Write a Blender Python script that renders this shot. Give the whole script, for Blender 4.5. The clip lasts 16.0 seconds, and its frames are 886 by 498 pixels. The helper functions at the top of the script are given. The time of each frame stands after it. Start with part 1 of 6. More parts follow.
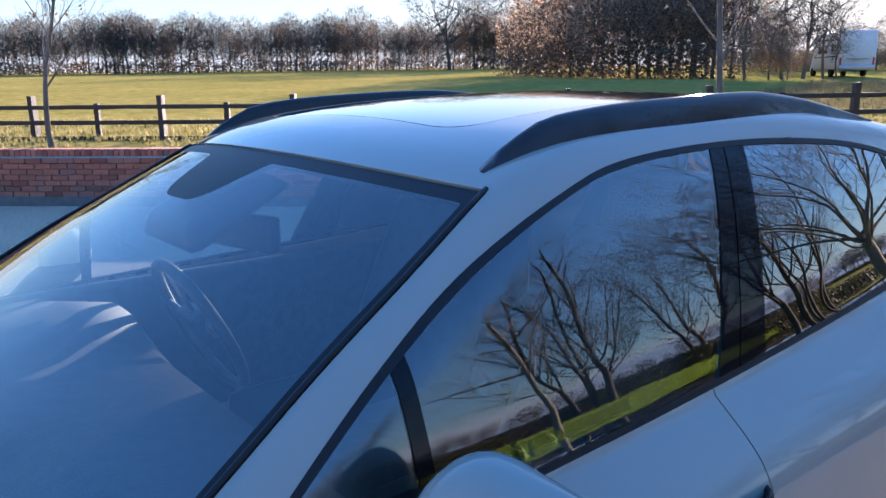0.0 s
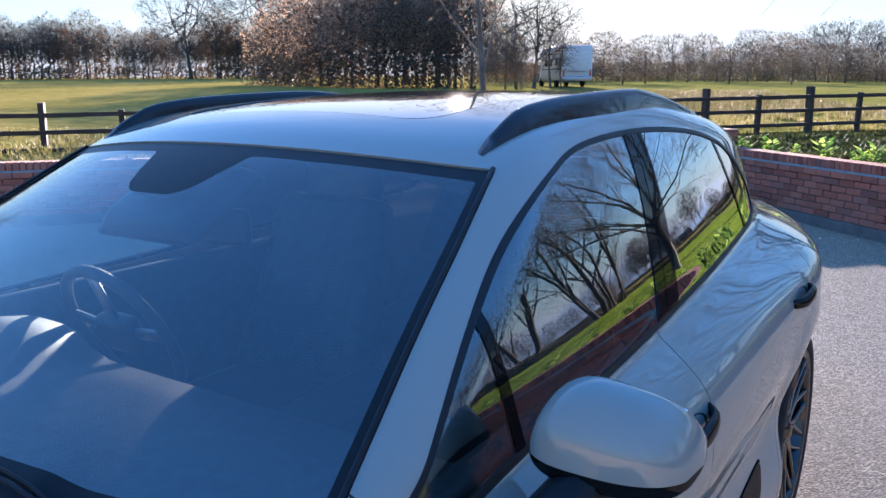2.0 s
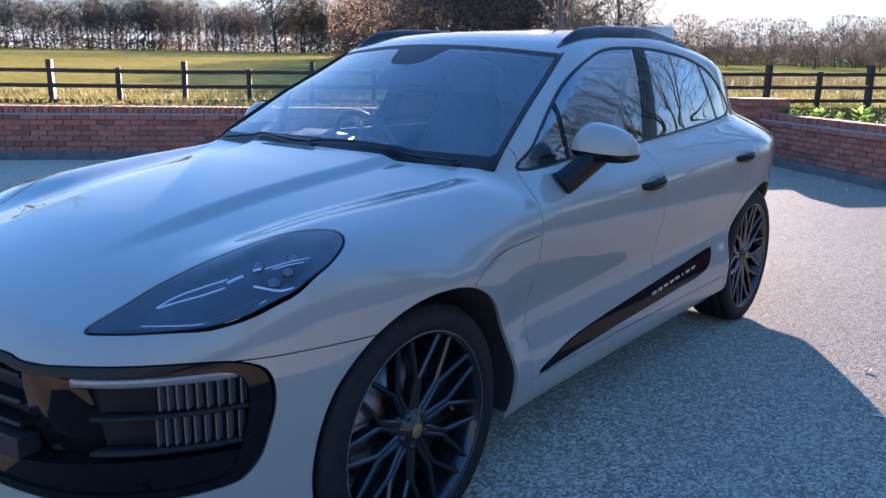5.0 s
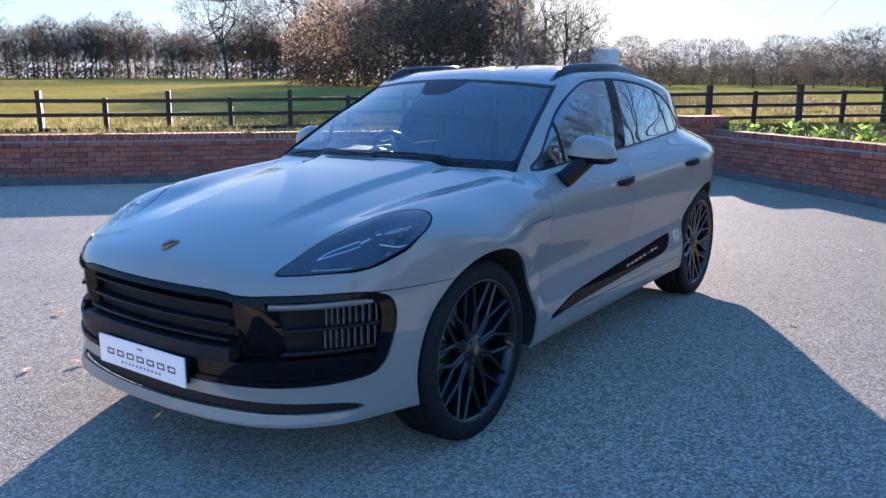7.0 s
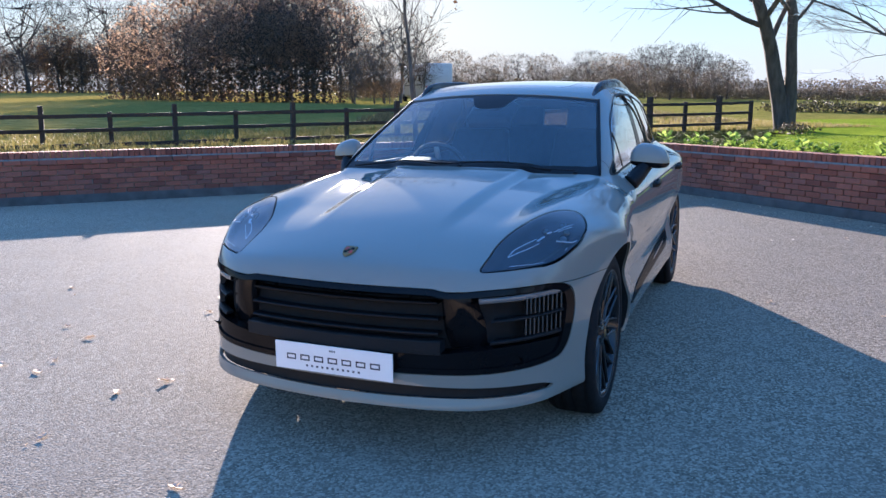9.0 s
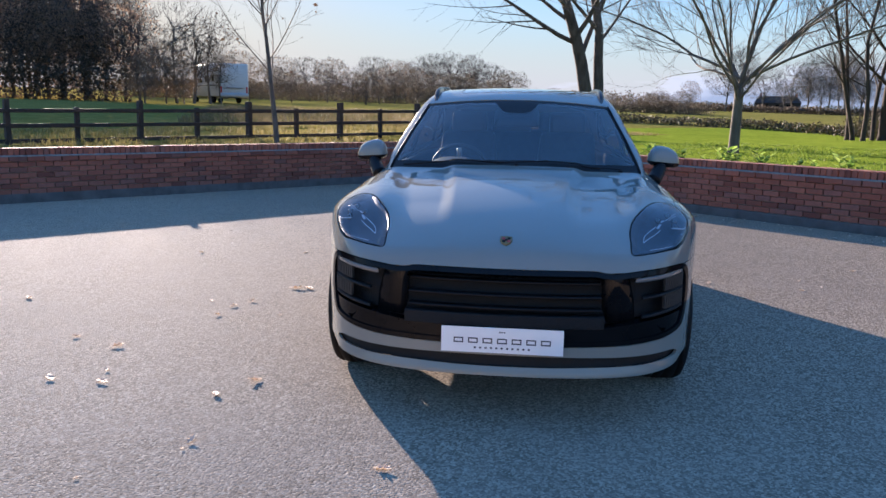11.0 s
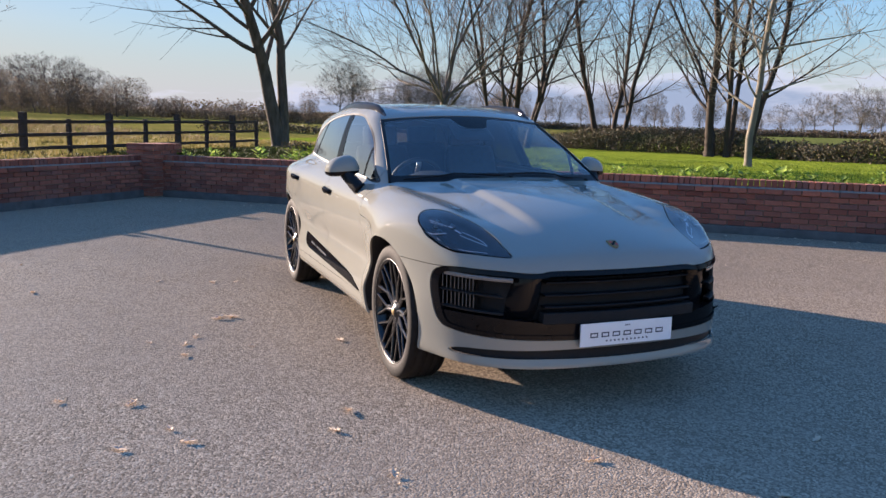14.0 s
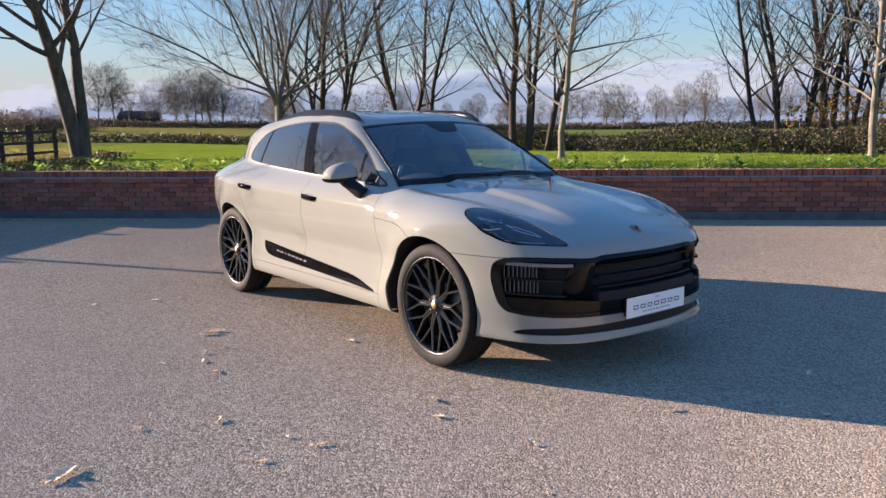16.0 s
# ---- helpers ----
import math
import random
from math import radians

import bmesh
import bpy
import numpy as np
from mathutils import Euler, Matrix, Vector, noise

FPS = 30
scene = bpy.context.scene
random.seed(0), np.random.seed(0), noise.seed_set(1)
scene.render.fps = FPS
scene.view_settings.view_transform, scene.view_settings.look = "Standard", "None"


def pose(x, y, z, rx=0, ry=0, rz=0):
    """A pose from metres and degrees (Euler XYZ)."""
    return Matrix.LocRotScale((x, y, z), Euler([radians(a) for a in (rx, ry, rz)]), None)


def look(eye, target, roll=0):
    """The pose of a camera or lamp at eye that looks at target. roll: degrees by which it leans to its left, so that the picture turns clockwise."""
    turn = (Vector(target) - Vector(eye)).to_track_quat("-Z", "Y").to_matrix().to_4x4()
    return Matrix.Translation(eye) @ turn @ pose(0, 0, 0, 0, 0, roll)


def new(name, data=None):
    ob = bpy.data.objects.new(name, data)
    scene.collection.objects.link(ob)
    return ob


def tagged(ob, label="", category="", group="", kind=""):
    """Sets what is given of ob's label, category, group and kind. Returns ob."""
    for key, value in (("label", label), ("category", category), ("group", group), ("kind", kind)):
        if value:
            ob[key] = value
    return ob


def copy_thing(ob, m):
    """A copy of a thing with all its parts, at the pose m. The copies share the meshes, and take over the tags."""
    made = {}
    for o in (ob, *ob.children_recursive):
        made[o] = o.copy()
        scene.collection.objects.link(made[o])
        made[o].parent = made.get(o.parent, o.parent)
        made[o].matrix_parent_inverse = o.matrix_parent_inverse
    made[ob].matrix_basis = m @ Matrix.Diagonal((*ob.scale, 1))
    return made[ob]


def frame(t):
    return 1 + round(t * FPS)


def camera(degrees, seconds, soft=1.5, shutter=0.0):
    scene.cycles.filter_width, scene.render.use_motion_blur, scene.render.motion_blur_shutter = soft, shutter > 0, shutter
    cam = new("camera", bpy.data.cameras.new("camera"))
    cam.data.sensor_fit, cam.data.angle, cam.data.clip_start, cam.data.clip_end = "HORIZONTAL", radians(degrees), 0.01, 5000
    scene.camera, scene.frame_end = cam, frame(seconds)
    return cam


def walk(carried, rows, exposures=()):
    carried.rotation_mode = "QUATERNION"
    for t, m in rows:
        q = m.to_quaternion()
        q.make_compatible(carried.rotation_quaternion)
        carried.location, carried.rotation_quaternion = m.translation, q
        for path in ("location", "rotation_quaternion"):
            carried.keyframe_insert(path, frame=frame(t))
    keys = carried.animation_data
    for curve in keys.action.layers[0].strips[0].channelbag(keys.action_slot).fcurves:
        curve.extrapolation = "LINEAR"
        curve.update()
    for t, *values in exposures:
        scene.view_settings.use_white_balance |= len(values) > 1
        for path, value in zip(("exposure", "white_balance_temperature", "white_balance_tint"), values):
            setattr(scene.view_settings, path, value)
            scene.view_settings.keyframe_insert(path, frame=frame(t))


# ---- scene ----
cam = camera(59.3, 16.0)
PATH = [
    (0, (1.477, 0.411, 1.58), (-0.051, 1.63, 1.157), -0.6),
    (0.5, (1.281, 0.411, 1.611), (-0.095, 1.807, 1.215), -0.5),
    (1, (1.167, 0.365, 1.602), (-0.072, 1.885, 1.209), -0.4),
    (1.5, (1.157, 0.202, 1.591), (0.024, 1.801, 1.191), -0.4),
    (2, (1.263, 0.019, 1.556), (0.19, 1.657, 1.151), -0.5),
    (2.5, (1.427, -0.162, 1.499), (0.371, 1.484, 1.08), -0.3),
    (3, (1.582, -0.411, 1.446), (0.504, 1.216, 1.009), -0.1),
    (3.5, (1.739, -0.704, 1.42), (0.618, 0.888, 0.961), 0.3),
    (4, (1.907, -0.959, 1.376), (0.744, 0.6, 0.909), 0.7),
    (4.5, (2.056, -1.219, 1.362), (0.854, 0.312, 0.9), 0.9),
    (4.7, (2.105, -1.346, 1.355), (0.893, 0.177, 0.897), 0.9),
    (6.8, (2.522, -2.415, 1.387), (1.374, -0.827, 0.989), -0.0),
    (7, (2.489, -2.515, 1.387), (1.363, -0.911, 0.989), 0.0),
    (7.5, (2.298, -2.753, 1.387), (1.243, -1.1, 0.996), -0.1),
    (8, (2.1, -3.029, 1.372), (1.129, -1.323, 0.991), -0.3),
    (8.5, (1.842, -3.273, 1.38), (0.978, -1.509, 1.008), -0.4),
    (9, (1.499, -3.439, 1.397), (0.755, -1.619, 1.03), -0.3),
    (9.2, (1.362, -3.502, 1.384), (0.672, -1.661, 1.019), -0.3),
    (11.3, (-0.144, -4.145, 1.38), (-0.261, -2.179, 1.032), 1.3),
    (11.5, (-0.294, -4.115, 1.359), (-0.348, -2.145, 1.016), 1.4),
    (12, (-0.671, -4.106, 1.374), (-0.566, -2.136, 1.047), 1.4),
    (12.5, (-1.058, -4.135, 1.371), (-0.792, -2.177, 1.06), 1.4),
    (13, (-1.443, -4.082, 1.357), (-1.016, -2.152, 1.052), 1.5),
    (13.5, (-1.808, -4.013, 1.377), (-1.224, -2.125, 1.07), 1.5),
    (14, (-2.198, -3.972, 1.379), (-1.46, -2.139, 1.067), 1.2),
    (14.5, (-2.567, -3.863, 1.373), (-1.686, -2.096, 1.055), 0.6),
    (15, (-2.93, -3.78, 1.383), (-1.919, -2.085, 1.063), 0.0),
    (15.5, (-3.306, -3.718, 1.408), (-2.177, -2.098, 1.091), -0.4),
    (16, (-3.616, -3.546, 1.404), (-2.391, -1.996, 1.095), -0.5),
]
walk(cam, [(t, look(eye, target, roll)) for t, eye, target, roll in PATH],
     [(0, 2.88, 5620, 26), (1, 2.82, 5520, 24), (2, 2.82, 5480, 23), (3, 2.91, 5680, 26), (4.5, 2.95, 5720, 26), (7, 2.73, 5550, 23), (9, 2.58, 5600, 22), (12, 2.13, 6080, 25), (16, 2.05, 6250, 25)])

# ---- sky, sun ----
SUN_AZ, SUN_EL = 32.0, 12.5          # degrees left of +y, and above the horizon
world = bpy.data.worlds.new("sky")
scene.world = world
world.use_nodes = True
wn = world.node_tree.nodes
wl = world.node_tree.links
wn.clear()
sky = wn.new("ShaderNodeTexSky")
sky.sky_type = "NISHITA"
sky.sun_disc = False
sky.sun_elevation = radians(SUN_EL)
sky.sun_rotation = radians(-SUN_AZ)
sky.altitude = 30
sky.air_density, sky.dust_density, sky.ozone_density = 1.0, 0.25, 2.2
# thin haze evens out the glare round the sun
def vec(op, a, b=None):
    n = wn.new("ShaderNodeVectorMath")
    n.operation = op
    for sock, v in zip(n.inputs, (a, b)):
        if isinstance(v, tuple):
            sock.default_value = v
        elif v is not None:
            wl.new(v, sock)
    return n.outputs["Vector"]


HAZE = 1.2
rich = wn.new("ShaderNodeHueSaturation")
rich.inputs["Saturation"].default_value = 1.22
rich.inputs["Value"].default_value = 1.5
wl.new(sky.outputs["Color"], rich.inputs["Color"])
lum = wn.new("ShaderNodeRGBToBW")
wl.new(sky.outputs["Color"], lum.inputs["Color"])
dimmed = vec("MULTIPLY", lum.outputs["Val"], (HAZE, HAZE, HAZE))
even = vec("DIVIDE", rich.outputs["Color"], vec("ADD", dimmed, (1.0, 1.0, 1.0)))
# low bank of cloud with a ragged top, and a few wisps
co = wn.new("ShaderNodeTexCoord")
mp = wn.new("ShaderNodeMapping")
mp.inputs["Scale"].default_value = (2.2, 2.2, 11.0)
wl.new(co.outputs["Generated"], mp.inputs["Vector"])
cl = wn.new("ShaderNodeTexNoise")
cl.inputs["Scale"].default_value, cl.inputs["Detail"].default_value, cl.inputs["Roughness"].default_value = 1.6, 7, 0.55
wl.new(mp.outputs["Vector"], cl.inputs["Vector"])
sep = wn.new("ShaderNodeSeparateXYZ")
wl.new(co.outputs["Generated"], sep.inputs["Vector"])


def num(op, a, b):
    n = wn.new("ShaderNodeMath")
    n.operation = op
    for sock, v in zip(n.inputs, (a, b)):
        if isinstance(v, (int, float)):
            sock.default_value = v
        else:
            wl.new(v, sock)
    return n.outputs["Value"]


height = num("MULTIPLY", sep.outputs["Z"], -4.2)
east = num("ADD", num("MULTIPLY", sep.outputs["X"], 0.27), 0.135)
amount = num("ADD", num("ADD", cl.outputs["Fac"], height), east)
rmp = wn.new("ShaderNodeValToRGB")
rmp.color_ramp.elements[0].position, rmp.color_ramp.elements[1].position = 0.52, 0.575
wl.new(amount, rmp.inputs["Fac"])
# pale haze low over the land
veil = wn.new("ShaderNodeMapRange")
veil.inputs["From Min"].default_value, veil.inputs["From Max"].default_value = 0.0, 0.13
veil.inputs["To Min"].default_value, veil.inputs["To Max"].default_value = 0.8, 0.0
veil.interpolation_type = "SMOOTHSTEP"
wl.new(sep.outputs["Z"], veil.inputs["Value"])
low = wn.new("ShaderNodeMix")
low.data_type = "RGBA"
wl.new(veil.outputs["Result"], low.inputs["Factor"])
wl.new(even, low.inputs["A"])
low.inputs["B"].default_value = (0.90, 1.01, 1.14, 1)
mixer = wn.new("ShaderNodeMix")
mixer.data_type = "RGBA"
deep = wn.new("ShaderNodeValToRGB")
deep.color_ramp.elements[0].position, deep.color_ramp.elements[0].color = 0.52, (1.0, 1.0, 1.0, 1)
deep.color_ramp.elements[1].position, deep.color_ramp.elements[1].color = 0.68, (0.34, 0.45, 0.60, 1)
wl.new(amount, deep.inputs["Fac"])
wl.new(vec("MULTIPLY", deep.outputs["Color"], (1.40, 1.47, 1.56)), mixer.inputs["B"])
wl.new(num("MULTIPLY", rmp.outputs["Color"], 0.75), mixer.inputs["Factor"])
wl.new(low.outputs["Result"], mixer.inputs["A"])
back = wn.new("ShaderNodeBackground")
back.inputs["Strength"].default_value = 0.15
wout = wn.new("ShaderNodeOutputWorld")
wl.new(mixer.outputs["Result"], back.inputs["Color"])
wl.new(back.outputs["Background"], wout.inputs["Surface"])

sun_data = bpy.data.lights.new("sun", "SUN")
sun_data.energy = 5.0
sun_data.angle = radians(0.53)
sun_data.color = (1.0, 0.83, 0.61)
sun = new("sun", sun_data)
_a, _e = radians(SUN_AZ), radians(SUN_EL)
SUN_WAY = Vector((-math.sin(_a) * math.cos(_e), math.cos(_a) * math.cos(_e), math.sin(_e)))
sun.matrix_world = look(SUN_WAY * 60, (0, 0, 0))

# ---- mesh tools ----


def mesh_of(name, verts, faces, mat, smooth=True):
    me = bpy.data.meshes.new(name)
    me.from_pydata([tuple(float(c) for c in v) for v in verts], [], [tuple(int(i) for i in f) for f in faces])
    if mat is not None:
        me.materials.append(mat)
    me.polygons.foreach_set("use_smooth", [smooth] * len(me.polygons))
    me.update()
    return me


def under(ob, parent):
    if parent is not None:
        ob.parent = parent
    return ob


def raw(name, verts, faces, mat, parent=None, label="", smooth=True):
    """One mesh object from plain lists, under a thing or a part."""
    ob = under(new(name, mesh_of(name, verts, faces, mat, smooth)), parent)
    return tagged(ob, label) if label else ob


def part(name, bm, mat, parent=None, label="", smooth=True, bevel=0.0):
    """One mesh object from a bmesh, under a thing or a part."""
    if bevel:
        bmesh.ops.bevel(bm, geom=bm.edges[:] + bm.verts[:], offset=bevel, segments=2, affect="EDGES", profile=0.6)
    me = bpy.data.meshes.new(name)
    bm.to_mesh(me)
    bm.free()
    if mat is not None:
        me.materials.append(mat)
    me.polygons.foreach_set("use_smooth", [smooth] * len(me.polygons))
    ob = under(new(name, me), parent)
    return tagged(ob, label) if label else ob


def empty(name, label, category, group="", kind="", at=(0, 0, 0)):
    ob = new(name)
    ob.location = at
    ob.empty_display_size = 0.1
    return tagged(ob, label, category, group, kind)


def box(bm, size, m=None, taper=1.0):
    """A box of that size round the origin, moved by m; taper scales its top."""
    r = bmesh.ops.create_cube(bm, size=1.0)
    for v in r["verts"]:
        k = taper if v.co.z > 0 else 1.0
        v.co = Vector((v.co.x * size[0] * k, v.co.y * size[1] * k, v.co.z * size[2]))
        if m is not None:
            v.co = m @ v.co
    return r["verts"]


def boxed(size, m=None, bevel=0.0, taper=1.0):
    bm = bmesh.new()
    box(bm, size, m, taper)
    if bevel:
        bmesh.ops.bevel(bm, geom=bm.edges[:] + bm.verts[:], offset=bevel, segments=2, affect="EDGES", profile=0.6)
    return bm


def tubes(segs, sides=lambda r: 5):
    """Tapered tubes (p0, p1, r0, r1) as vertex and face lists."""
    vs, fs = [], []
    for p0, p1, r0, r1 in segs:
        d = p1 - p0
        if d.length < 1e-5:
            continue
        d.normalize()
        a = d.orthogonal().normalized()
        b = d.cross(a)
        n, k = sides(r0), len(vs)
        for i in range(n):
            t = 2 * math.pi * i / n
            o = a * math.cos(t) + b * math.sin(t)
            vs += [p0 + o * r0, p1 + o * r1]
        for i in range(n):
            j = (i + 1) % n
            fs.append((k + 2 * i, k + 2 * j, k + 2 * j + 1, k + 2 * i + 1))
    return vs, fs


def lathe(profile, n=48, axis="x", arc=2 * math.pi):
    """A turned shape from (along the axis, radius) pairs."""
    vs, fs = [], []
    m = len(profile)
    closed = arc > 6.28
    for i in range(n if closed else n + 1):
        t = arc * i / n
        for a, r in profile:
            c, s = r * math.cos(t), r * math.sin(t)
            vs.append((a, c, s) if axis == "x" else (c, s, a))
    cols = n if closed else n + 1
    for i in range(n):
        j = (i + 1) % cols
        for k in range(m - 1):
            fs.append((i * m + k, j * m + k, j * m + k + 1, i * m + k + 1))
    return vs, fs


def sweep(points, half, up=Vector((0, 0, 1)), taper=None):
    """A bar of elliptic section half=(side, up) along a smooth line of points."""
    vs, fs, n = [], [], 10
    pts = [Vector(p) for p in points]
    for i, p in enumerate(pts):
        d = (pts[min(i + 1, len(pts) - 1)] - pts[max(i - 1, 0)]).normalized()
        s = d.cross(up).normalized()
        u = s.cross(d)
        k = taper(i / (len(pts) - 1)) if taper else 1.0
        for j in range(n):
            t = 2 * math.pi * j / n
            vs.append(p + s * math.cos(t) * half[0] * k + u * math.sin(t) * half[1] * k)
    for i in range(len(pts) - 1):
        for j in range(n):
            k = (j + 1) % n
            fs.append((i * n + j, i * n + k, (i + 1) * n + k, (i + 1) * n + j))
    fs += [tuple(range(n - 1, -1, -1)), tuple(range((len(pts) - 1) * n, len(pts) * n))]
    return vs, fs


def spline(pts, n=12, closed=False):
    """Points on a Catmull-Rom curve through pts."""
    p = [np.array(q, float) for q in pts]
    m = len(p)
    out = []
    for i in range(m if closed else m - 1):
        if closed:
            a, b, c, d = p[i - 1], p[i], p[(i + 1) % m], p[(i + 2) % m]
        else:
            a, b, c, d = p[max(i - 1, 0)], p[i], p[i + 1], p[min(i + 2, m - 1)]
        for k in range(n):
            t = k / n
            out.append(0.5 * (2 * b + (c - a) * t + (2 * a - 5 * b + 4 * c - d) * t * t + (3 * b - a - 3 * c + d) * t ** 3))
    if not closed:
        out.append(p[-1])
    return np.array(out)


def curve1(pairs):
    """A smooth function through (x, value) pairs, for arrays."""
    s = spline(pairs, 16)
    return lambda v: np.interp(v, s[:, 0], s[:, 1])


def smooth01(v, a, b):
    t = np.clip((v - a) / (b - a), 0, 1)
    return t * t * (3 - 2 * t)

# ---- materials ----
class Mat:
    """A node material under construction."""

    def __init__(self, name):
        self.m = bpy.data.materials.new(name)
        self.m.use_nodes = True
        self.n, self.l = self.m.node_tree.nodes, self.m.node_tree.links
        self.b = self.n["Principled BSDF"]
        self.out = self.n["Material Output"]
        self.tc = self.n.new("ShaderNodeTexCoord")

    def put(self, **kw):
        names = dict(rough="Roughness", metal="Metallic", coat="Coat Weight", coat_rough="Coat Roughness", ior="IOR", spec="Specular IOR Level", sheen="Sheen Weight", trans="Transmission Weight", sub="Subsurface Weight")
        for k, v in kw.items():
            if k == "colour":
                self.b.inputs["Base Color"].default_value = (*v, 1)
            else:
                self.b.inputs[names[k]].default_value = v
        return self

    def noise(self, scale, detail=4, rough=0.55, coords="Object", stretch=None):
        t = self.n.new("ShaderNodeTexNoise")
        t.inputs["Scale"].default_value, t.inputs["Detail"].default_value, t.inputs["Roughness"].default_value = scale, detail, rough
        src = self.tc.outputs[coords]
        if stretch:
            mp = self.n.new("ShaderNodeMapping")
            mp.inputs["Scale"].default_value = stretch
            self.l.new(src, mp.inputs["Vector"])
            src = mp.outputs["Vector"]
        self.l.new(src, t.inputs["Vector"])
        return t.outputs["Fac"]

    def ramp(self, src, *stops):
        r = self.n.new("ShaderNodeValToRGB")
        e = r.color_ramp.elements
        while len(e) < len(stops):
            e.new(0.5)
        for el, (p, c) in zip(e, stops):
            el.position = p
            el.color = (*c, 1) if len(c) == 3 else c
        self.l.new(src, r.inputs["Fac"])
        return r.outputs["Color"]

    def mix(self, fac, a, b, mode="MIX"):
        x = self.n.new("ShaderNodeMix")
        x.data_type, x.blend_type = "RGBA", mode
        for sock, val in ((x.inputs["Factor"], fac), (x.inputs["A"], a), (x.inputs["B"], b)):
            if isinstance(val, (int, float)):
                sock.default_value = val
            elif isinstance(val, tuple):
                sock.default_value = (*val, 1)
            else:
                self.l.new(val, sock)
        return x.outputs["Result"]

    def colour(self, src):
        self.l.new(src, self.b.inputs["Base Color"])
        return self

    def bump(self, src, dist, strength=1.0):
        u = self.n.new("ShaderNodeBump")
        u.inputs["Distance"].default_value, u.inputs["Strength"].default_value = dist, strength
        self.l.new(src, u.inputs["Height"])
        self.l.new(u.outputs["Normal"], self.b.inputs["Normal"])
        return self

    def per_object(self):
        return self.n.new("ShaderNodeObjectInfo").outputs["Random"]

    def per_island(self):
        return self.n.new("ShaderNodeNewGeometry").outputs["Random Per Island"]


def grey(v):
    return (v, v, v)


def plain(name, colour, rough=0.5, wear=0.12, scale=20, bump=0.0, **kw):
    m = Mat(name).put(rough=rough, **kw)
    n = m.noise(scale, 5)
    lo, hi = tuple(c * (1 - wear) for c in colour), tuple(min(1, c * (1 + wear)) for c in colour)
    m.colour(m.ramp(n, (0.3, lo), (0.7, hi)))
    if bump:
        m.bump(m.noise(scale * 6, 3), bump)
    return m.m


def paint_material():
    m = Mat("car_paint").put(rough=0.5, coat=1.0, coat_rough=0.02, metal=0.0, spec=0.0)
    dust = m.noise(5, 6, 0.7)
    m.b.inputs["Coat IOR"].default_value = 1.54
    m.colour(m.mix(m.ramp(dust, (0.35, grey(0)), (0.8, grey(0.5))), (0.218, 0.220, 0.193), (0.204, 0.205, 0.180)))
    return m.m


def glass_material(name, tint, least=0.06, power=4.0):
    """Thin glass: tinted see-through with a mirror gloss at grazing angles."""
    m = Mat(name)
    m.n.remove(m.b)
    tr = m.n.new("ShaderNodeBsdfTransparent")
    tr.inputs["Color"].default_value = (*tint, 1)
    gl = m.n.new("ShaderNodeBsdfGlossy")
    gl.inputs["Roughness"].default_value = 0.006
    gl.inputs["Color"].default_value = (*grey(1.0), 1)
    lw = m.n.new("ShaderNodeLayerWeight")
    lw.inputs["Blend"].default_value = 0.5
    pw = m.n.new("ShaderNodeMath")
    pw.operation = "POWER"
    pw.inputs[1].default_value = power
    m.l.new(lw.outputs["Facing"], pw.inputs[0])
    fr = m.n.new("ShaderNodeMath")
    fr.operation = "MULTIPLY_ADD"
    fr.inputs[1].default_value, fr.inputs[2].default_value = 0.95 - least, least
    m.l.new(pw.outputs["Value"], fr.inputs[0])
    mx = m.n.new("ShaderNodeMixShader")
    m.l.new(fr.outputs["Value"], mx.inputs["Fac"])
    m.l.new(tr.outputs["BSDF"], mx.inputs[1])
    m.l.new(gl.outputs["BSDF"], mx.inputs[2])
    m.l.new(mx.outputs["Shader"], m.out.inputs["Surface"])
    return m.m


PAINT = paint_material()
GLOSS_BLACK = plain("piano_black", (0.005, 0.005, 0.006), 0.25, 0.3, 8, coat=0.36, coat_rough=0.03, spec=0.0)
RAIL_BLACK = plain("rail_black", (0.014, 0.014, 0.016), 0.3, 0.2, 20, coat=0.6, coat_rough=0.05, spec=0.0)
SATIN_BLACK = plain("satin_black_plastic", (0.007, 0.007, 0.008), 0.45, 0.2, 60, 0.0006, spec=0.2)
TRIM_BLACK = plain("black_rubber_trim", (0.010, 0.010, 0.011), 0.5, 0.2, 40, spec=0.2)
WINDSCREEN = glass_material("windscreen_glass", (0.76, 0.81, 0.80), 0.105, 5.0)
SIDE_GLASS = glass_material("door_glass", (0.66, 0.72, 0.72), 0.12, 3.2)
DARK_GLASS = glass_material("privacy_glass", (0.05, 0.053, 0.056), 0.14, 3.0)
ROOF_GLASS = plain("roof_glass", (0.006, 0.007, 0.009), 0.03, 0.1, 3, coat=1.0, coat_rough=0.01)
LAMP_GLASS = glass_material("lamp_glass", (0.92, 0.93, 0.95), 0.04, 4.5)
MESH_BLACK = plain("black_grille_mesh", (0.012, 0.012, 0.013), 0.5, 0.3, 120, 0.003, spec=0.25)
FIN_GREY = plain("grey_duct_fin", (0.065, 0.064, 0.063), 0.45, 0.2, 60)
LED_WHITE = plain("clear_white_lamp", (0.42, 0.44, 0.47), 0.2, 0.05, 60, coat=1.0)
LAMP_BOWL = plain("grey_lamp_housing", (0.020, 0.023, 0.030), 0.35, 0.3, 30, spec=0.2)
TYRE = plain("tyre_rubber", (0.010, 0.010, 0.0105), 0.78, 0.35, 30, 0.0008, spec=0.2)
RIM = plain("gloss_black_alloy", (0.008, 0.008, 0.009), 0.26, 0.3, 12, coat=0.45, coat_rough=0.05, spec=0.3)
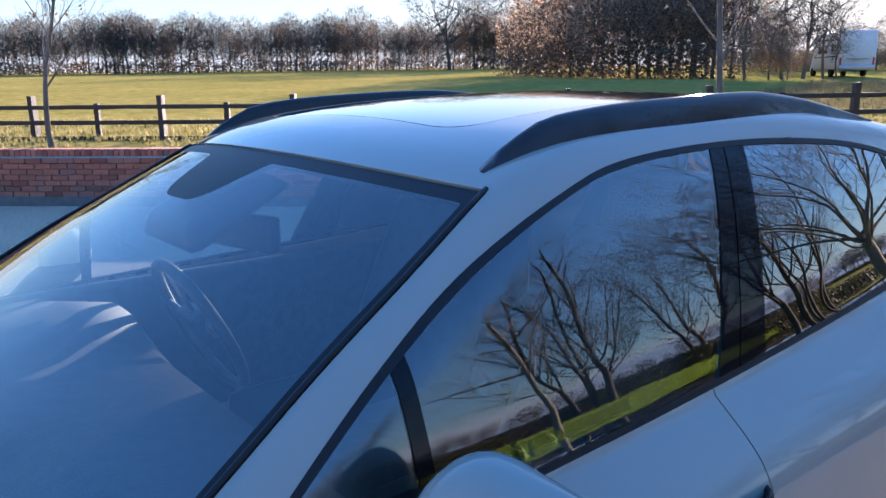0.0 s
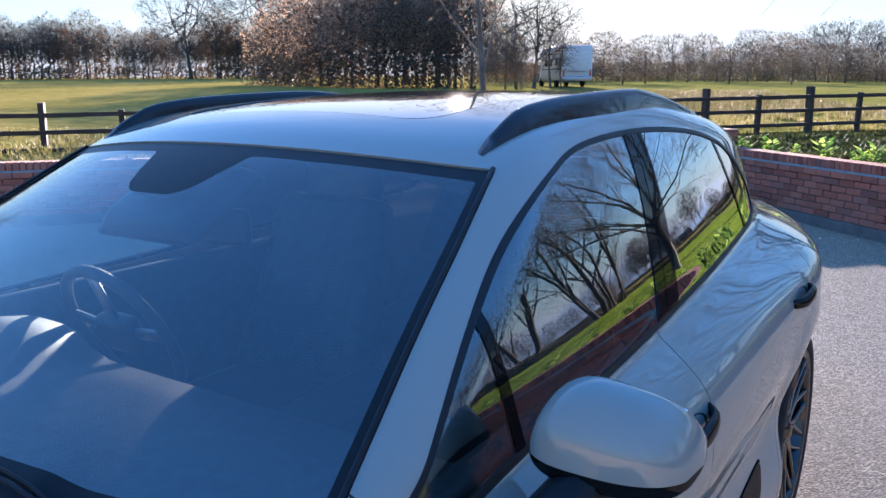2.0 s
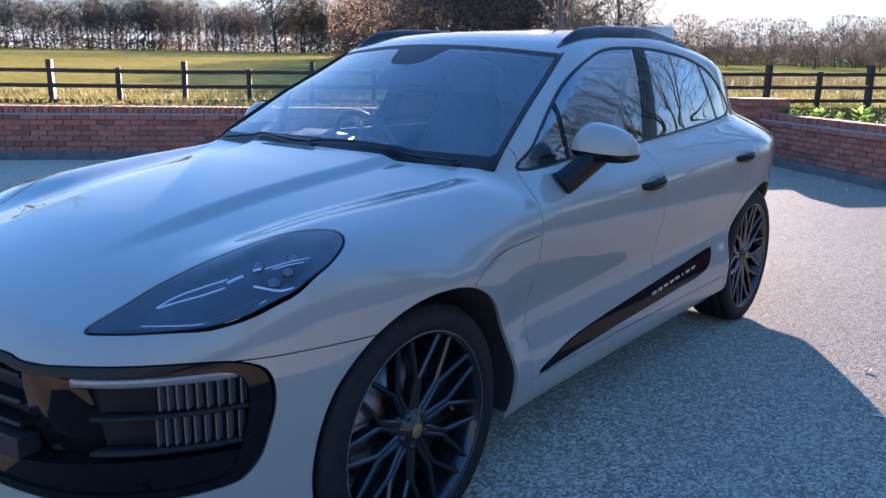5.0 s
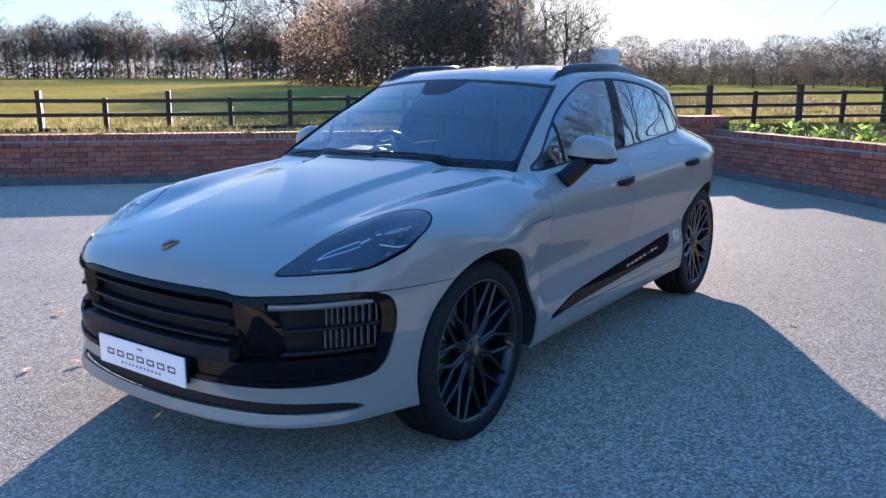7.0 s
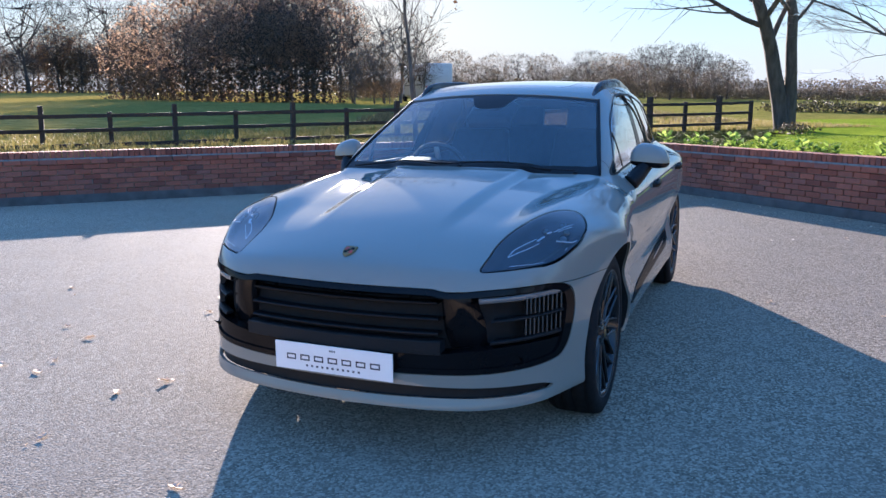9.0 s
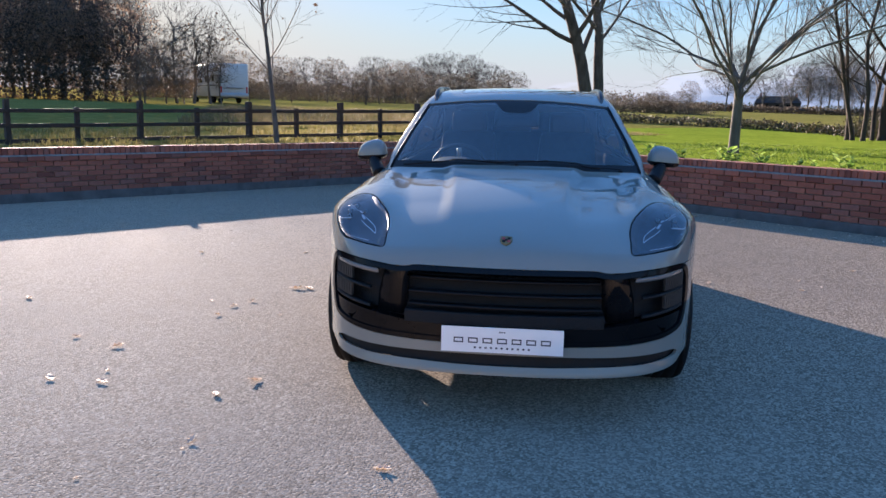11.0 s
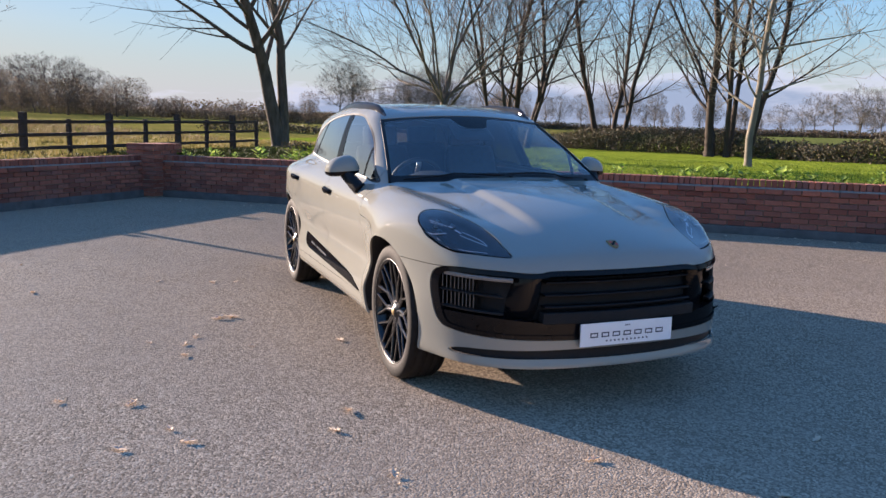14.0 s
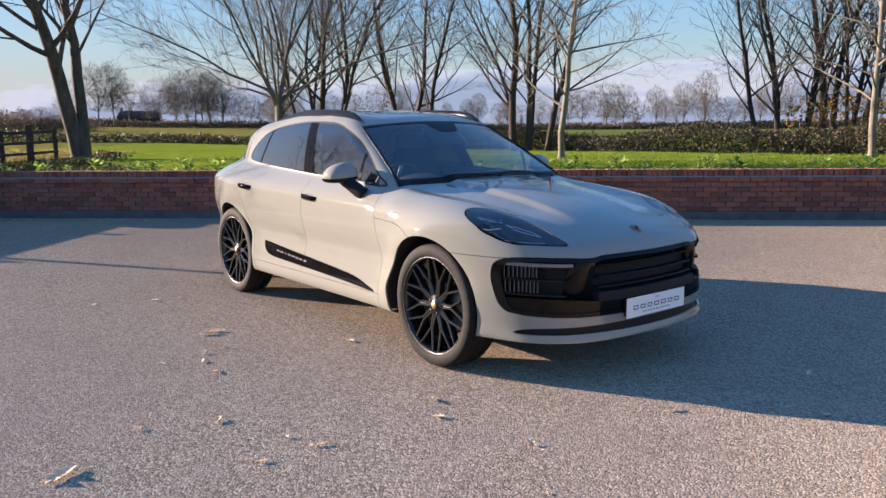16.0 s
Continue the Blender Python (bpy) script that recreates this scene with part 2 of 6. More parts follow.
CHROME = plain("bright_metal", (0.75, 0.75, 0.76), 0.12, 0.08, 30, metal=1.0)
LAMP_GREY = plain("smoked_lamp_bar", (0.12, 0.12, 0.125), 0.25, 0.1, 30, coat=1.0)
SILVER = plain("satin_silver", (0.30, 0.30, 0.31), 0.35, 0.1, 30, metal=0.9)
STEEL = plain("brake_steel", (0.14, 0.135, 0.13), 0.38, 0.25, 40, metal=1.0)
GOLD = plain("gold_enamel", (0.24, 0.165, 0.07), 0.5, 0.2, 120, metal=0.7)
RED = plain("red_enamel", (0.45, 0.03, 0.02), 0.35, 0.2, 120)
LEATHER = plain("black_leather", (0.022, 0.021, 0.021), 0.5, 0.3, 25, 0.0015)
DASH = plain("soft_dash_plastic", (0.03, 0.03, 0.031), 0.6, 0.25, 40, 0.001)
CARPET = plain("black_carpet", (0.012, 0.012, 0.013), 0.95, 0.4, 90, 0.003)
HEADLINER = plain("dark_headliner", (0.06, 0.058, 0.055), 0.9, 0.2, 60)
PLATE_WHITE = plain("white_plate_acrylic", (0.80, 0.80, 0.80), 0.18, 0.03, 10, coat=0.6)
PLATE_INK = plain("dark_plate_ink", (0.03, 0.03, 0.045), 0.35, 0.1, 40)


def asphalt_material():
    m = Mat("weathered_asphalt").put(rough=0.9, spec=0.05)
    m.b.inputs["Diffuse Roughness"].default_value = 0.7
    big = m.noise(0.35, 6, 0.6)
    mid = m.noise(2.3, 6, 0.65)
    v = m.n.new("ShaderNodeTexVoronoi")
    v.inputs["Scale"].default_value = 98
    m.l.new(m.tc.outputs["Object"], v.inputs["Vector"])
    stone = m.mix(0.5, v.outputs["Color"], m.noise(160, 3))
    bw = m.n.new("ShaderNodeRGBToBW")
    m.l.new(stone, bw.inputs["Color"])
    c1 = m.ramp(bw.outputs["Val"], (0.27, (0.088, 0.069, 0.050)), (0.5, (0.283, 0.224, 0.163)), (0.73, (0.62, 0.503, 0.377)))
    c2 = m.mix(m.ramp(big, (0.35, grey(0)), (0.7, grey(0.55))), c1, (0.20, 0.165, 0.130))
    c3 = m.mix(m.ramp(mid, (0.4, grey(0)), (0.75, grey(0.35))), c2, (0.345, 0.286, 0.226))
    # ragged gradient: darker towards the garden, paler over the open middle
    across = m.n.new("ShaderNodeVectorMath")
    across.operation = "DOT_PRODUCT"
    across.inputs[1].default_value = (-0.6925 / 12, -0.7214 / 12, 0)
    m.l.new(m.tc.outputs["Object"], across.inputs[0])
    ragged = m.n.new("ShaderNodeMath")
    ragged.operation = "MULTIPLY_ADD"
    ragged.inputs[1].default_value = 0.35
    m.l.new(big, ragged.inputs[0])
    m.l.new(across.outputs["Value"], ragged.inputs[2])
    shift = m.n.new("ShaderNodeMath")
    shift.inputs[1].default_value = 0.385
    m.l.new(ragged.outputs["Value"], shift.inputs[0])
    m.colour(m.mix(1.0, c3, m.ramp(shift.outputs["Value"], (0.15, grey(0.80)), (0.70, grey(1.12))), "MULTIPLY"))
    d = m.n.new("ShaderNodeMath")
    d.operation = "SUBTRACT"
    d.inputs[0].default_value = 1.0
    m.l.new(v.outputs["Distance"], d.inputs[1])
    m.bump(m.mix(0.3, d.outputs["Value"], m.noise(190, 3)), 0.0040, 1.0)
    return m.m


def grass_material(name, a, b, c, scale=0.12):
    m = Mat(name).put(rough=1.0, spec=0.0)
    big, fine = m.noise(scale, 5, 0.6), m.noise(scale * 60, 5, 0.7)
    base = m.ramp(big, (0.3, a), (0.55, b), (0.75, c))
    base = m.mix(m.ramp(m.noise(scale * 9, 6, 0.7, stretch=(1, 2.2, 1)), (0.42, grey(0)), (0.62, grey(0.75))), base, tuple(x * 0.62 for x in a))
    base = m.mix(m.ramp(m.noise(scale * 22, 5, 0.7), (0.48, grey(0)), (0.70, grey(0.6))), base, tuple(min(1, x * 1.25) for x in c))
    m.colour(m.mix(m.ramp(fine, (0.3, grey(0)), (0.75, grey(0.6))), base, tuple(x * 0.55 for x in b)))
    m.bump(fine, 0.05, 0.8)
    return m.m


def brick_material():
    m = Mat("red_brick").put(rough=0.85, spec=0.25)
    tone = m.ramp(m.per_object(), (0.0, (0.18, 0.062, 0.046)), (0.3, (0.29, 0.102, 0.068)), (0.65, (0.37, 0.136, 0.090)), (0.9, (0.27, 0.120, 0.094)), (1.0, (0.15, 0.072, 0.060)))
    m.colour(m.mix(m.ramp(m.noise(22, 5), (0.35, grey(0)), (0.75, grey(0.5))), tone, (0.14, 0.06, 0.045)))
    m.bump(m.noise(70, 4), 0.003)
    return m.m


def brick_rest_material():
    m = Mat("red_brick_far").put(rough=0.85, spec=0.25)
    tone = m.ramp(m.per_island(), (0.0, (0.18, 0.062, 0.046)), (0.3, (0.29, 0.102, 0.068)), (0.65, (0.37, 0.136, 0.090)), (0.9, (0.27, 0.120, 0.094)), (1.0, (0.15, 0.072, 0.060)))
    m.colour(m.mix(m.ramp(m.noise(22, 5), (0.35, grey(0)), (0.75, grey(0.5))), tone, (0.14, 0.06, 0.045)))
    m.bump(m.noise(70, 4), 0.003)
    return m.m


def bark_material(name, a, b):
    m = Mat(name).put(rough=0.9, spec=0.2)
    n = m.noise(9, 6, 0.65, stretch=(1, 1, 0.25))
    m.colour(m.ramp(n, (0.3, a), (0.7, b)))
    m.bump(n, 0.02, 0.8)
    return m.m


def leaf_material(name, *tones, glow=0.3):
    m = Mat(name).put(rough=0.6, spec=0.3)
    tone = m.ramp(m.per_island(), *[(i / max(1, len(tones) - 1), t) for i, t in enumerate(tones)])
    m.colour(tone)
    tl = m.n.new("ShaderNodeBsdfTranslucent")
    m.l.new(tone, tl.inputs["Color"])
    mx = m.n.new("ShaderNodeMixShader")
    mx.inputs["Fac"].default_value = glow
    m.l.new(m.b.outputs["BSDF"], mx.inputs[1])
    m.l.new(tl.outputs["BSDF"], mx.inputs[2])
    m.l.new(mx.outputs["Shader"], m.out.inputs["Surface"])
    return m.m


ASPHALT = asphalt_material()
FIELD = grass_material("rough_pasture", (0.180, 0.158, 0.036), (0.288, 0.227, 0.061), (0.360, 0.277, 0.101))
PADDOCK = grass_material("paddock_grass", (0.137, 0.144, 0.032), (0.216, 0.194, 0.050), (0.288, 0.238, 0.086))
CROP = grass_material("winter_grass_field", (0.108, 0.137, 0.036), (0.144, 0.166, 0.050), (0.180, 0.187, 0.065))
LAWN = grass_material("mown_lawn", (0.158, 0.223, 0.024), (0.209, 0.274, 0.030), (0.245, 0.295, 0.043), 0.25)
WEDGE_GROUND = grass_material("dark_wedge_ground", (0.030, 0.036, 0.012), (0.050, 0.055, 0.018), (0.065, 0.060, 0.024), 0.9)
SOIL = plain("dark_soil", (0.045, 0.032, 0.022), 0.95, 0.4, 9, 0.01, spec=0.0)
BRICK = brick_material()
BRICK_REST = brick_rest_material()
MORTAR = plain("grey_mortar", (0.27, 0.235, 0.20), 0.95, 0.25, 18, 0.004)
KERB = plain("concrete_plinth", (0.105, 0.102, 0.098), 0.9, 0.3, 6, 0.004)
FILLET = plain("pale_mortar_fillet", (0.21, 0.195, 0.17), 0.95, 0.25, 14, 0.003)
FENCE_WOOD = plain("dark_creosoted_timber", (0.035, 0.022, 0.015), 0.8, 0.4, 14, 0.004)
BARK = bark_material("grey_bark", (0.058, 0.049, 0.040), (0.165, 0.143, 0.115))
BARK_PALE = bark_material("pale_bark", (0.10, 0.09, 0.07), (0.24, 0.215, 0.165))
BARK_DARK = bark_material("dark_bark", (0.030, 0.024, 0.019), (0.075, 0.058, 0.045))
BARK_FORK = bark_material("forked_tree_bark", (0.045, 0.038, 0.031), (0.13, 0.112, 0.092))
TWIG_FAR = bark_material("far_twigs", (0.046, 0.039, 0.033), (0.098, 0.082, 0.067))
# paler copy of TWIG_FAR: sun and haze on the twigs are in the colour
TWIG_SUNLIT = bark_material("sunlit_far_twigs", (0.070, 0.064, 0.054), (0.145, 0.130, 0.108))
LEAF_BROWN = leaf_material("brown_leaves", (0.085, 0.055, 0.034), (0.145, 0.085, 0.046), (0.19, 0.118, 0.060), (0.11, 0.090, 0.046), glow=0.25)
# lighter than LEAF_BROWN: the sunlit haze over the copse is in the colour
LEAF_COPSE = leaf_material("copse_leaves", (0.19, 0.130, 0.095), (0.27, 0.180, 0.122), (0.34, 0.225, 0.145), (0.24, 0.185, 0.130), glow=0.65)
LEAF_THICKET = leaf_material("thicket_leaves", (0.045, 0.038, 0.026), (0.075, 0.056, 0.036), (0.10, 0.072, 0.045), glow=0.35)
LEAF_BUSH = leaf_material("bush_leaves", (0.060, 0.050, 0.030), (0.10, 0.072, 0.042), (0.14, 0.098, 0.055), (0.055, 0.060, 0.028), glow=0.25)
LEAF_DARK = leaf_material("dark_evergreen_leaves", (0.014, 0.022, 0.010), (0.028, 0.040, 0.014), (0.045, 0.05, 0.02))
LEAF_LAUREL = leaf_material("laurel_leaves", (0.05, 0.11, 0.02), (0.17, 0.29, 0.04), (0.42, 0.54, 0.12), (0.08, 0.14, 0.03), glow=0.5)
LEAF_HEDGE = leaf_material("hedge_leaves", (0.020, 0.026, 0.012), (0.040, 0.044, 0.018), (0.075, 0.060, 0.028), (0.11, 0.078, 0.036), (0.05, 0.06, 0.02), glow=0.15)
LEAF_SCRUB = leaf_material("dry_scrub", (0.065, 0.045, 0.028), (0.105, 0.074, 0.044), (0.145, 0.110, 0.062), (0.052, 0.056, 0.026), glow=0.2)
GRASS_BLADE = leaf_material("grass_blades", (0.158, 0.144, 0.036), (0.259, 0.209, 0.065), (0.324, 0.259, 0.108), (0.130, 0.144, 0.036), glow=0.4)
GRASS_DRY = leaf_material("dry_grass_blades", (0.101, 0.086, 0.036), (0.158, 0.122, 0.058), (0.202, 0.151, 0.079), (0.086, 0.101, 0.029), glow=0.35)
LEAF_WEDGE = leaf_material("wedge_blades", (0.022, 0.034, 0.010), (0.040, 0.055, 0.015), (0.065, 0.075, 0.022), glow=0.3)
GRASS_LAWN = leaf_material("lawn_blades", (0.115, 0.180, 0.022), (0.180, 0.259, 0.029), (0.259, 0.324, 0.050), glow=0.4)
LEAF_YELLOW = leaf_material("yellow_leaves", (0.40, 0.24, 0.03), (0.32, 0.16, 0.02), (0.22, 0.13, 0.03))
LEAF_FALLEN = leaf_material("fallen_leaf", (0.55, 0.42, 0.29), (0.70, 0.57, 0.43), (0.45, 0.31, 0.19), glow=0.3)
WHITE_PANEL = plain("white_grp_panel", (0.52, 0.52, 0.51), 0.35, 0.05, 3)

# ---- ground, walls, fence ----
CORNER = np.array([-1.84, 11.37])
DIR_L = np.array([-0.680, -0.733])       # along the field wall, away from the corner
DIR_R = np.array([0.7214, -0.6925])        # along the garden wall, away from the corner
OUT_L = np.array([-0.733, 0.680])        # towards the field
OUT_R = np.array([0.6925, 0.7214])         # towards the garden
WALL_TOP = 0.75
BED = 0.63                                # raised ground behind the walls


def behind(p):
    d = np.asarray(p, float)[..., :2] - CORNER
    return d @ OUT_L, d @ OUT_R


def dark_wedge(s, t):
    """The darker wedge of ground between the fence and the garden wall."""
    return -3.6 + 0.75 * t < s < 2.5 and t < 8.5


def land(x, y):
    """Height of the raised land."""
    s, t = behind(np.stack([np.asarray(x, float), np.asarray(y, float)], -1))
    rise = 0.021 * np.clip(s - 1, 0, 230)
    return BED + rise


def on_land(x, y):
    return Vector((x, y, float(land(x, y))))


def make_ground():
    steps = [0.0]
    d = 0.35
    while steps[-1] < 2500:
        steps.append(steps[-1] + d)
        d *= 1.12
    pos = np.array(steps[1:])
    axis_s = np.concatenate([-pos[::-1] + 0.06, [0.06, 0.20], pos + 0.20])
    basis = np.linalg.inv(np.stack([OUT_L, OUT_R]))
    S, T = np.meshgrid(axis_s, axis_s, indexing="ij")
    P = np.stack([S, T], -1) @ basis.T + CORNER
    low = (S < 0.1) & (T < 0.1)
    Z = np.where(low, -0.06, land(P[..., 0], P[..., 1]) + 0.02 * np.sin(P[..., 0] * 0.7) * np.cos(P[..., 1] * 0.9))
    n = len(axis_s)
    vs = np.stack([P[..., 0], P[..., 1], Z], -1).reshape(-1, 3)
    fs, kinds = [], []
    for i in range(n - 1):
        for j in range(n - 1):
            fs.append((i * n + j, (i + 1) * n + j, (i + 1) * n + j + 1, i * n + j + 1))
            s, t = axis_s[i] + 0.01, axis_s[j] + 0.01
            c = vs[len(kinds) // (n - 1) * n + len(kinds) % (n - 1)]
            paddock = s > 6.5 and t > 0 and math.degrees(math.atan2(-c[0], c[1])) < 30
            lawn = 4 if t < 0.5 else 5 if dark_wedge(s, t) else (3 if s > 2.5 and t < 12 else (1 if t < 30 else 2))
            kinds.append(lawn if (t > 0.1 and s < 6.5) else (3 if paddock else 0))
    ob = raw("ground", vs, fs, FIELD)
    ob.data.materials.append(LAWN)
    ob.data.materials.append(CROP)
    ob.data.materials.append(PADDOCK)
    ob.data.materials.append(SOIL)
    ob.data.materials.append(WEDGE_GROUND)
    ob.data.polygons.foreach_set("material_index", kinds)
    tagged(ob, "gently rising pasture and mown lawn behind the walls", "ground", kind="structure")


make_ground()


def make_driveway():
    vs, fs = [], []
    far = 60
    a = CORNER + OUT_L * 0.06 + OUT_R * 0.06
    n = 60
    for i in range(n + 1):
        for j in range(n + 1):
            u, v = far * (i / n) ** 1.6, far * (j / n) ** 1.6
            p = a + DIR_L * u + DIR_R * v
            z = 0.004 * math.sin(p[0] * 0.8) * math.cos(p[1] * 0.6)
            vs.append((p[0], p[1], z if i and j else 0.0))
    for i in range(n):
        for j in range(n):
            k = i * (n + 1) + j
            fs.append((k, k + n + 1, k + n + 2, k + 1))
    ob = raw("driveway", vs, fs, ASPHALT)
    tagged(ob, "worn grey asphalt driveway with exposed stone chips", "driveway", kind="structure")


make_driveway()


def brick_mesh(name, size, mat, seed):
    r = random.Random(seed)
    bm = boxed(size)
    bmesh.ops.bevel(bm, geom=bm.edges[:], offset=0.004, segments=1, affect="EDGES")
    for v in bm.verts:
        v.co += Vector((r.uniform(-1, 1), r.uniform(-1, 1), r.uniform(-1, 1))) * 0.0015
    me = bpy.data.meshes.new(name)
    bm.to_mesh(me)
    bm.free()
    me.materials.append(mat)
    return me


def make_wall(name, start, along, out, length, label):
    """A low brick retaining wall with a brick-on-edge coping; start lies on its outer face at the corner. The pieces come later."""
    along, out = Vector((*along, 0)), Vector((*out, 0))
    base = Vector((*start, 0))
    ang = math.atan2(along.y, along.x)
    core = boxed((length, 0.19, WALL_TOP - 0.13), Matrix.Translation(base + along * length / 2 + out * 0.11 + Vector((0, 0, (WALL_TOP - 0.13) / 2 + 0.02))) @ Matrix.Rotation(ang, 4, "Z"))
    wall = part(name, core, MORTAR, None, smooth=False)
    tagged(wall, label, "brick wall", kind="structure")
    pl = boxed((length, 0.05, 0.12), Matrix.Translation(base + along * length / 2 - out * 0.02 + Vector((0, 0, 0.055))) @ Matrix.Rotation(ang, 4, "Z"), 0.012)
    part("plinth", pl, KERB, wall, "grey concrete plinth", smooth=False)
    bm = bmesh.new()
    ends = []
    for u in (0.0, length):
        o = base + along * u
        ends.append([bm.verts.new(o + out * v + Vector((0, 0, z))) for v, z in ((-0.034, 0.634), (-0.034, 0.639), (-0.004, 0.655), (0.03, 0.655), (0.03, 0.634))])
    for k in range(5):
        bm.faces.new((ends[0][k], ends[0][(k + 1) % 5], ends[1][(k + 1) % 5], ends[1][k]))
    bm.faces.new(ends[0][::-1])
    bm.faces.new(ends[1])
    bmesh.ops.recalc_face_normals(bm, faces=bm.faces[:])
    part("mortar_fillet", bm, FILLET, wall, "pale sloping mortar fillet under the coping", smooth=False)
    return wall, base, along, out, ang


WALLS = [make_wall("wall_field", CORNER, DIR_L, OUT_L, 32.0, "low red-brick retaining wall below the field fence"),
         make_wall("wall_garden", CORNER, DIR_R, OUT_R, 32.0, "low red-brick retaining wall along the lawn")]


def make_pier():
    c = Vector((CORNER[0], CORNER[1], 0)) - Vector((*DIR_L, 0)) * 0.05 + Vector((*OUT_R, 0)) * 0.05
    ang = math.atan2(DIR_L[1], DIR_L[0])
    core = boxed((0.70, 0.56, 0.90), Matrix.Translation(c + Vector((0, 0, 0.45))) @ Matrix.Rotation(ang, 4, "Z"))
    pier = part("pier", core, MORTAR, None, smooth=False)
    tagged(pier, "square red-brick pier at the corner of the walls", "brick pier", kind="structure")
    return pier, c, ang


PIER = make_pier()

# fence along the field: a post every 1.1 m, tall and short by turns
F0, FSTEP = np.array([-10.057, 6.536]), np.array([1.494, 1.616])
FDIR = Vector((*(FSTEP / np.linalg.norm(FSTEP)), 0))
FANG = math.atan2(FDIR.y, FDIR.x)


def rough_box(size, seed, mat, name, parent, m):
    r = random.Random(seed)
    bm = boxed(size, None)
    bmesh.ops.subdivide_edges(bm, edges=[e for e in bm.edges if e.calc_length() > 0.5], cuts=3)
    bmesh.ops.bevel(bm, geom=bm.edges[:], offset=0.006, segments=1, affect="EDGES")
    for v in bm.verts:
        v.co += Vector((r.gauss(0, 1), r.gauss(0, 1), r.gauss(0, 1))) * 0.003
        v.co = m @ v.co
    return part(name, bm, mat, parent, smooth=False)


def make_fence():
    fence = empty("fence", "dark-stained timber post-and-rail field fence", "fence", at=(0, 0, 0))
    first, last = -12, 15
    for i in range(first, last + 1):
        p = F0 + FSTEP * (i / 2)
        z0 = float(land(p[0], p[1])) - 0.1
        tall = i % 2 == 0
        top = 1.395 + 0.011 * max(0, i) if tall else 1.27 + 0.011 * max(0, i)
        r = random.Random(100 + i)
        m = Matrix.Translation((p[0], p[1], (z0 + top) / 2)) @ Matrix.Rotation(FANG, 4, "Z") @ Matrix.Rotation(r.gauss(0, 0.012), 4, "Y")
        rough_box((0.08, 0.15 if tall else 0.08, top - z0), 300 + i, FENCE_WOOD, "post", fence, m)
    for i in range(first, last, 2):
        a, b = F0 + FSTEP * (i / 2), F0 + FSTEP * (min(i + 2, last) / 2)
        for h in (1.21, 0.96, 0.70):
            za, zb = h + 0.011 * max(0, i), h + 0.011 * max(0, i + 2)
            p0, p1 = Vector((*a, za)) - Vector((*OUT_L, 0)) * 0.06, Vector((*b, zb)) - Vector((*OUT_L, 0)) * 0.06
            q = (p1 - p0).to_track_quat("X", "Z").to_matrix().to_4x4()
            rough_box(((p1 - p0).length, 0.038, 0.066), 900 + i * 3 + int(h * 10), FENCE_WOOD, "rail", fence, Matrix.Translation((p0 + p1) / 2) @ q)


make_fence()

# ---- the car: nose towards -y, front axle at y = 0 ----
AXLE_F, AXLE_R, HUB_Z, ARCH = 0.0, 2.807, 0.368, 0.417
car = empty("car", "pale grey sport utility car with gloss black wheels and grille", "car")

top_line = curve1([(-1.3, 0.40), (-0.97, 0.67), (-0.88, 0.745), (-0.755, 0.822), (-0.5, 0.907), (-0.2, 0.975), (0.1, 1.025), (0.36, 1.06), (0.44, 1.085), (0.60, 1.175), (0.80, 1.295),
                   (0.98, 1.395), (1.10, 1.452), (1.22, 1.492), (1.4, 1.520), (1.7, 1.542), (2.0, 1.55), (2.4, 1.538), (2.8, 1.495), (3.1, 1.43), (3.3, 1.35), (3.5, 1.2), (3.66, 1.06), (3.8, 0.95), (4.1, 0.7)])
crown = curve1([(-1.3, 0.16), (-0.7, 0.17), (-0.3, 0.09), (0.2, 0.10), (0.5, 0.05), (0.9, 0.06), (1.2, 0.105), (1.4, 0.085), (1.6, 0.075), (1.9, 0.085), (2.2, 0.12), (2.5, 0.17), (3.2, 0.2), (4.1, 0.2)])
bend = curve1([(-1.3, 0.0), (-0.5, 0.0), (0.2, 0.10), (0.45, 0.20), (0.8, 0.25), (1.1, 0.30), (1.6, 0.1), (2.4, 0.0), (4.1, 0.0)])
plan_w = curve1([(-1.2, 0.86), (-0.6, 0.895), (-0.3, 0.928), (0.0, 0.948), (0.35, 0.93), (0.7, 0.915), (1.5, 0.917), (2.2, 0.924), (2.75, 0.930), (3.0, 0.902), (3.2, 0.856), (3.5, 0.765), (3.8, 0.65), (4.1, 0.54)])
side_w = curve1([(0.0, -0.16), (0.20, -0.06), (0.28, -0.012), (0.35, -0.004), (0.42, -0.009), (0.48, -0.024), (0.54, -0.039), (0.60, -0.040), (0.70, -0.014), (0.78, 0.0), (0.88, -0.002), (0.935, -0.018), (0.98, -0.055), (1.02, -0.100), (1.045, -0.121), (1.16, -0.157), (1.32, -0.220), (1.46, -0.298), (1.7, -0.45)])
belt = curve1([(-1.3, 1.04), (0.5, 1.04), (1.0, 1.045), (1.6, 1.066), (2.2, 1.098), (2.7, 1.122), (3.2, 1.14), (4.1, 1.15)])


lift_of = curve1([(0.0, 0.10), (0.18, 0.035), (0.23, -0.006), (0.265, -0.014), (0.30, -0.004), (0.36, 0.004), (0.48, 0.0), (0.56, -0.002), (0.66, 0.012), (0.74, 0.035), (0.85, 0.07), (1.6, 0.3)])


def smax(a, b, k):
    h = np.clip(0.5 + 0.5 * (a - b) / k, 0, 1)
    return b + (a - b) * h + k * h * (1 - h)


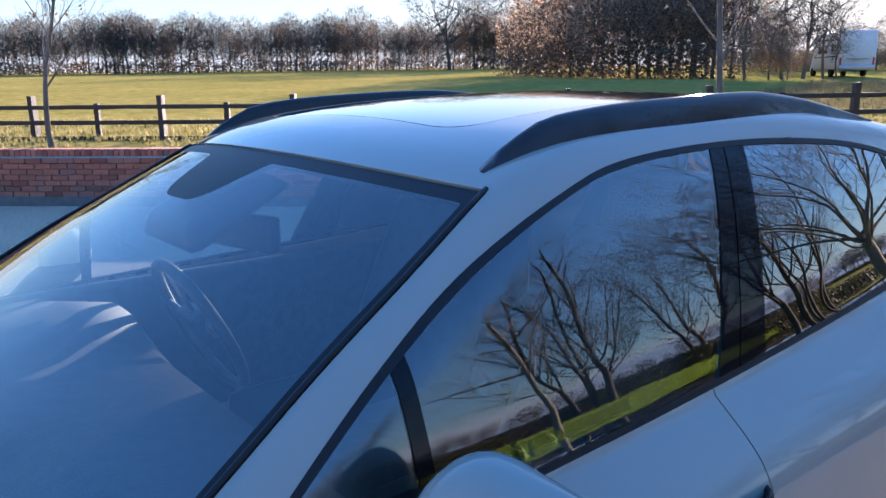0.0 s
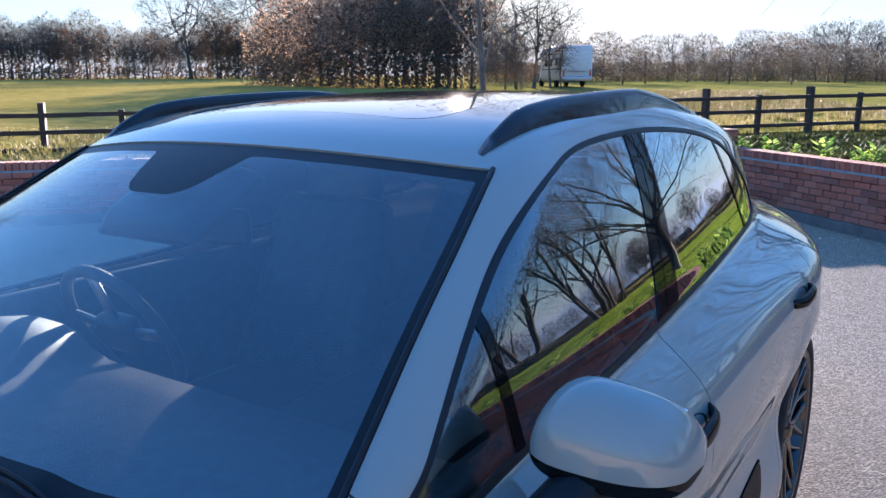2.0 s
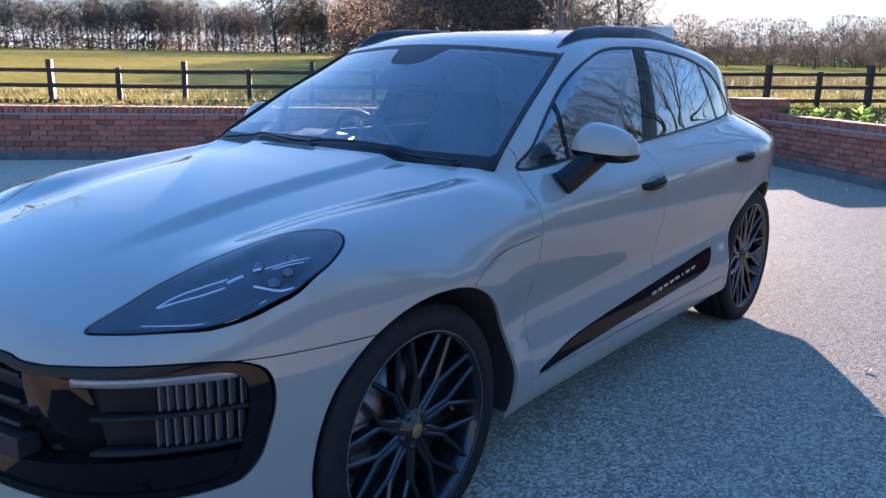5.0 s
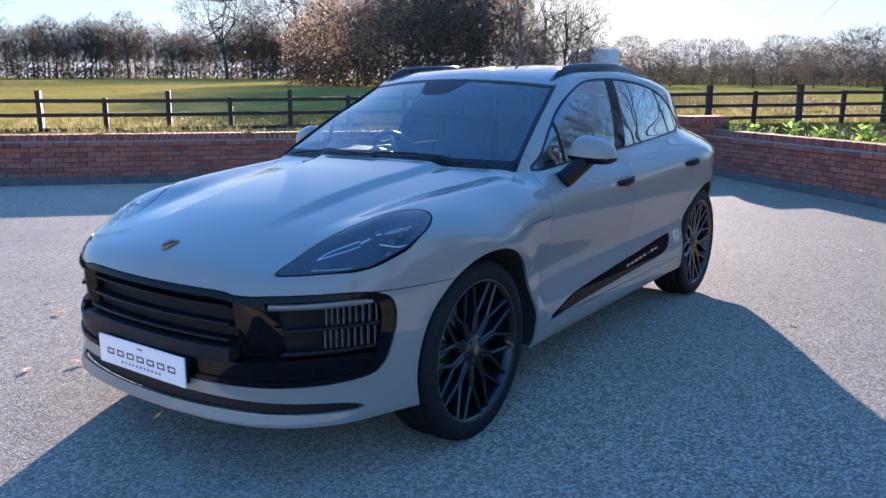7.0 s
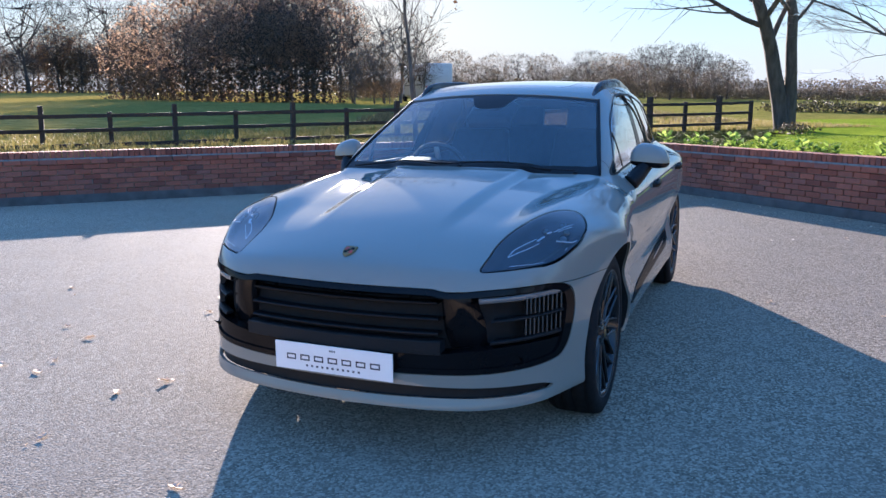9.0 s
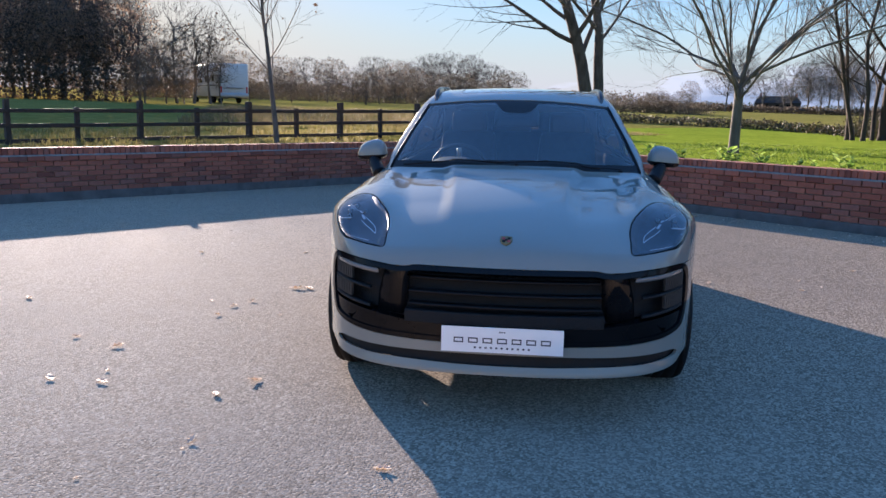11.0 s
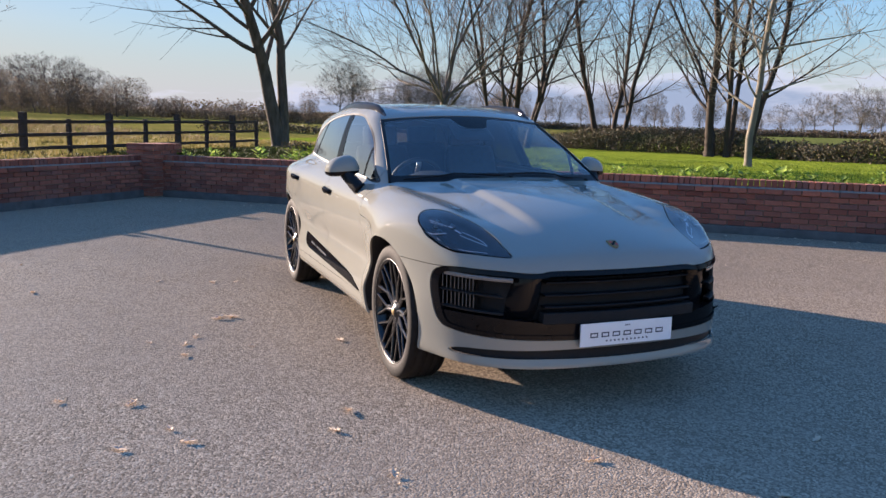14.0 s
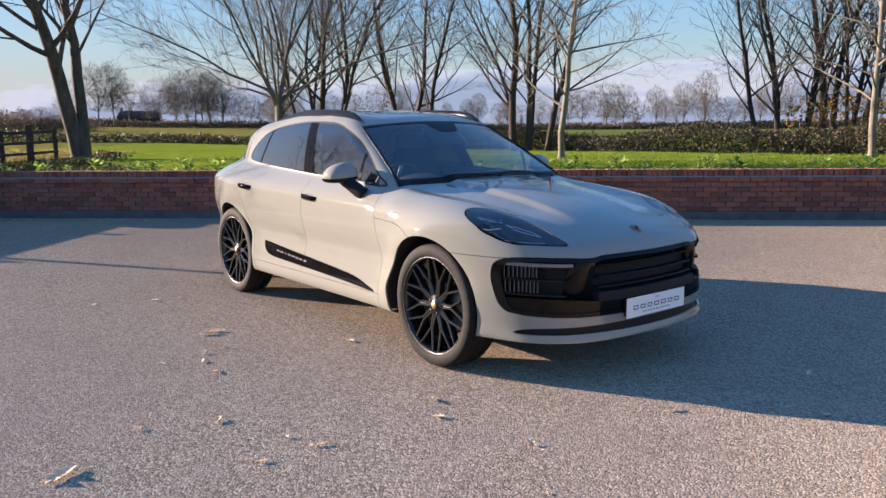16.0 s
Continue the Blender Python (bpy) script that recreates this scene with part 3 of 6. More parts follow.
def body_field(x, y, z):
    """Negative inside the car's outer skin."""
    x = np.abs(x)
    ye = y - bend(y) * x * x
    zt = top_line(ye) - crown(y) * x * x
    hood = smooth01(y, -0.62, -0.25) * (1 - smooth01(y, 0.40, 0.62))
    line1 = np.interp(y, [-0.6, -0.2, 0.1, 0.35, 0.6], [0.278, 0.295, 0.315, 0.345, 0.385])                       # the raised middle of the bonnet
    line2 = np.interp(y, [-0.6, -0.18, 0.0, 0.2, 0.46, 0.6], [0.47, 0.53, 0.56, 0.60, 0.69, 0.73])                       # foot of the wing's crown
    zt = zt - 0.020 * hood * smooth01(x - line1, -0.020, 0.060) + 0.042 * hood * smooth01(x - line2, -0.030, 0.17)
    A = z - zt
    zb = z - (belt(y) - 1.045) * smooth01(z, 0.75, 1.0)
    w = plan_w(y) + side_w(zb)
    for ay, amp in ((AXLE_F, 0.020), (AXLE_R, 0.012)):
        r = np.sqrt((y - ay) ** 2 + (z - HUB_Z) ** 2)
        w = w + amp * np.exp(-((r - 0.43) / 0.09) ** 2) * (z < 0.95) * smooth01(z, 0.28, 0.46)
    hip = np.exp(-((y - 2.75) / 0.42) ** 2) * np.exp(-((z - 0.98) / 0.12) ** 2)
    w = w + 0.010 * hip - 0.095 * (np.clip(y - 1.1, 0, 2.2) / 1.7) ** 2 * smooth01(zb, 0.87, 1.04)
    w = w - 0.07 * (1 - smooth01(z, 0.24, 0.52)) * (1 - smooth01(y, -0.62, -0.20))
    B = (x - w) * 0.95
    front = -0.905 + 0.20 * x ** 2 + 0.80 * x ** 6
    lift = lift_of(z)
    C = (front + lift) - y
    back_line = 3.80 - 0.16 * x ** 2 - 0.5 * x ** 6 - 0.25 * np.clip(z - 0.85, 0, 1) - 0.15 * np.clip(0.5 - z, 0, 1)
    D = y - back_line
    kAB = 0.055 + 0.10 * (1 - smooth01(z, 0.98, 1.12))
    f = smax(A * 0.9, B, kAB)
    f = smax(f, C, 0.05)
    f = smax(f, D, 0.08)
    return f


def skin_half():
    """The left half of the outer skin as triangles, found along rays from a spine."""
    ya, yb = -0.05, 3.05
    org, way = [], []
    mid = np.arange(ya, yb + 1e-6, 0.0185)
    ends = np.linspace(0, math.pi / 2, 96)[1:]
    stations = [(ya, -e) for e in ends[::-1]] + [(y, 0.0) for y in mid] + [(yb, e) for e in ends]
    # more rays towards the shoulder and roof edge
    phi = np.concatenate([np.linspace(0, radians(125), 185), np.linspace(radians(125), math.pi, 130)[1:]])
    for y, th in stations:
        zc = 0.60 + 0.16 * float(smooth01(np.array(y), 0.2, 1.4))
        org.append(np.stack([np.zeros_like(phi), np.full_like(phi, y), np.full_like(phi, zc)], -1))
        way.append(np.stack([np.sin(phi) * math.cos(th), np.full_like(phi, math.sin(th)), np.cos(phi) * math.cos(th)], -1))
    O, W = np.array(org), np.array(way)
    W[:, 0, 0] = W[:, -1, 0] = 0.0
    lo, hi = np.zeros(O.shape[:2]), np.full(O.shape[:2], 1.6)
    for _ in range(26):
        mid_d = (lo + hi) / 2
        P = O + W * mid_d[..., None]
        out = body_field(P[..., 0], P[..., 1], P[..., 2]) > 0
        hi = np.where(out, mid_d, hi)
        lo = np.where(out, lo, mid_d)
    P = O + W * ((lo + hi) / 2)[..., None]
    P[:, 0, 0] = P[:, -1, 0] = 0.0
    n, m = P.shape[:2]
    i, j = np.meshgrid(np.arange(n - 1), np.arange(m - 1), indexing="ij")
    a, b, c, d = (i * m + j).ravel(), ((i + 1) * m + j).ravel(), ((i + 1) * m + j + 1).ravel(), (i * m + j + 1).ravel()
    T = np.concatenate([np.stack([a, d, c], -1), np.stack([a, c, b], -1)])
    V = P.reshape(-1, 3)
    ar = np.linalg.norm(np.cross(V[T[:, 1]] - V[T[:, 0]], V[T[:, 2]] - V[T[:, 0]]), axis=1)
    return V, T[ar > 1e-9]


def clip(V, T, f):
    """The triangles where f < 0, cut cleanly along f = 0."""
    s = f[T] < 0
    k = s.sum(1)
    keep = [T[k == 3]]
    extra, cache, nv, add = [], {}, len(V), []

    def cut(p, q):
        nonlocal nv
        key = (p, q) if p < q else (q, p)
        if key not in cache:
            t = f[p] / (f[p] - f[q])
            add.append(V[p] + (V[q] - V[p]) * t)
            cache[key] = nv
            nv += 1
        return cache[key]

    for t in T[(k == 1) | (k == 2)]:
        poly = []
        for i in range(3):
            p, q = int(t[i]), int(t[(i + 1) % 3])
            if f[p] < 0:
                poly.append(p)
            if (f[p] < 0) != (f[q] < 0):
                poly.append(cut(p, q))
        for i in range(1, len(poly) - 1):
            extra.append((poly[0], poly[i], poly[i + 1]))
    if extra:
        keep.append(np.array(extra))
    V2 = np.concatenate([V, np.array(add)]) if add else V
    return V2, np.concatenate(keep)


def poly_dist(px, py, poly):
    """Signed distance in a plane to a closed outline, negative inside."""
    d2 = np.full(px.shape, 1e9)
    inside = np.zeros(px.shape, bool)
    n = len(poly)
    for i in range(n):
        (ax, ay), (bx, by) = poly[i], poly[(i + 1) % n]
        ex, ey = bx - ax, by - ay
        wx, wy = px - ax, py - ay
        t = np.clip((wx * ex + wy * ey) / (ex * ex + ey * ey + 1e-12), 0, 1)
        d2 = np.minimum(d2, (wx - ex * t) ** 2 + (wy - ey * t) ** 2)
        c = (ay > py) != (by > py)
        with np.errstate(divide="ignore", invalid="ignore"):
            xi = ax + (py - ay) * ex / (ey if abs(ey) > 1e-12 else 1e-12)
        inside ^= c & (px < xi)
    return np.where(inside, -1, 1) * np.sqrt(d2)


def take(mesh, f, gap=0.002):
    """Cuts a mesh in two along f = 0, with a gap between: (inside, outside)."""
    V, T = mesh
    val = f(V[:, 0], V[:, 1], V[:, 2])
    return clip(V, T, val + gap), clip(V, T, -val + gap)


def normals_of(V, T):
    N = np.zeros_like(V)
    fn = np.cross(V[T[:, 1]] - V[T[:, 0]], V[T[:, 2]] - V[T[:, 0]])
    for i in range(3):
        np.add.at(N, T[:, i], fn)
    return N / (np.linalg.norm(N, axis=1, keepdims=True) + 1e-12)


def tidy(V, T):
    used, inv = np.unique(T, return_inverse=True)
    return V[used], inv.reshape(T.shape)


def lipped(V, T, depth, both=False):
    """Adds an inward lip along the free edges (not along the middle of the car)."""
    N = normals_of(V, T)
    e = np.concatenate([T[:, [0, 1]], T[:, [1, 2]], T[:, [2, 0]]])
    key = np.sort(e, 1)
    _, idx, cnt = np.unique(key, axis=0, return_index=True, return_counts=True)
    edge = e[idx[cnt == 1]]
    edge = edge[~((np.abs(V[edge[:, 0], 0]) < 1e-6) & (np.abs(V[edge[:, 1], 0]) < 1e-6))]
    if not len(edge):
        return V, T, 0
    k = len(V)
    a, b = V[edge[:, 0]], V[edge[:, 1]]
    a2, b2 = a - N[edge[:, 0]] * depth, b - N[edge[:, 1]] * depth
    m = len(edge)
    V2 = np.concatenate([V, a, b, a2, b2])
    i = np.arange(m)
    A, B, A2, B2 = k + i, k + m + i, k + 2 * m + i, k + 3 * m + i
    T2 = np.concatenate([T, np.stack([B, A, A2], -1), np.stack([B, A2, B2], -1)])
    return V2, T2, m


def shape_normals(V):
    """Outward directions of the body's shape at its points."""
    e = 0.007
    x, y, z = V[:, 0], V[:, 1], V[:, 2]
    g = np.stack([body_field(x + a, y + b, z + c) - body_field(x - a, y - b, z - c) for a, b, c in ((e, 0, 0), (0, e, 0), (0, 0, e))], -1)
    g[np.abs(x) < 1e-6, 0] = 0.0
    return g / (np.linalg.norm(g, axis=1, keepdims=True) + 1e-12)


def panel(name, mesh, mat, parent, sides="both", lip=0.012, push=0.0, label="", back=0.0):
    """Skin triangles as objects: 'both' joins the two halves, 'pair' makes one object a side."""
    V, T = tidy(*mesh)
    G = shape_normals(V)
    if push:
        mid = np.abs(V[:, 0]) < 1e-6
        V = V - normals_of(V, T) * push
        V[mid, 0] = 0.0
    if lip:
        V, T, _ = lipped(V, T, lip)
    M = V * np.array([-1, 1, 1])
    made = []
    if sides == "both":
        key = np.round(V[:, 0], 6) == 0
        remap = np.where(key, np.arange(len(V)), np.arange(len(V)) + len(V))
        made.append(raw(name, np.concatenate([V, M]), np.concatenate([T, remap[T][:, ::-1]]), mat, parent, label))
    else:
        made.append(raw(name, V, T, mat, parent, label))
        made.append(raw(name, M, T[:, ::-1], mat, parent, label))
    full = np.zeros_like(V)
    full[:len(G)] = G
    flip = full * np.array([-1, 1, 1])
    sets = [np.concatenate([full, flip])] if sides == "both" else [full, flip]
    for ob, ns in zip(made, sets):
        ob.data.normals_split_custom_set_from_vertices([tuple(n) for n in ns])
    return made


def side(poly, n=10, lim=0.45):
    P = spline(poly, n, True)
    return lambda x, y, z: np.where(x > lim, poly_dist(y, z, P), 1.0)


SKIN = skin_half()
SKIN = take(SKIN, lambda x, y, z: 0.258 - z, 0.0)[0]
for ay in (AXLE_F + 0.02, AXLE_R):
    SKIN = take(SKIN, lambda x, y, z, ay=ay: np.where(x > 0.4, np.hypot(y - ay, z - HUB_Z) - ARCH + 0.045 * np.clip(AXLE_F - 0.02 - y, 0, 0.4) * (ay < 1), 1.0), 0.0)[1]

# side windows
DLO = [(0.63, 1.028), (1.0, 1.042), (1.55, 1.063), (2.0, 1.084), (2.48, 1.108), (2.74, 1.128), (2.835, 1.160), (2.79, 1.250), (2.64, 1.350), (2.48, 1.402), (2.22, 1.440), (1.85, 1.459), (1.5, 1.447), (1.3, 1.405), (1.1, 1.330), (0.9, 1.222), (0.73, 1.108)]
GLASS_AREA, SKIN = take(SKIN, side(DLO, 8, 0.5), 0.0)
dlo_poly = spline(DLO, 8, True)


def inset(d):
    return lambda x, y, z: poly_dist(y, z, dlo_poly) + d


INNER, TRIM = take(GLASS_AREA, inset(0.010), 0.0)
panel("window_trim", TRIM, TRIM_BLACK, car, "pair", 0.01, 0.001, "gloss black window surround")
bp_mid = lambda z: 1.645 + 0.40 * (z - 1.06)
PIL, INNER = take(INNER, lambda x, y, z: np.abs(y - bp_mid(z)) - 0.078 + 0.05 * (z - 1.06), 0.0)
PIL_A, PIL_B = take(PIL, lambda x, y, z: y - bp_mid(z) + 0.012, 0.0022)
panel("door_pillar", PIL_A, GLOSS_BLACK, car, "pair", 0.010, 0.002, "gloss black centre pillar")
panel("door_pillar", PIL_B, GLOSS_BLACK, car, "pair", 0.010, 0.002, "gloss black centre pillar")
PIL2, INNER = take(INNER, lambda x, y, z: np.abs(y - (2.575 - 0.34 * (z - 1.10))) - 0.011, 0.0)
panel("quarter_divider", PIL2, GLOSS_BLACK, car, "pair", 0.008, 0.002)
PIL3, INNER = take(INNER, lambda x, y, z: np.abs(y - (0.945 - 0.02 * (z - 1.04))) - 0.013, 0.0)
panel("quarter_pillar", PIL3, GLOSS_BLACK, car, "pair", 0.008, 0.002)
W_FRONT, W_REST = take(INNER, lambda x, y, z: y - bp_mid(z), 0.0)
W_QF, W_DOOR = take(W_FRONT, lambda x, y, z: y - 0.944, 0.0)
W_RD, W_QR = take(W_REST, lambda x, y, z: y - (2.575 - 0.34 * (z - 1.10)), 0.0)
for nm, w, mt in (("quarter_window", W_QF, SIDE_GLASS), ("front_door_window", W_DOOR, SIDE_GLASS), ("rear_door_window", W_RD, DARK_GLASS), ("rear_quarter_window", W_QR, DARK_GLASS)):
    panel(nm, w, mt, car, "pair", 0.0, 0.004)

# windscreen
ws_top = lambda x: 1.098 + 0.28 * x * x
ws_bot = lambda x: 0.408 + 0.225 * x * x
ws_side = lambda y: 0.746 - 0.222 * (y - 0.535)
f_ws = lambda x, y, z: np.where(z > 0.95, np.maximum(np.maximum(ws_bot(x) - y, y - ws_top(x)), (x - ws_side(y)) * 0.98), 1.0)
WS, SKIN = take(SKIN, f_ws, 0.002)
ws_patch = lambda x, y: smax(x - 0.085 - 0.45 * np.clip(y - ws_top(x) + 0.16, 0, 1), ws_top(x) - 0.165 - y, 0.05)      # black field round the sensors
WS_IN, WS_RIM = take(WS, lambda x, y, z: np.maximum(np.maximum(np.maximum(ws_bot(x) + 0.06 - y, y - ws_top(x) + 0.035), x - ws_side(y) + 0.022), -ws_patch(x, y)), 0.0)
panel("windscreen", WS_IN, WINDSCREEN, car, "both", 0.0, 0.003)
panel("windscreen_border", WS_RIM, SATIN_BLACK, car, "both", 0.008, 0.003, "black ceramic border of the windscreen")

# rear window, tailgate side unseen
f_rw = lambda x, y, z: np.where(z > 1.0, np.maximum(np.maximum(3.28 - y, y - 3.60), x - 0.60), 1.0)
RW, SKIN = take(SKIN, f_rw, 0.002)
panel("rear_window", RW, DARK_GLASS, car, "both", 0.0, 0.003)

# glass roof panel
f_gr = lambda x, y, z: np.where(z > 1.3, smax(smax(1.315 - y, x - 0.388, 0.10), y - 2.75, 0.10), 1.0)
GR, SKIN = take(SKIN, f_gr, 0.003)
panel("glass_roof", GR, ROOF_GLASS, car, "both", 0.01, 0.001, "dark panoramic glass roof")

# headlights, outlined as seen from above
HL = [(0.545, -0.738), (0.548, -0.645), (0.553, -0.556), (0.580, -0.440), (0.645, -0.308), (0.708, -0.208), (0.766, -0.174), (0.817, -0.204), (0.849, -0.280), (0.850, -0.360), (0.826, -0.438), (0.792, -0.517), (0.745, -0.592), (0.668, -0.668), (0.590, -0.724)]
hl_poly = spline(HL, 8, True)
f_hl = lambda x, y, z: np.where((x > 0.42) & (z > 0.74), poly_dist(x, y, hl_poly), 1.0)
HLM, SKIN = take(SKIN, f_hl, 0.002)


def steep(x, y, z):
    """How far the skin leans from level: 1 is flat, towards 0 upright."""
    e = 0.001
    g = [body_field(x + a, y + b, z + c) - body_field(x - a, y - b, z - c) for a, b, c in ((e, 0, 0), (0, e, 0), (0, 0, e))]
    return np.abs(g[2]) / np.sqrt(g[0] ** 2 + g[1] ** 2 + g[2] ** 2 + 1e-12)


HL_IN, HL_RIM = take(HLM, lambda x, y, z: poly_dist(x, y, hl_poly) / np.maximum(0.15, steep(x, y, z)) + 0.006, 0.0)

# black front air intake and lower slot
IN = [(-0.3, 0.717), (0.0, 0.717), (0.36, 0.717), (0.42, 0.710), (0.48, 0.706), (0.60, 0.714), (0.76, 0.716), (0.82, 0.70), (0.843, 0.655), (0.845, 0.56), (0.825, 0.448), (0.775, 0.410), (0.60, 0.397), (0.30, 0.391), (0.0, 0.388), (-0.3, 0.388)]
in_poly = spline(IN, 8, True)
f_in = lambda x, y, z: np.where(y < -0.25, poly_dist(x, z, in_poly), 1.0)
INT, SKIN = take(SKIN, f_in, 0.002)
SL = [(-0.3, 0.347), (0.0, 0.347), (0.4, 0.344), (0.65, 0.340), (0.76, 0.330), (0.795, 0.305), (0.72, 0.301), (0.45, 0.303), (0.2, 0.299), (0.0, 0.298), (-0.3, 0.298)]
sl_poly = spline(SL, 8, True)
f_sl = lambda x, y, z: np.where(y < -0.25, poly_dist(x, z, sl_poly), 1.0)
SLOT, SKIN = take(SKIN, f_sl, 0.0)
panel("lower_intake", SLOT, SATIN_BLACK, car, "both", 0.0, 0.022, "black lower air slot")

# black side blade
SB = [(0.600, 0.358), (0.70, 0.392), (0.85, 0.425), (1.1, 0.446), (1.8, 0.492), (2.17, 0.518), (2.21, 0.508), (2.10, 0.425), (1.7, 0.402), (1.3, 0.388), (0.9, 0.372)]
BLADE, SKIN = take(SKIN, side(SB, 8, 0.5), 0.002)
panel("side_blade", BLADE, GLOSS_BLACK, car, "pair", 0.012, -0.004, "gloss black side blade")

# painted panels
seam_low = lambda y: np.interp(y, [-1.2, -0.62, -0.45, -0.2, 0.0, 0.14, 0.19, 0.26, 0.36, 0.60], [0.70, 0.712, 0.708, 0.712, 0.72, 0.755, 0.79, 0.818, 0.834, 0.842])
door_front = lambda z: np.interp(z, [0.2, 0.40, 0.60, 0.80, 0.92, 1.0, 1.06], [0.55, 0.545, 0.55, 0.565, 0.585, 0.61, 0.64])
HOOD, SKIN = take(SKIN, lambda x, y, z: np.maximum(seam_low(y) - z, np.where(x > 0.70, y - door_front(z), y - ws_bot(x) - 0.06)), 0.0016)
panel("bonnet", HOOD, PAINT, car, "both", 0.012, 0.0, "pale grey clamshell bonnet")
FBUMP, SKIN = take(SKIN, lambda x, y, z: y - 0.0 + 0 * z, 0.0)
panel("front_bumper", FBUMP, PAINT, car, "both", 0.014, 0.0, "pale grey front bumper")
WING, SKIN = take(SKIN, lambda x, y, z: np.maximum(y - door_front(z), z - 0.9), 0.0016)
panel("front_wing", WING, PAINT, car, "pair", 0.012)
f_sill = lambda x, y, z: np.maximum(np.maximum(z - 0.352, y - 2.35), 0.0 - y)
SILL, SKIN = take(SKIN, f_sill, 0.0016)
panel("sill", SILL, PAINT, car, "pair", 0.012)
door_top = lambda y: np.interp(y, [0.5, 0.63, 1.5, 2.0, 2.45, 2.7], [1.0, 1.031, 1.066, 1.088, 1.110, 1.13])
door_rear = lambda z: np.interp(z, [0.3, 0.45, 0.60, 0.75, 0.88, 1.0, 1.2], [2.36, 2.36, 2.41, 2.49, 2.58, 2.68, 2.78])
f_doors = lambda x, y, z: np.where(x > 0.7, np.maximum(z - door_top(y), y - door_rear(z)), 1.0)
DOORS, SKIN = take(SKIN, f_doors, 0.0016)
D1, D2 = take(DOORS, lambda x, y, z: y - np.interp(z, [0.3, 0.55, 0.8, 1.1], [1.575, 1.555, 1.54, 1.545]), 0.0018)
DOOR_F = panel("front_door", D1, PAINT, car, "pair", 0.012)
DOOR_R = panel("rear_door", D2, PAINT, car, "pair", 0.012)
RBUMP, SKIN = take(SKIN, lambda x, y, z: np.maximum(2.8 - y, z - 0.62), 0.0016)
panel("rear_bumper", RBUMP, PAINT, car, "both", 0.012)
TAILG, SKIN = take(SKIN, lambda x, y, z: np.maximum(3.0 - y, x - 0.66), 0.0016)
panel("tailgate", TAILG, PAINT, car, "both", 0.012)
panel("roof", SKIN, PAINT, car, "both", 0.012, 0.0, "pale grey roof with its pillars")

# ---- parts fitted to the car ----
def front_y(x, z):
    """Where the nose's skin lies, seen from ahead."""
    x, z = np.asarray(x, float), np.asarray(z, float)
    lo, hi = np.full(x.shape, -1.3), np.full(x.shape, 0.3)
    for _ in range(30):
        m = (lo + hi) / 2
        out = body_field(x, m, z) > 0
        lo, hi = np.where(out, m, lo), np.where(out, hi, m)
    return (lo + hi) / 2


def side_x(y, z):
    """Half width of the skin, seen from the side."""
    y, z = np.asarray(y, float), np.asarray(z, float)
    lo, hi = np.full(y.shape, 0.2), np.full(y.shape, 1.2)
    for _ in range(30):
        m = (lo + hi) / 2
        out = body_field(m, y, z) > 0
        hi, lo = np.where(out, m, hi), np.where(out, lo, m)
    return (lo + hi) / 2


def top_z(x, y):
    x, y = np.asarray(x, float), np.asarray(y, float)
    lo, hi = np.full(x.shape, 0.4), np.full(x.shape, 1.8)
    for _ in range(30):
        m = (lo + hi) / 2
        out = body_field(x, y, m) > 0
        hi, lo = np.where(out, m, hi), np.where(out, lo, m)
    return (lo + hi) / 2


def mirrored(name, vs, fs, mat, parent, label="", smooth=True):
    """The same part on both flanks of the car."""
    a = raw(name, vs, fs, mat, parent, label, smooth)
    b = raw(name, [(-v[0], v[1], v[2]) for v in vs], [tuple(reversed(f)) for f in fs], mat, parent, label, smooth)
    return a, b


def nose_bar(x0, x1, z0, z1, height, depth, proud, n=24, zc=None):
    """A bar across the nose that follows its curve: from x0 to x1, its middle going from z0 to z1."""
    vs, fs = [], []
    for i in range(n + 1):
        t = i / n
        x, z = x0 + (x1 - x0) * t, z0 + (z1 - z0) * t
        y = float(front_y(x, z)) - proud
        h = height / 2
        for dy, dz in ((0.004, -h), (0, -h + 0.004), (0, h - 0.004), (0.004, h), (depth, h), (depth, -h)):
            vs.append((x, y + dy, z + dz))
    for i in range(n):
        for j in range(6):
            k = (j + 1) % 6
            fs.append((i * 6 + j, i * 6 + k, (i + 1) * 6 + k, (i + 1) * 6 + j))
    fs += [tuple(range(6)), tuple(range(n * 6 + 5, n * 6 - 1, -1))]
    return vs, fs


# front intake: backing, gloss border, slats, fins and blades
INT_IN, INT_RIM = take(INT, lambda x, y, z: poly_dist(x, z, in_poly) + 0.022, 0.0)
panel("intake_border", INT_RIM, GLOSS_BLACK, car, "both", 0.06, -0.002, "gloss black intake border")
INT_LOW, INT_UP = take(INT_IN, lambda x, y, z: z - (0.468 + 0.03 * smooth01(x, 0.3, 0.75)), 0.0)
panel("lower_grille_band", INT_LOW, GLOSS_BLACK, car, "both", 0.05, 0.006, "gloss black band below the grille")
panel("grille_backing", INT_UP, MESH_BLACK, car, "both", 0.0, 0.075, "black honeycomb backing")
for zc in (0.660, 0.600, 0.545):
    k = 1.0 if zc < 0.66 else 0.98
    vs, fs = nose_bar(-0.415 * k, 0.415 * k, zc, zc, 0.011, 0.045, -0.024)
    raw("grille_slat", vs, fs, SATIN_BLACK, car, smooth=False)
vs, fs = nose_bar(-0.43, 0.43, 0.495, 0.495, 0.055, 0.05, -0.004)
raw("grille_lip", vs, fs, MESH_BLACK, car, "satin black lip below the slats", smooth=False)


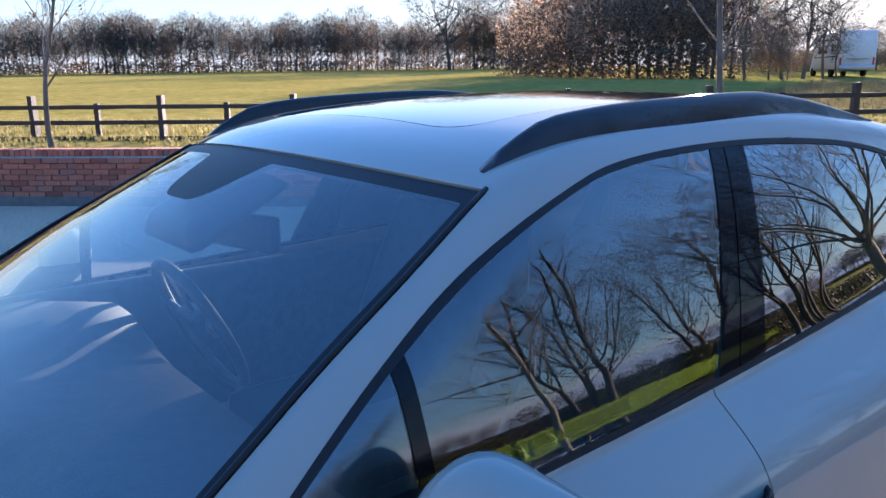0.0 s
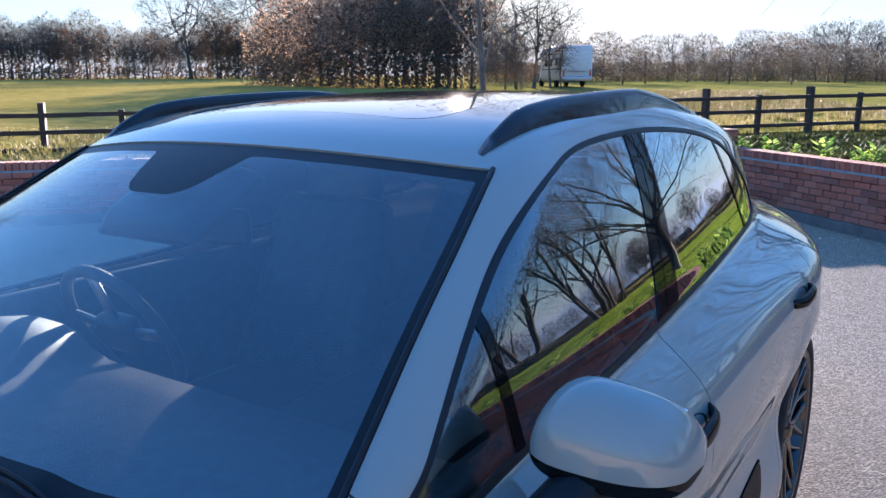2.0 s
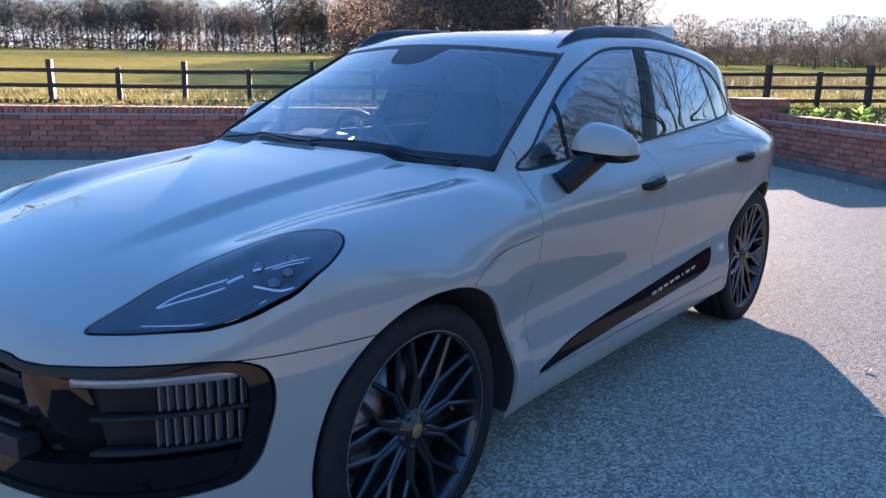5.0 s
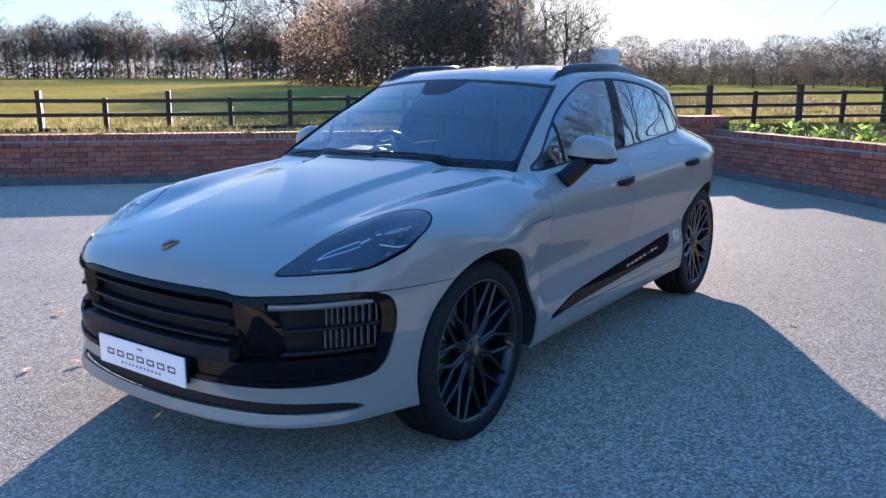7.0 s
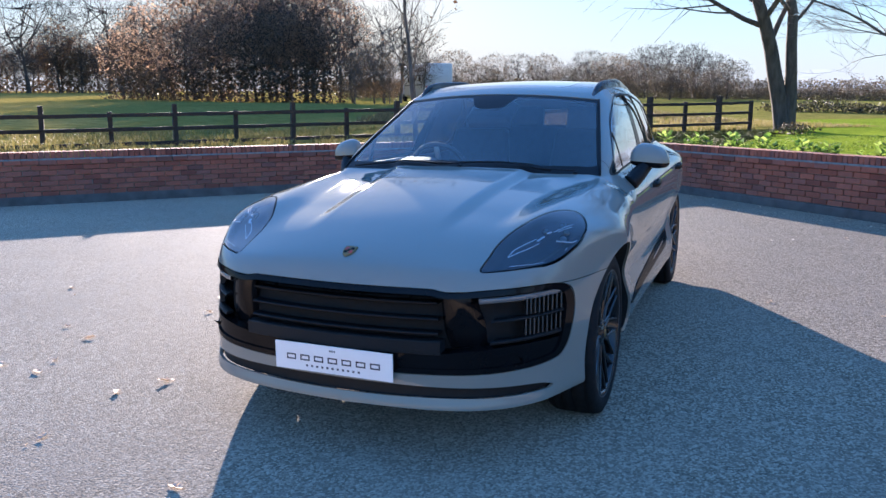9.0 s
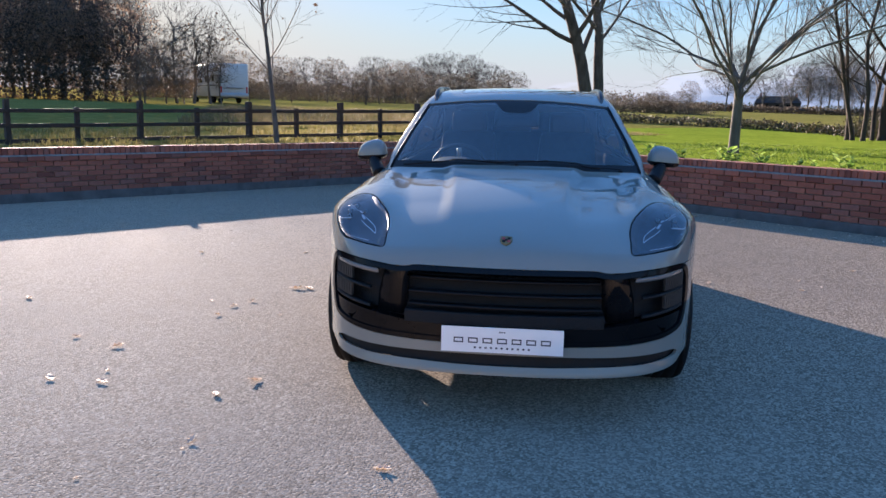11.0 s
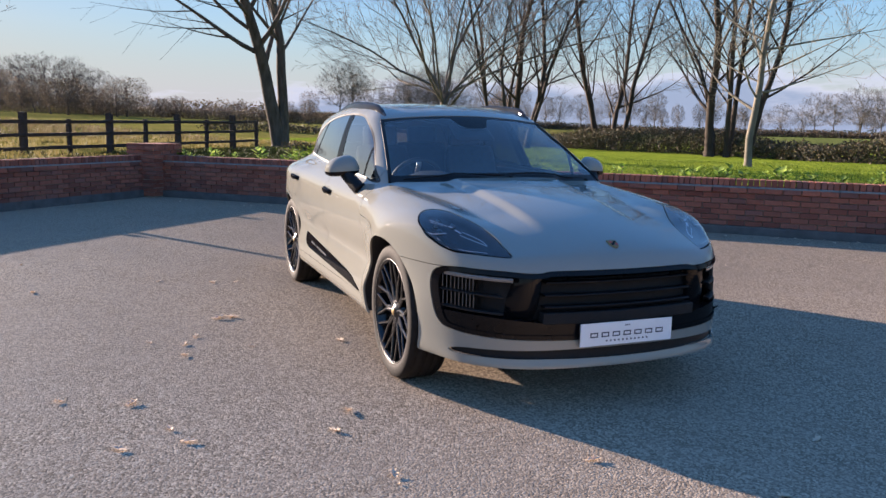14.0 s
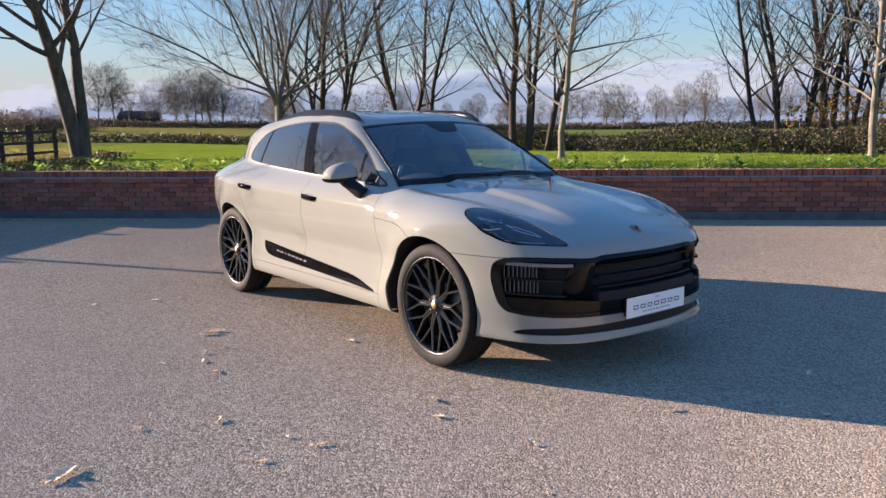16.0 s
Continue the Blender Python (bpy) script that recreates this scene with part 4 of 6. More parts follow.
def blade_shape():
    """The sloping gloss panel between grille and side duct."""
    vs, fs, n = [], [], 10
    for i in range(n + 1):
        t = i / n
        z = 0.690 - 0.205 * t
        for x, dep in ((0.415 + 0.01 * t, 0.045), (0.440 + 0.018 * t, 0.004), (0.515 + 0.045 * t, 0.012), (0.535 + 0.055 * t, 0.06)):
            vs.append((x, float(front_y(x, z)) + dep + 0.055 * t ** 1.3, z))
    for i in range(n):
        for j in range(3):
            fs.append((i * 4 + j, i * 4 + j + 1, (i + 1) * 4 + j + 1, (i + 1) * 4 + j))
    return vs, fs


mirrored("duct_blade", *blade_shape(), GLOSS_BLACK, car, "gloss black blade beside the grille")
mirrored("daytime_lamp", *nose_bar(0.56, 0.805, 0.672, 0.680, 0.022, 0.05, -0.012, 14), LAMP_GREY, car, "slim smoked lamp bar in the side duct")
mirrored("duct_bar", *nose_bar(0.60, 0.828, 0.590, 0.600, 0.010, 0.05, -0.02, 14), MESH_BLACK, car)
mirrored("duct_bar", *nose_bar(0.60, 0.825, 0.510, 0.520, 0.012, 0.05, -0.016, 14), MESH_BLACK, car)
for za, zb in ((0.604, 0.666), (0.524, 0.588)):
    for i in range(10):
        x = 0.706 + 0.0122 * i
        y = float(front_y(x, (za + zb) / 2)) + 0.040
        for sg in (1, -1):
            part("duct_fin", boxed((0.004, 0.022, zb - za), Matrix.Translation((x * sg, y, (za + zb) / 2 + 0.004)) @ Matrix.Rotation(0.40 * sg, 4, "Z")), FIN_GREY, car, smooth=False)

# number plate without readable writing
py = float(front_y(0.0, 0.42)) - 0.012
plate_bm = boxed((0.52, 0.006, 0.111), Matrix.Translation((0, py, 0.4155)))
plate = part("front_plate", plate_bm, PLATE_WHITE, car, "white dealer plate with dark printed bars", smooth=False)
part("plate_holder", boxed((0.50, 0.03, 0.09), Matrix.Translation((0, py + 0.024, 0.4155))), SATIN_BLACK, car, smooth=False)


def ink(x, z, w, h, stroke=0.0):
    """A printed mark: a plain bar, or a hollow one of that stroke."""
    bm = bmesh.new()
    at = Matrix.Translation((x, py - 0.0035, z))
    if stroke:
        for sg in (1, -1):
            box(bm, (w, 0.0012, stroke), at @ Matrix.Translation((0, 0, sg * (h - stroke) / 2)))
            box(bm, (stroke, 0.0012, h - 2 * stroke), at @ Matrix.Translation((sg * (w - stroke) / 2, 0, 0)))
    else:
        box(bm, (w, 0.0012, h), at)
    part("printed_bar", bm, PLATE_INK, plate, smooth=False)


for i in range(7):
    ink(-0.186 + 0.062 * i, 0.413, 0.042, 0.024, 0.0055)
for i in range(11):
    ink(-0.115 + 0.023 * i, 0.3815, 0.009, 0.008)
for i in range(3):
    ink(-0.010 + 0.010 * i, 0.452, 0.006, 0.007)

# bonnet badge: a small shield
by = -0.762
bz = float(top_z(0.0, by))
tilt = math.atan2(float(top_z(0.0, by + 0.03)) - float(top_z(0.0, by - 0.03)), 0.06)
shield = [(-0.026, 0.033), (0.0, 0.036), (0.026, 0.033), (0.027, 0.0), (0.018, -0.022), (0.0, -0.036), (-0.018, -0.022), (-0.027, 0.0)]


def shield_mesh(k, th, up):
    m = Matrix.Translation((0, by, bz + 0.002)) @ Matrix.Rotation(tilt, 4, "X")
    vs = [m @ Vector((x * k, y * k, up)) for x, y in shield] + [m @ Vector((x * k * 0.92, y * k * 0.92, up + th)) for x, y in shield]
    n = len(shield)
    fs = [(i, (i + 1) % n, n + (i + 1) % n, n + i) for i in range(n)] + [tuple(range(n, 2 * n))]
    return vs, fs


badge = raw("bonnet_badge", *shield_mesh(1.0, 0.005, 0.0), GOLD, car, "small gold shield badge", smooth=False)
m_b = Matrix.Translation((0, by, bz + 0.0075)) @ Matrix.Rotation(tilt, 4, "X")
for x, y in ((-0.011, 0.012), (0.012, -0.010)):
    part("badge_stripe", boxed((0.014, 0.016, 0.002), m_b @ Matrix.Translation((x, y, 0))), RED, badge, smooth=False)
for x, y in ((0.012, 0.012), (-0.011, -0.010), (0.0, 0.0)):
    part("badge_stripe", boxed((0.013, 0.014, 0.002), m_b @ Matrix.Translation((x, y, 0))), GLOSS_BLACK, badge, smooth=False)


# headlights
HEAD = panel("headlight", HL_IN, LAMP_GLASS, car, "pair", 0.0, 0.001, "clear swept headlight with four lamp points")
for side_i, ob in enumerate(HEAD):
    sg = 1 if side_i == 0 else -1
    V, T = tidy(*HL_RIM)
    N = normals_of(V, T)
    V2 = V - N * 0.002
    S = np.array([sg, 1, 1])
    order = T if sg > 0 else T[:, ::-1]
    raw("lamp_rim", V2 * S, order, GLOSS_BLACK, ob)
    V, T = tidy(*HL_IN)
    rim_gap = -poly_dist(V[:, 0], V[:, 1], hl_poly) / np.maximum(0.15, steep(V[:, 0], V[:, 1], V[:, 2]))
    V3 = V - shape_normals(V) * (0.003 + 0.027 * smooth01(rim_gap, 0.0, 0.05))[:, None]
    raw("lamp_bowl", V3 * S, T if sg > 0 else T[:, ::-1], LAMP_BOWL, ob, "dark lamp housing")

    def lamp_at(x, y, depth):
        """A place in the lamp, seen from above, under the glass."""
        z = float(top_z(x, y))
        return Vector(((x - 0.6 * depth) * sg, y + 0.55 * depth, z - 0.58 * depth))

    for x, y, rad in ((0.793, -0.411, 0.017), (0.795, -0.368, 0.015), (0.717, -0.395, 0.016), (0.770, -0.330, 0.015)):
        c = lamp_at(x, y, 0.016)
        out = Vector((0.42 * sg, -0.62, 0.66)).normalized()
        q = Matrix.Translation(c) @ out.to_track_quat("Z", "Y").to_matrix().to_4x4()
        vs, fs = lathe([(0.004, 0.0), (0.003, rad * 0.5), (-0.001, rad * 0.8), (-0.006, rad)], 20, "z")
        lens = raw("lamp_point", [q @ Vector(v) for v in vs], fs, ROOF_GLASS, ob, "round dark lamp lens")
        vs, fs = lathe([(-0.005, rad), (-0.002, rad + 0.0015), (-0.007, rad + 0.003)], 20, "z")
        raw("lens_ring", [q @ Vector(v) for v in vs], fs, LAMP_BOWL, lens)
    for line, hw in (([(0.617, -0.607), (0.626, -0.560), (0.652, -0.515), (0.690, -0.462)], 0.0022), ([(0.619, -0.607), (0.646, -0.566), (0.679, -0.524), (0.708, -0.482)], 0.0022),
                     ([(0.745, -0.394), (0.774, -0.349), (0.802, -0.303)], 0.0018), ([(0.761, -0.386), (0.782, -0.355), (0.803, -0.324)], 0.0016),
                     ([(0.766, -0.446), (0.795, -0.434), (0.822, -0.415), (0.842, -0.376)], 0.0030), ([(0.640, -0.660), (0.717, -0.604), (0.771, -0.546), (0.797, -0.498), (0.813, -0.448)], 0.0016)):
        pts = [lamp_at(float(a), float(b), 0.010) for a, b in spline(line, 6)]
        raw("light_strip", *sweep(pts, (hw, hw)), LED_WHITE, ob)
    for (xa, ya), (xb, yb), hw in (((0.698, -0.470), (0.714, -0.436), 0.0065), ((0.722, -0.412), (0.734, -0.398), 0.006)):
        raw("lamp_prism", *sweep([lamp_at(xa, ya, 0.012), lamp_at((xa + xb) / 2, (ya + yb) / 2, 0.011), lamp_at(xb, yb, 0.012)], (hw, 0.003)), LED_WHITE, ob, "clear faceted lamp prism", smooth=False)

# roof rails: a rounded bar that rises from a pointed foot and sinks into the roof again
for sg in (1, -1):
    n, m_ = 34, 9
    vs, fs = [], []
    for i in range(n):
        t = i / (n - 1)
        y = 1.225 + 1.37 * t
        xc = min(0.552 + 0.02 * math.sin(math.pi * min(1, t * 1.4)), float(side_x(y, float(top_line(np.array(y))) - 0.13)) - 0.070)
        zr = float(top_z(xc, y))
        h = 0.037 * min(1.0, (t / 0.10) ** 0.7, ((1 - t) / 0.42) ** 0.8 + 1e-6)
        wd = 0.008 + 0.010 * min(1.0, (t / 0.10) ** 0.6, ((1 - t) / 0.2) ** 0.6 + 1e-6)
        lean = -0.005 * h / 0.037
        for j in range(m_):
            a = math.pi * j / (m_ - 1)
            cx, cz = -math.cos(a), math.sin(a) ** 0.8
            foot = -0.02 if j in (0, m_ - 1) else 0.0
            vs.append(((xc + cx * wd * (1.25 - 0.35 * cz) + lean * cz) * sg, y, zr + foot + h * cz))
    for i in range(n - 1):
        for j in range(m_ - 1):
            fs.append((i * m_ + j, i * m_ + j + 1, (i + 1) * m_ + j + 1, (i + 1) * m_ + j))
    fs += [tuple(range(m_)), tuple(range(n * m_ - 1, (n - 1) * m_ - 1, -1))]
    raw("roof_rail", vs, fs, RAIL_BLACK, car, "gloss black roof rail")


# mirrors
def mirror_shape(lower):
    """The shell of a door mirror, above or below its parting line."""
    vs, fs, nu, nv = [], [], 30, 16
    c = Vector((0.932, 0.940, 1.082))
    for i in range(nu + 1):
        u = -1 + 2 * i / nu                                   # inner end to outer end
        k = max(0.0, 1 - abs(u) ** (5.0 if u > 0 else 3.2)) ** 0.5
        top = (0.096 - 0.014 * u - 0.018 * u * u) if not lower else -0.034
        for j in range(nv + 1):
            v = math.pi * j / nv                              # front to back over the top
            x = 0.102 * u
            y = -math.cos(v) * (0.082 if v < math.pi / 2 else 0.058) * (0.35 + 0.65 * k) * (k > 0)
            z = max(0.0, math.sin(v)) ** (0.75 if not lower else 0.42) * top * k
            vs.append(c + Vector((x, y + 0.16 * x + 0.03 * max(0, u) ** 2, z - 0.008 * u)))
    for i in range(nu):
        for j in range(nv):
            a = i * (nv + 1) + j
            q = (a, a + 1, a + nv + 2, a + nv + 1)
            fs.append(q if not lower else tuple(reversed(q)))
    return vs, fs


MIRRORS = mirrored("door_mirror", *mirror_shape(False), PAINT, car, "pale grey mirror cap on a black foot")
for sg, mo in zip((1, -1), MIRRORS):
    vs, fs = mirror_shape(True)
    raw("mirror_base", [(v[0] * sg, v[1], v[2]) for v in vs], fs if sg > 0 else [tuple(reversed(f)) for f in fs], GLOSS_BLACK, mo, "gloss black underside")
    arm = [(0.850, 0.785, 0.970), (0.868, 0.81, 0.99), (0.890, 0.85, 1.022), (0.908, 0.90, 1.052), (0.92, 0.94, 1.075)]
    vs, fs = sweep([(x * sg, y, z) for x, y, z in spline(arm, 4)], (0.041, 0.050), Vector((0, 1, 0)), lambda t: 1.12 - 0.22 * t)
    raw("mirror_foot", vs, fs, SATIN_BLACK, mo, "gloss black mirror foot")
    gl = boxed((0.15, 0.004, 0.060), Matrix.Translation((0.933 * sg, 0.980, 1.112)) @ Matrix.Rotation(0.16 * sg, 4, "Z"), 0.002)
    part("mirror_glass", gl, CHROME, mo, "mirror glass", smooth=False)

# door handles
for doors, y0, z0 in ((DOOR_F, 1.43, 0.918), (DOOR_R, 2.47, 0.945)):
    for sg, dob in zip((1, -1), doors):
        pts = []
        for t in np.linspace(-1, 1, 13):
            y = y0 + 0.105 * t
            pts.append(((float(side_x(y, z0 + 0.01 * t)) + 0.030 * (1 - t ** 4) - 0.006) * sg, y, z0 + 0.006 * t))
        raw("door_handle", *sweep(pts, (0.009, 0.017), Vector((0, 0, 1)), lambda t: 0.75 + 0.5 * math.sin(math.pi * t)), GLOSS_BLACK, dob, "gloss black door handle")
        vs, fs = [], []
        for i in range(25):
            a = 2 * math.pi * i / 24
            y, z = y0 + 0.065 * math.cos(a), z0 - 0.002 + 0.026 * math.sin(a)
            vs.append(((float(side_x(y, z)) + 0.0015) * sg, y, z))
        vs.append(((float(side_x(y0, z0)) - 0.012) * sg, y0, z0))
        fs = [(i, i + 1, 25) if sg > 0 else (i + 1, i, 25) for i in range(24)]
        raw("handle_cup", vs, fs, SATIN_BLACK, dob)

# raised lettering on the side blades, as plain bars
for sg in (1, -1):
    for k in range(8):
        y0 = 1.52 + 0.062 * k
        z0 = 0.440 + 0.060 * (y0 - 1.52)
        x0 = float(side_x(y0, z0)) + 0.0055
        part("blade_lettering", boxed((0.003, 0.042 if k != 5 else 0.012, 0.014), Matrix.Translation((x0 * sg, y0, z0)) @ Matrix.Rotation(0.06, 4, "X")), LAMP_GREY, car, smooth=False)

# windscreen side seals
for sg in (1, -1):
    pts = []
    for t in np.linspace(0, 1, 16):
        y = 0.545 + (1.20 - 0.545) * t
        x = float(ws_side(y)) - 0.003
        pts.append((x * sg, y, float(top_z(x, y)) + 0.002))
    raw("windscreen_seal", *sweep(pts, (0.0045, 0.004), Vector((0, 0, 1))), TRIM_BLACK, car, "black rubber seal beside the windscreen")

# wipers
for x0, x1, yb in ((0.50, -0.10, 0.0), (-0.10, -0.66, 0.0)):
    pts = []
    for t in np.linspace(0, 1, 14):
        x = x0 + (x1 - x0) * t
        y = float(ws_bot(abs(x))) + 0.012 + 0.030 * math.sin(math.pi * min(1, t * 1.05))
        pts.append((x, y, float(top_z(abs(x), y)) + 0.007))
    w = raw("wiper", *sweep(pts, (0.003, 0.005), Vector((0, 0, 1))), TRIM_BLACK, car, "black wiper")
    xa = x0 + 0.12
    arm = []
    for t in np.linspace(0, 1, 10):
        x = xa + (0.5 * (x0 + x1) - xa) * t
        y = float(ws_bot(abs(x))) + 0.006 + 0.028 * t
        arm.append((x, y, float(top_z(abs(x), y)) + 0.013 - 0.002 * t))
    raw("wiper_arm", *sweep(arm, (0.0045, 0.003), Vector((0, 0, 1)), lambda t: 1.2 - 0.6 * t), TRIM_BLACK, w)
    ob = part("wiper_pivot", boxed((0.024, 0.022, 0.014), Matrix.Translation(Vector(arm[0]) - Vector((0, -0.006, 0.012))), 0.005), TRIM_BLACK, w)


# wheels
def make_wheel():
    """One wheel about its own middle, outer face towards +x."""
    prof = [(-0.089, 0.288), (-0.095, 0.305), (-0.096, 0.335), (-0.087, 0.358), (-0.068, 0.3675), (-0.065, 0.361), (-0.059, 0.361), (-0.056, 0.3685), (-0.025, 0.3695), (-0.023, 0.362), (-0.018, 0.362), (-0.016, 0.3695), (0.022, 0.3695), (0.025, 0.362), (0.031, 0.362), (0.034, 0.3695), (0.076, 0.3685), (0.080, 0.361), (0.088, 0.361), (0.092, 0.3675), (0.115, 0.358), (0.125, 0.338), (0.127, 0.312), (0.120, 0.290), (0.114, 0.286)]
    wheel = new("wheel")
    under(wheel, car)
    wheel.empty_display_size = 0.1
    vs, fs = lathe(prof, 96)
    raw("tyre", vs, fs, TYRE, wheel, "black low-profile tyre")
    vs, fs = lathe([(0.114, 0.2870), (0.120, 0.289), (0.117, 0.281), (0.102, 0.272), (0.02, 0.262), (-0.083, 0.260), (-0.089, 0.288)], 96)
    raw("rim_barrel", vs, fs, RIM, wheel)
    vs, fs = lathe([(0.1205, 0.2855), (0.1222, 0.2875), (0.1205, 0.2895)], 96)
    raw("rim_edge", vs, fs, FIN_GREY, wheel, "thin grey rim edge")
    sv, sf = [], []

    def bar(r0, a0, r1, a1, x0, x1, w0, w1):
        """A straight bevelled bar across the wheel's face."""
        k0 = len(sv)
        p, q = Vector((0, r0 * math.cos(a0), r0 * math.sin(a0))), Vector((0, r1 * math.cos(a1), r1 * math.sin(a1)))
        side_way = (q - p).normalized().cross(Vector((1, 0, 0)))
        for c, x, w in ((p, x0, w0), (q, x1, w1)):
            for dx, dw in ((0.0, -w), (0.006, -w * 0.4), (0.006, w * 0.4), (0.0, w), (-0.034, w * 0.8), (-0.034, -w * 0.8)):
                sv.append(c + side_way * dw + Vector((x + dx, 0, 0)))
        for j in range(6):
            n = (j + 1) % 6
            sf.append((k0 + j, k0 + n, k0 + 6 + n, k0 + 6 + j))
        sf.append(tuple(k0 + 6 + j for j in range(6)))

    for k in range(10):
        a0 = 2 * math.pi * k / 10
        for sgn in (-1, 1):
            bar(0.050, a0 + sgn * radians(11), 0.150, a0 + sgn * radians(2.6), 0.086, 0.092, 0.0105, 0.0085)
            bar(0.148, a0 + sgn * radians(2.2), 0.276, a0 + sgn * radians(12.5), 0.092, 0.108, 0.0085, 0.0075)
    raw("spoke_star", sv, sf, RIM, wheel, "gloss black crossed-spoke alloy", smooth=False)
    vs, fs = lathe([(0.105, 0.0), (0.105, 0.028), (0.098, 0.034), (0.092, 0.060), (0.075, 0.075), (0.0, 0.078)], 40)
    raw("hub", vs, fs, RIM, wheel)
    vs, fs = lathe([(0.110, 0.0), (0.1095, 0.015), (0.106, 0.021)], 24)
    raw("hub_cap", vs, fs, GOLD, wheel, "small gold hub crest")
    for k in range(5):
        a = 2 * math.pi * (k + 0.5) / 5
        vs, fs = lathe([(0.098, 0.0), (0.098, 0.009), (0.08, 0.010)], 10)
        raw("wheel_bolt", [(v[0], v[1] + 0.050 * math.cos(a), v[2] + 0.050 * math.sin(a)) for v in vs], fs, RIM, wheel)
    vs, fs = lathe([(0.035, 0.08), (0.035, 0.195), (0.005, 0.195), (0.005, 0.08)], 64)
    raw("brake_disc", vs, fs, STEEL, wheel, "steel brake disc")
    vs, fs = lathe([(0.045, 0.135), (0.058, 0.15), (0.058, 0.205), (0.045, 0.215), (-0.03, 0.215), (-0.03, 0.135)], 14, "x", radians(58))
    raw("brake_caliper", vs, fs, SATIN_BLACK, wheel, "dark brake caliper", smooth=False)
    return wheel


w0 = make_wheel()
w0.matrix_basis = pose(0.782, AXLE_F, HUB_Z, 12, 0, 0)
for x, y, rz, rx in ((-0.782, AXLE_F, 180, 40), (0.780, AXLE_R, 0, 25), (-0.780, AXLE_R, 180, 5)):
    copy_thing(w0, pose(x, y, HUB_Z, rx, 0, rz))

# wheel-arch liners and floor pan
for ay in (AXLE_F + 0.02, AXLE_R):
    for sg in (1, -1):
        vs, fs = [], []
        n = 30
        for i in range(n + 1):
            a = radians(-13) + radians(206) * i / n
            y, z = ay + (ARCH + 0.004) * math.cos(a), HUB_Z + (ARCH + 0.004) * math.sin(a)
            xo = float(side_x(y, max(z, 0.26))) - 0.012
            vs += [(xo * sg, y, z), (0.50 * sg, y, z)]
        for i in range(n):
            fs.append((2 * i, 2 * i + 1, 2 * i + 3, 2 * i + 2) if sg > 0 else (2 * i + 2, 2 * i + 3, 2 * i + 1, 2 * i))
        m = len(vs)
        vs.append((0.50 * sg, ay, HUB_Z))
        fs += [(2 * i + 1, m, 2 * i + 3) for i in range(n)]
        raw("arch_liner", vs, fs, CARPET, car)
part("floor_pan", boxed((1.50, 1.86, 0.06), Matrix.Translation((0, 1.40, 0.26))), CARPET, car, smooth=False)
part("engine_tray", boxed((1.02, 1.15, 0.06), Matrix.Translation((0, -0.15, 0.27))), CARPET, car, smooth=False)
part("rear_tray", boxed((1.02, 1.15, 0.06), Matrix.Translation((0, 2.95, 0.30))), CARPET, car, smooth=False)
# unseen box added to keep stray sun off the back of the grille
part("engine_cover", boxed((1.30, 0.95, 0.36), Matrix.Translation((0, -0.12, 0.58)), 0.04), CARPET, car)
part("bulkhead", boxed((1.45, 0.04, 0.70), Matrix.Translation((0, 0.47, 0.62))), CARPET, car, smooth=False)

# ---- cabin ----
def dash_shape():
    vs, fs, n = [], [], 30
    prof = [(0.50, 1.00), (0.62, 1.035), (0.80, 1.035), (0.92, 1.01), (0.97, 0.95), (0.96, 0.86), (0.90, 0.76)]
    for i in range(n + 1):
        x = -0.76 + 1.52 * i / n
        cowl = 0.055 * math.exp(-((x + 0.37) / 0.16) ** 4)
        for j, (y, z) in enumerate(prof):
            vs.append((x, y + 0.10 * (x / 0.76) ** 2 * (1 if j < 2 else 0), z + (cowl if j in (2, 3) else 0)))
    m = len(prof)
    for i in range(n):
        for j in range(m - 1):
            fs.append((i * m + j, (i + 1) * m + j, (i + 1) * m + j + 1, i * m + j + 1))
    return vs, fs


raw("dashboard", *dash_shape(), DASH, car, "black padded dashboard")
vs, fs = [], []
R, r = 0.182, 0.015
for i in range(40):
    for j in range(8):
        a, b = 2 * math.pi * i / 40, 2 * math.pi * j / 8
        vs.append(((R + r * math.cos(b)) * math.cos(a), (R + r * math.cos(b)) * math.sin(a), r * math.sin(b)))
for i in range(40):
    for j in range(8):
        fs.append((i * 8 + j, ((i + 1) % 40) * 8 + j, ((i + 1) % 40) * 8 + (j + 1) % 8, i * 8 + (j + 1) % 8))
m_st = Matrix.Translation((-0.37, 1.10, 0.985)) @ Matrix.Rotation(radians(-66), 4, "X")
steer = raw("steering_wheel", [m_st @ Vector(v) for v in vs], fs, LEATHER, car, "black leather steering wheel")
for a in (-8, 188, 270):
    d = Vector((math.cos(radians(a)), math.sin(radians(a)), 0))
    raw("wheel_spoke", *sweep([m_st @ (d * 0.03), m_st @ (d * 0.10), m_st @ (d * 0.178)], (0.018, 0.008), m_st.to_3x3() @ Vector((0, 0, 1))), SILVER, steer)
part("wheel_boss", boxed((0.13, 0.10, 0.05), m_st, 0.018), LEATHER, steer)


def seat(x, y, w=0.50, rear=False):
    ob = part("seat", boxed((w, 0.52, 0.16), Matrix.Translation((x, y, 0.62)), 0.05), LEATHER, car, "black leather seat")
    part("backrest", boxed((w, 0.16, 0.62), Matrix.Translation((x, y + 0.30, 0.93)) @ Matrix.Rotation(radians(-20), 4, "X"), 0.05, 0.8), LEATHER, ob)
    n = 1 if not rear else 2
    for k in range(n):
        hx = x if n == 1 else x + (-0.30 if k == 0 else 0.30)
        part("headrest", boxed((0.27, 0.11, 0.20), Matrix.Translation((hx, y + 0.44, 1.275)) @ Matrix.Rotation(radians(-12), 4, "X"), 0.04), LEATHER, ob)


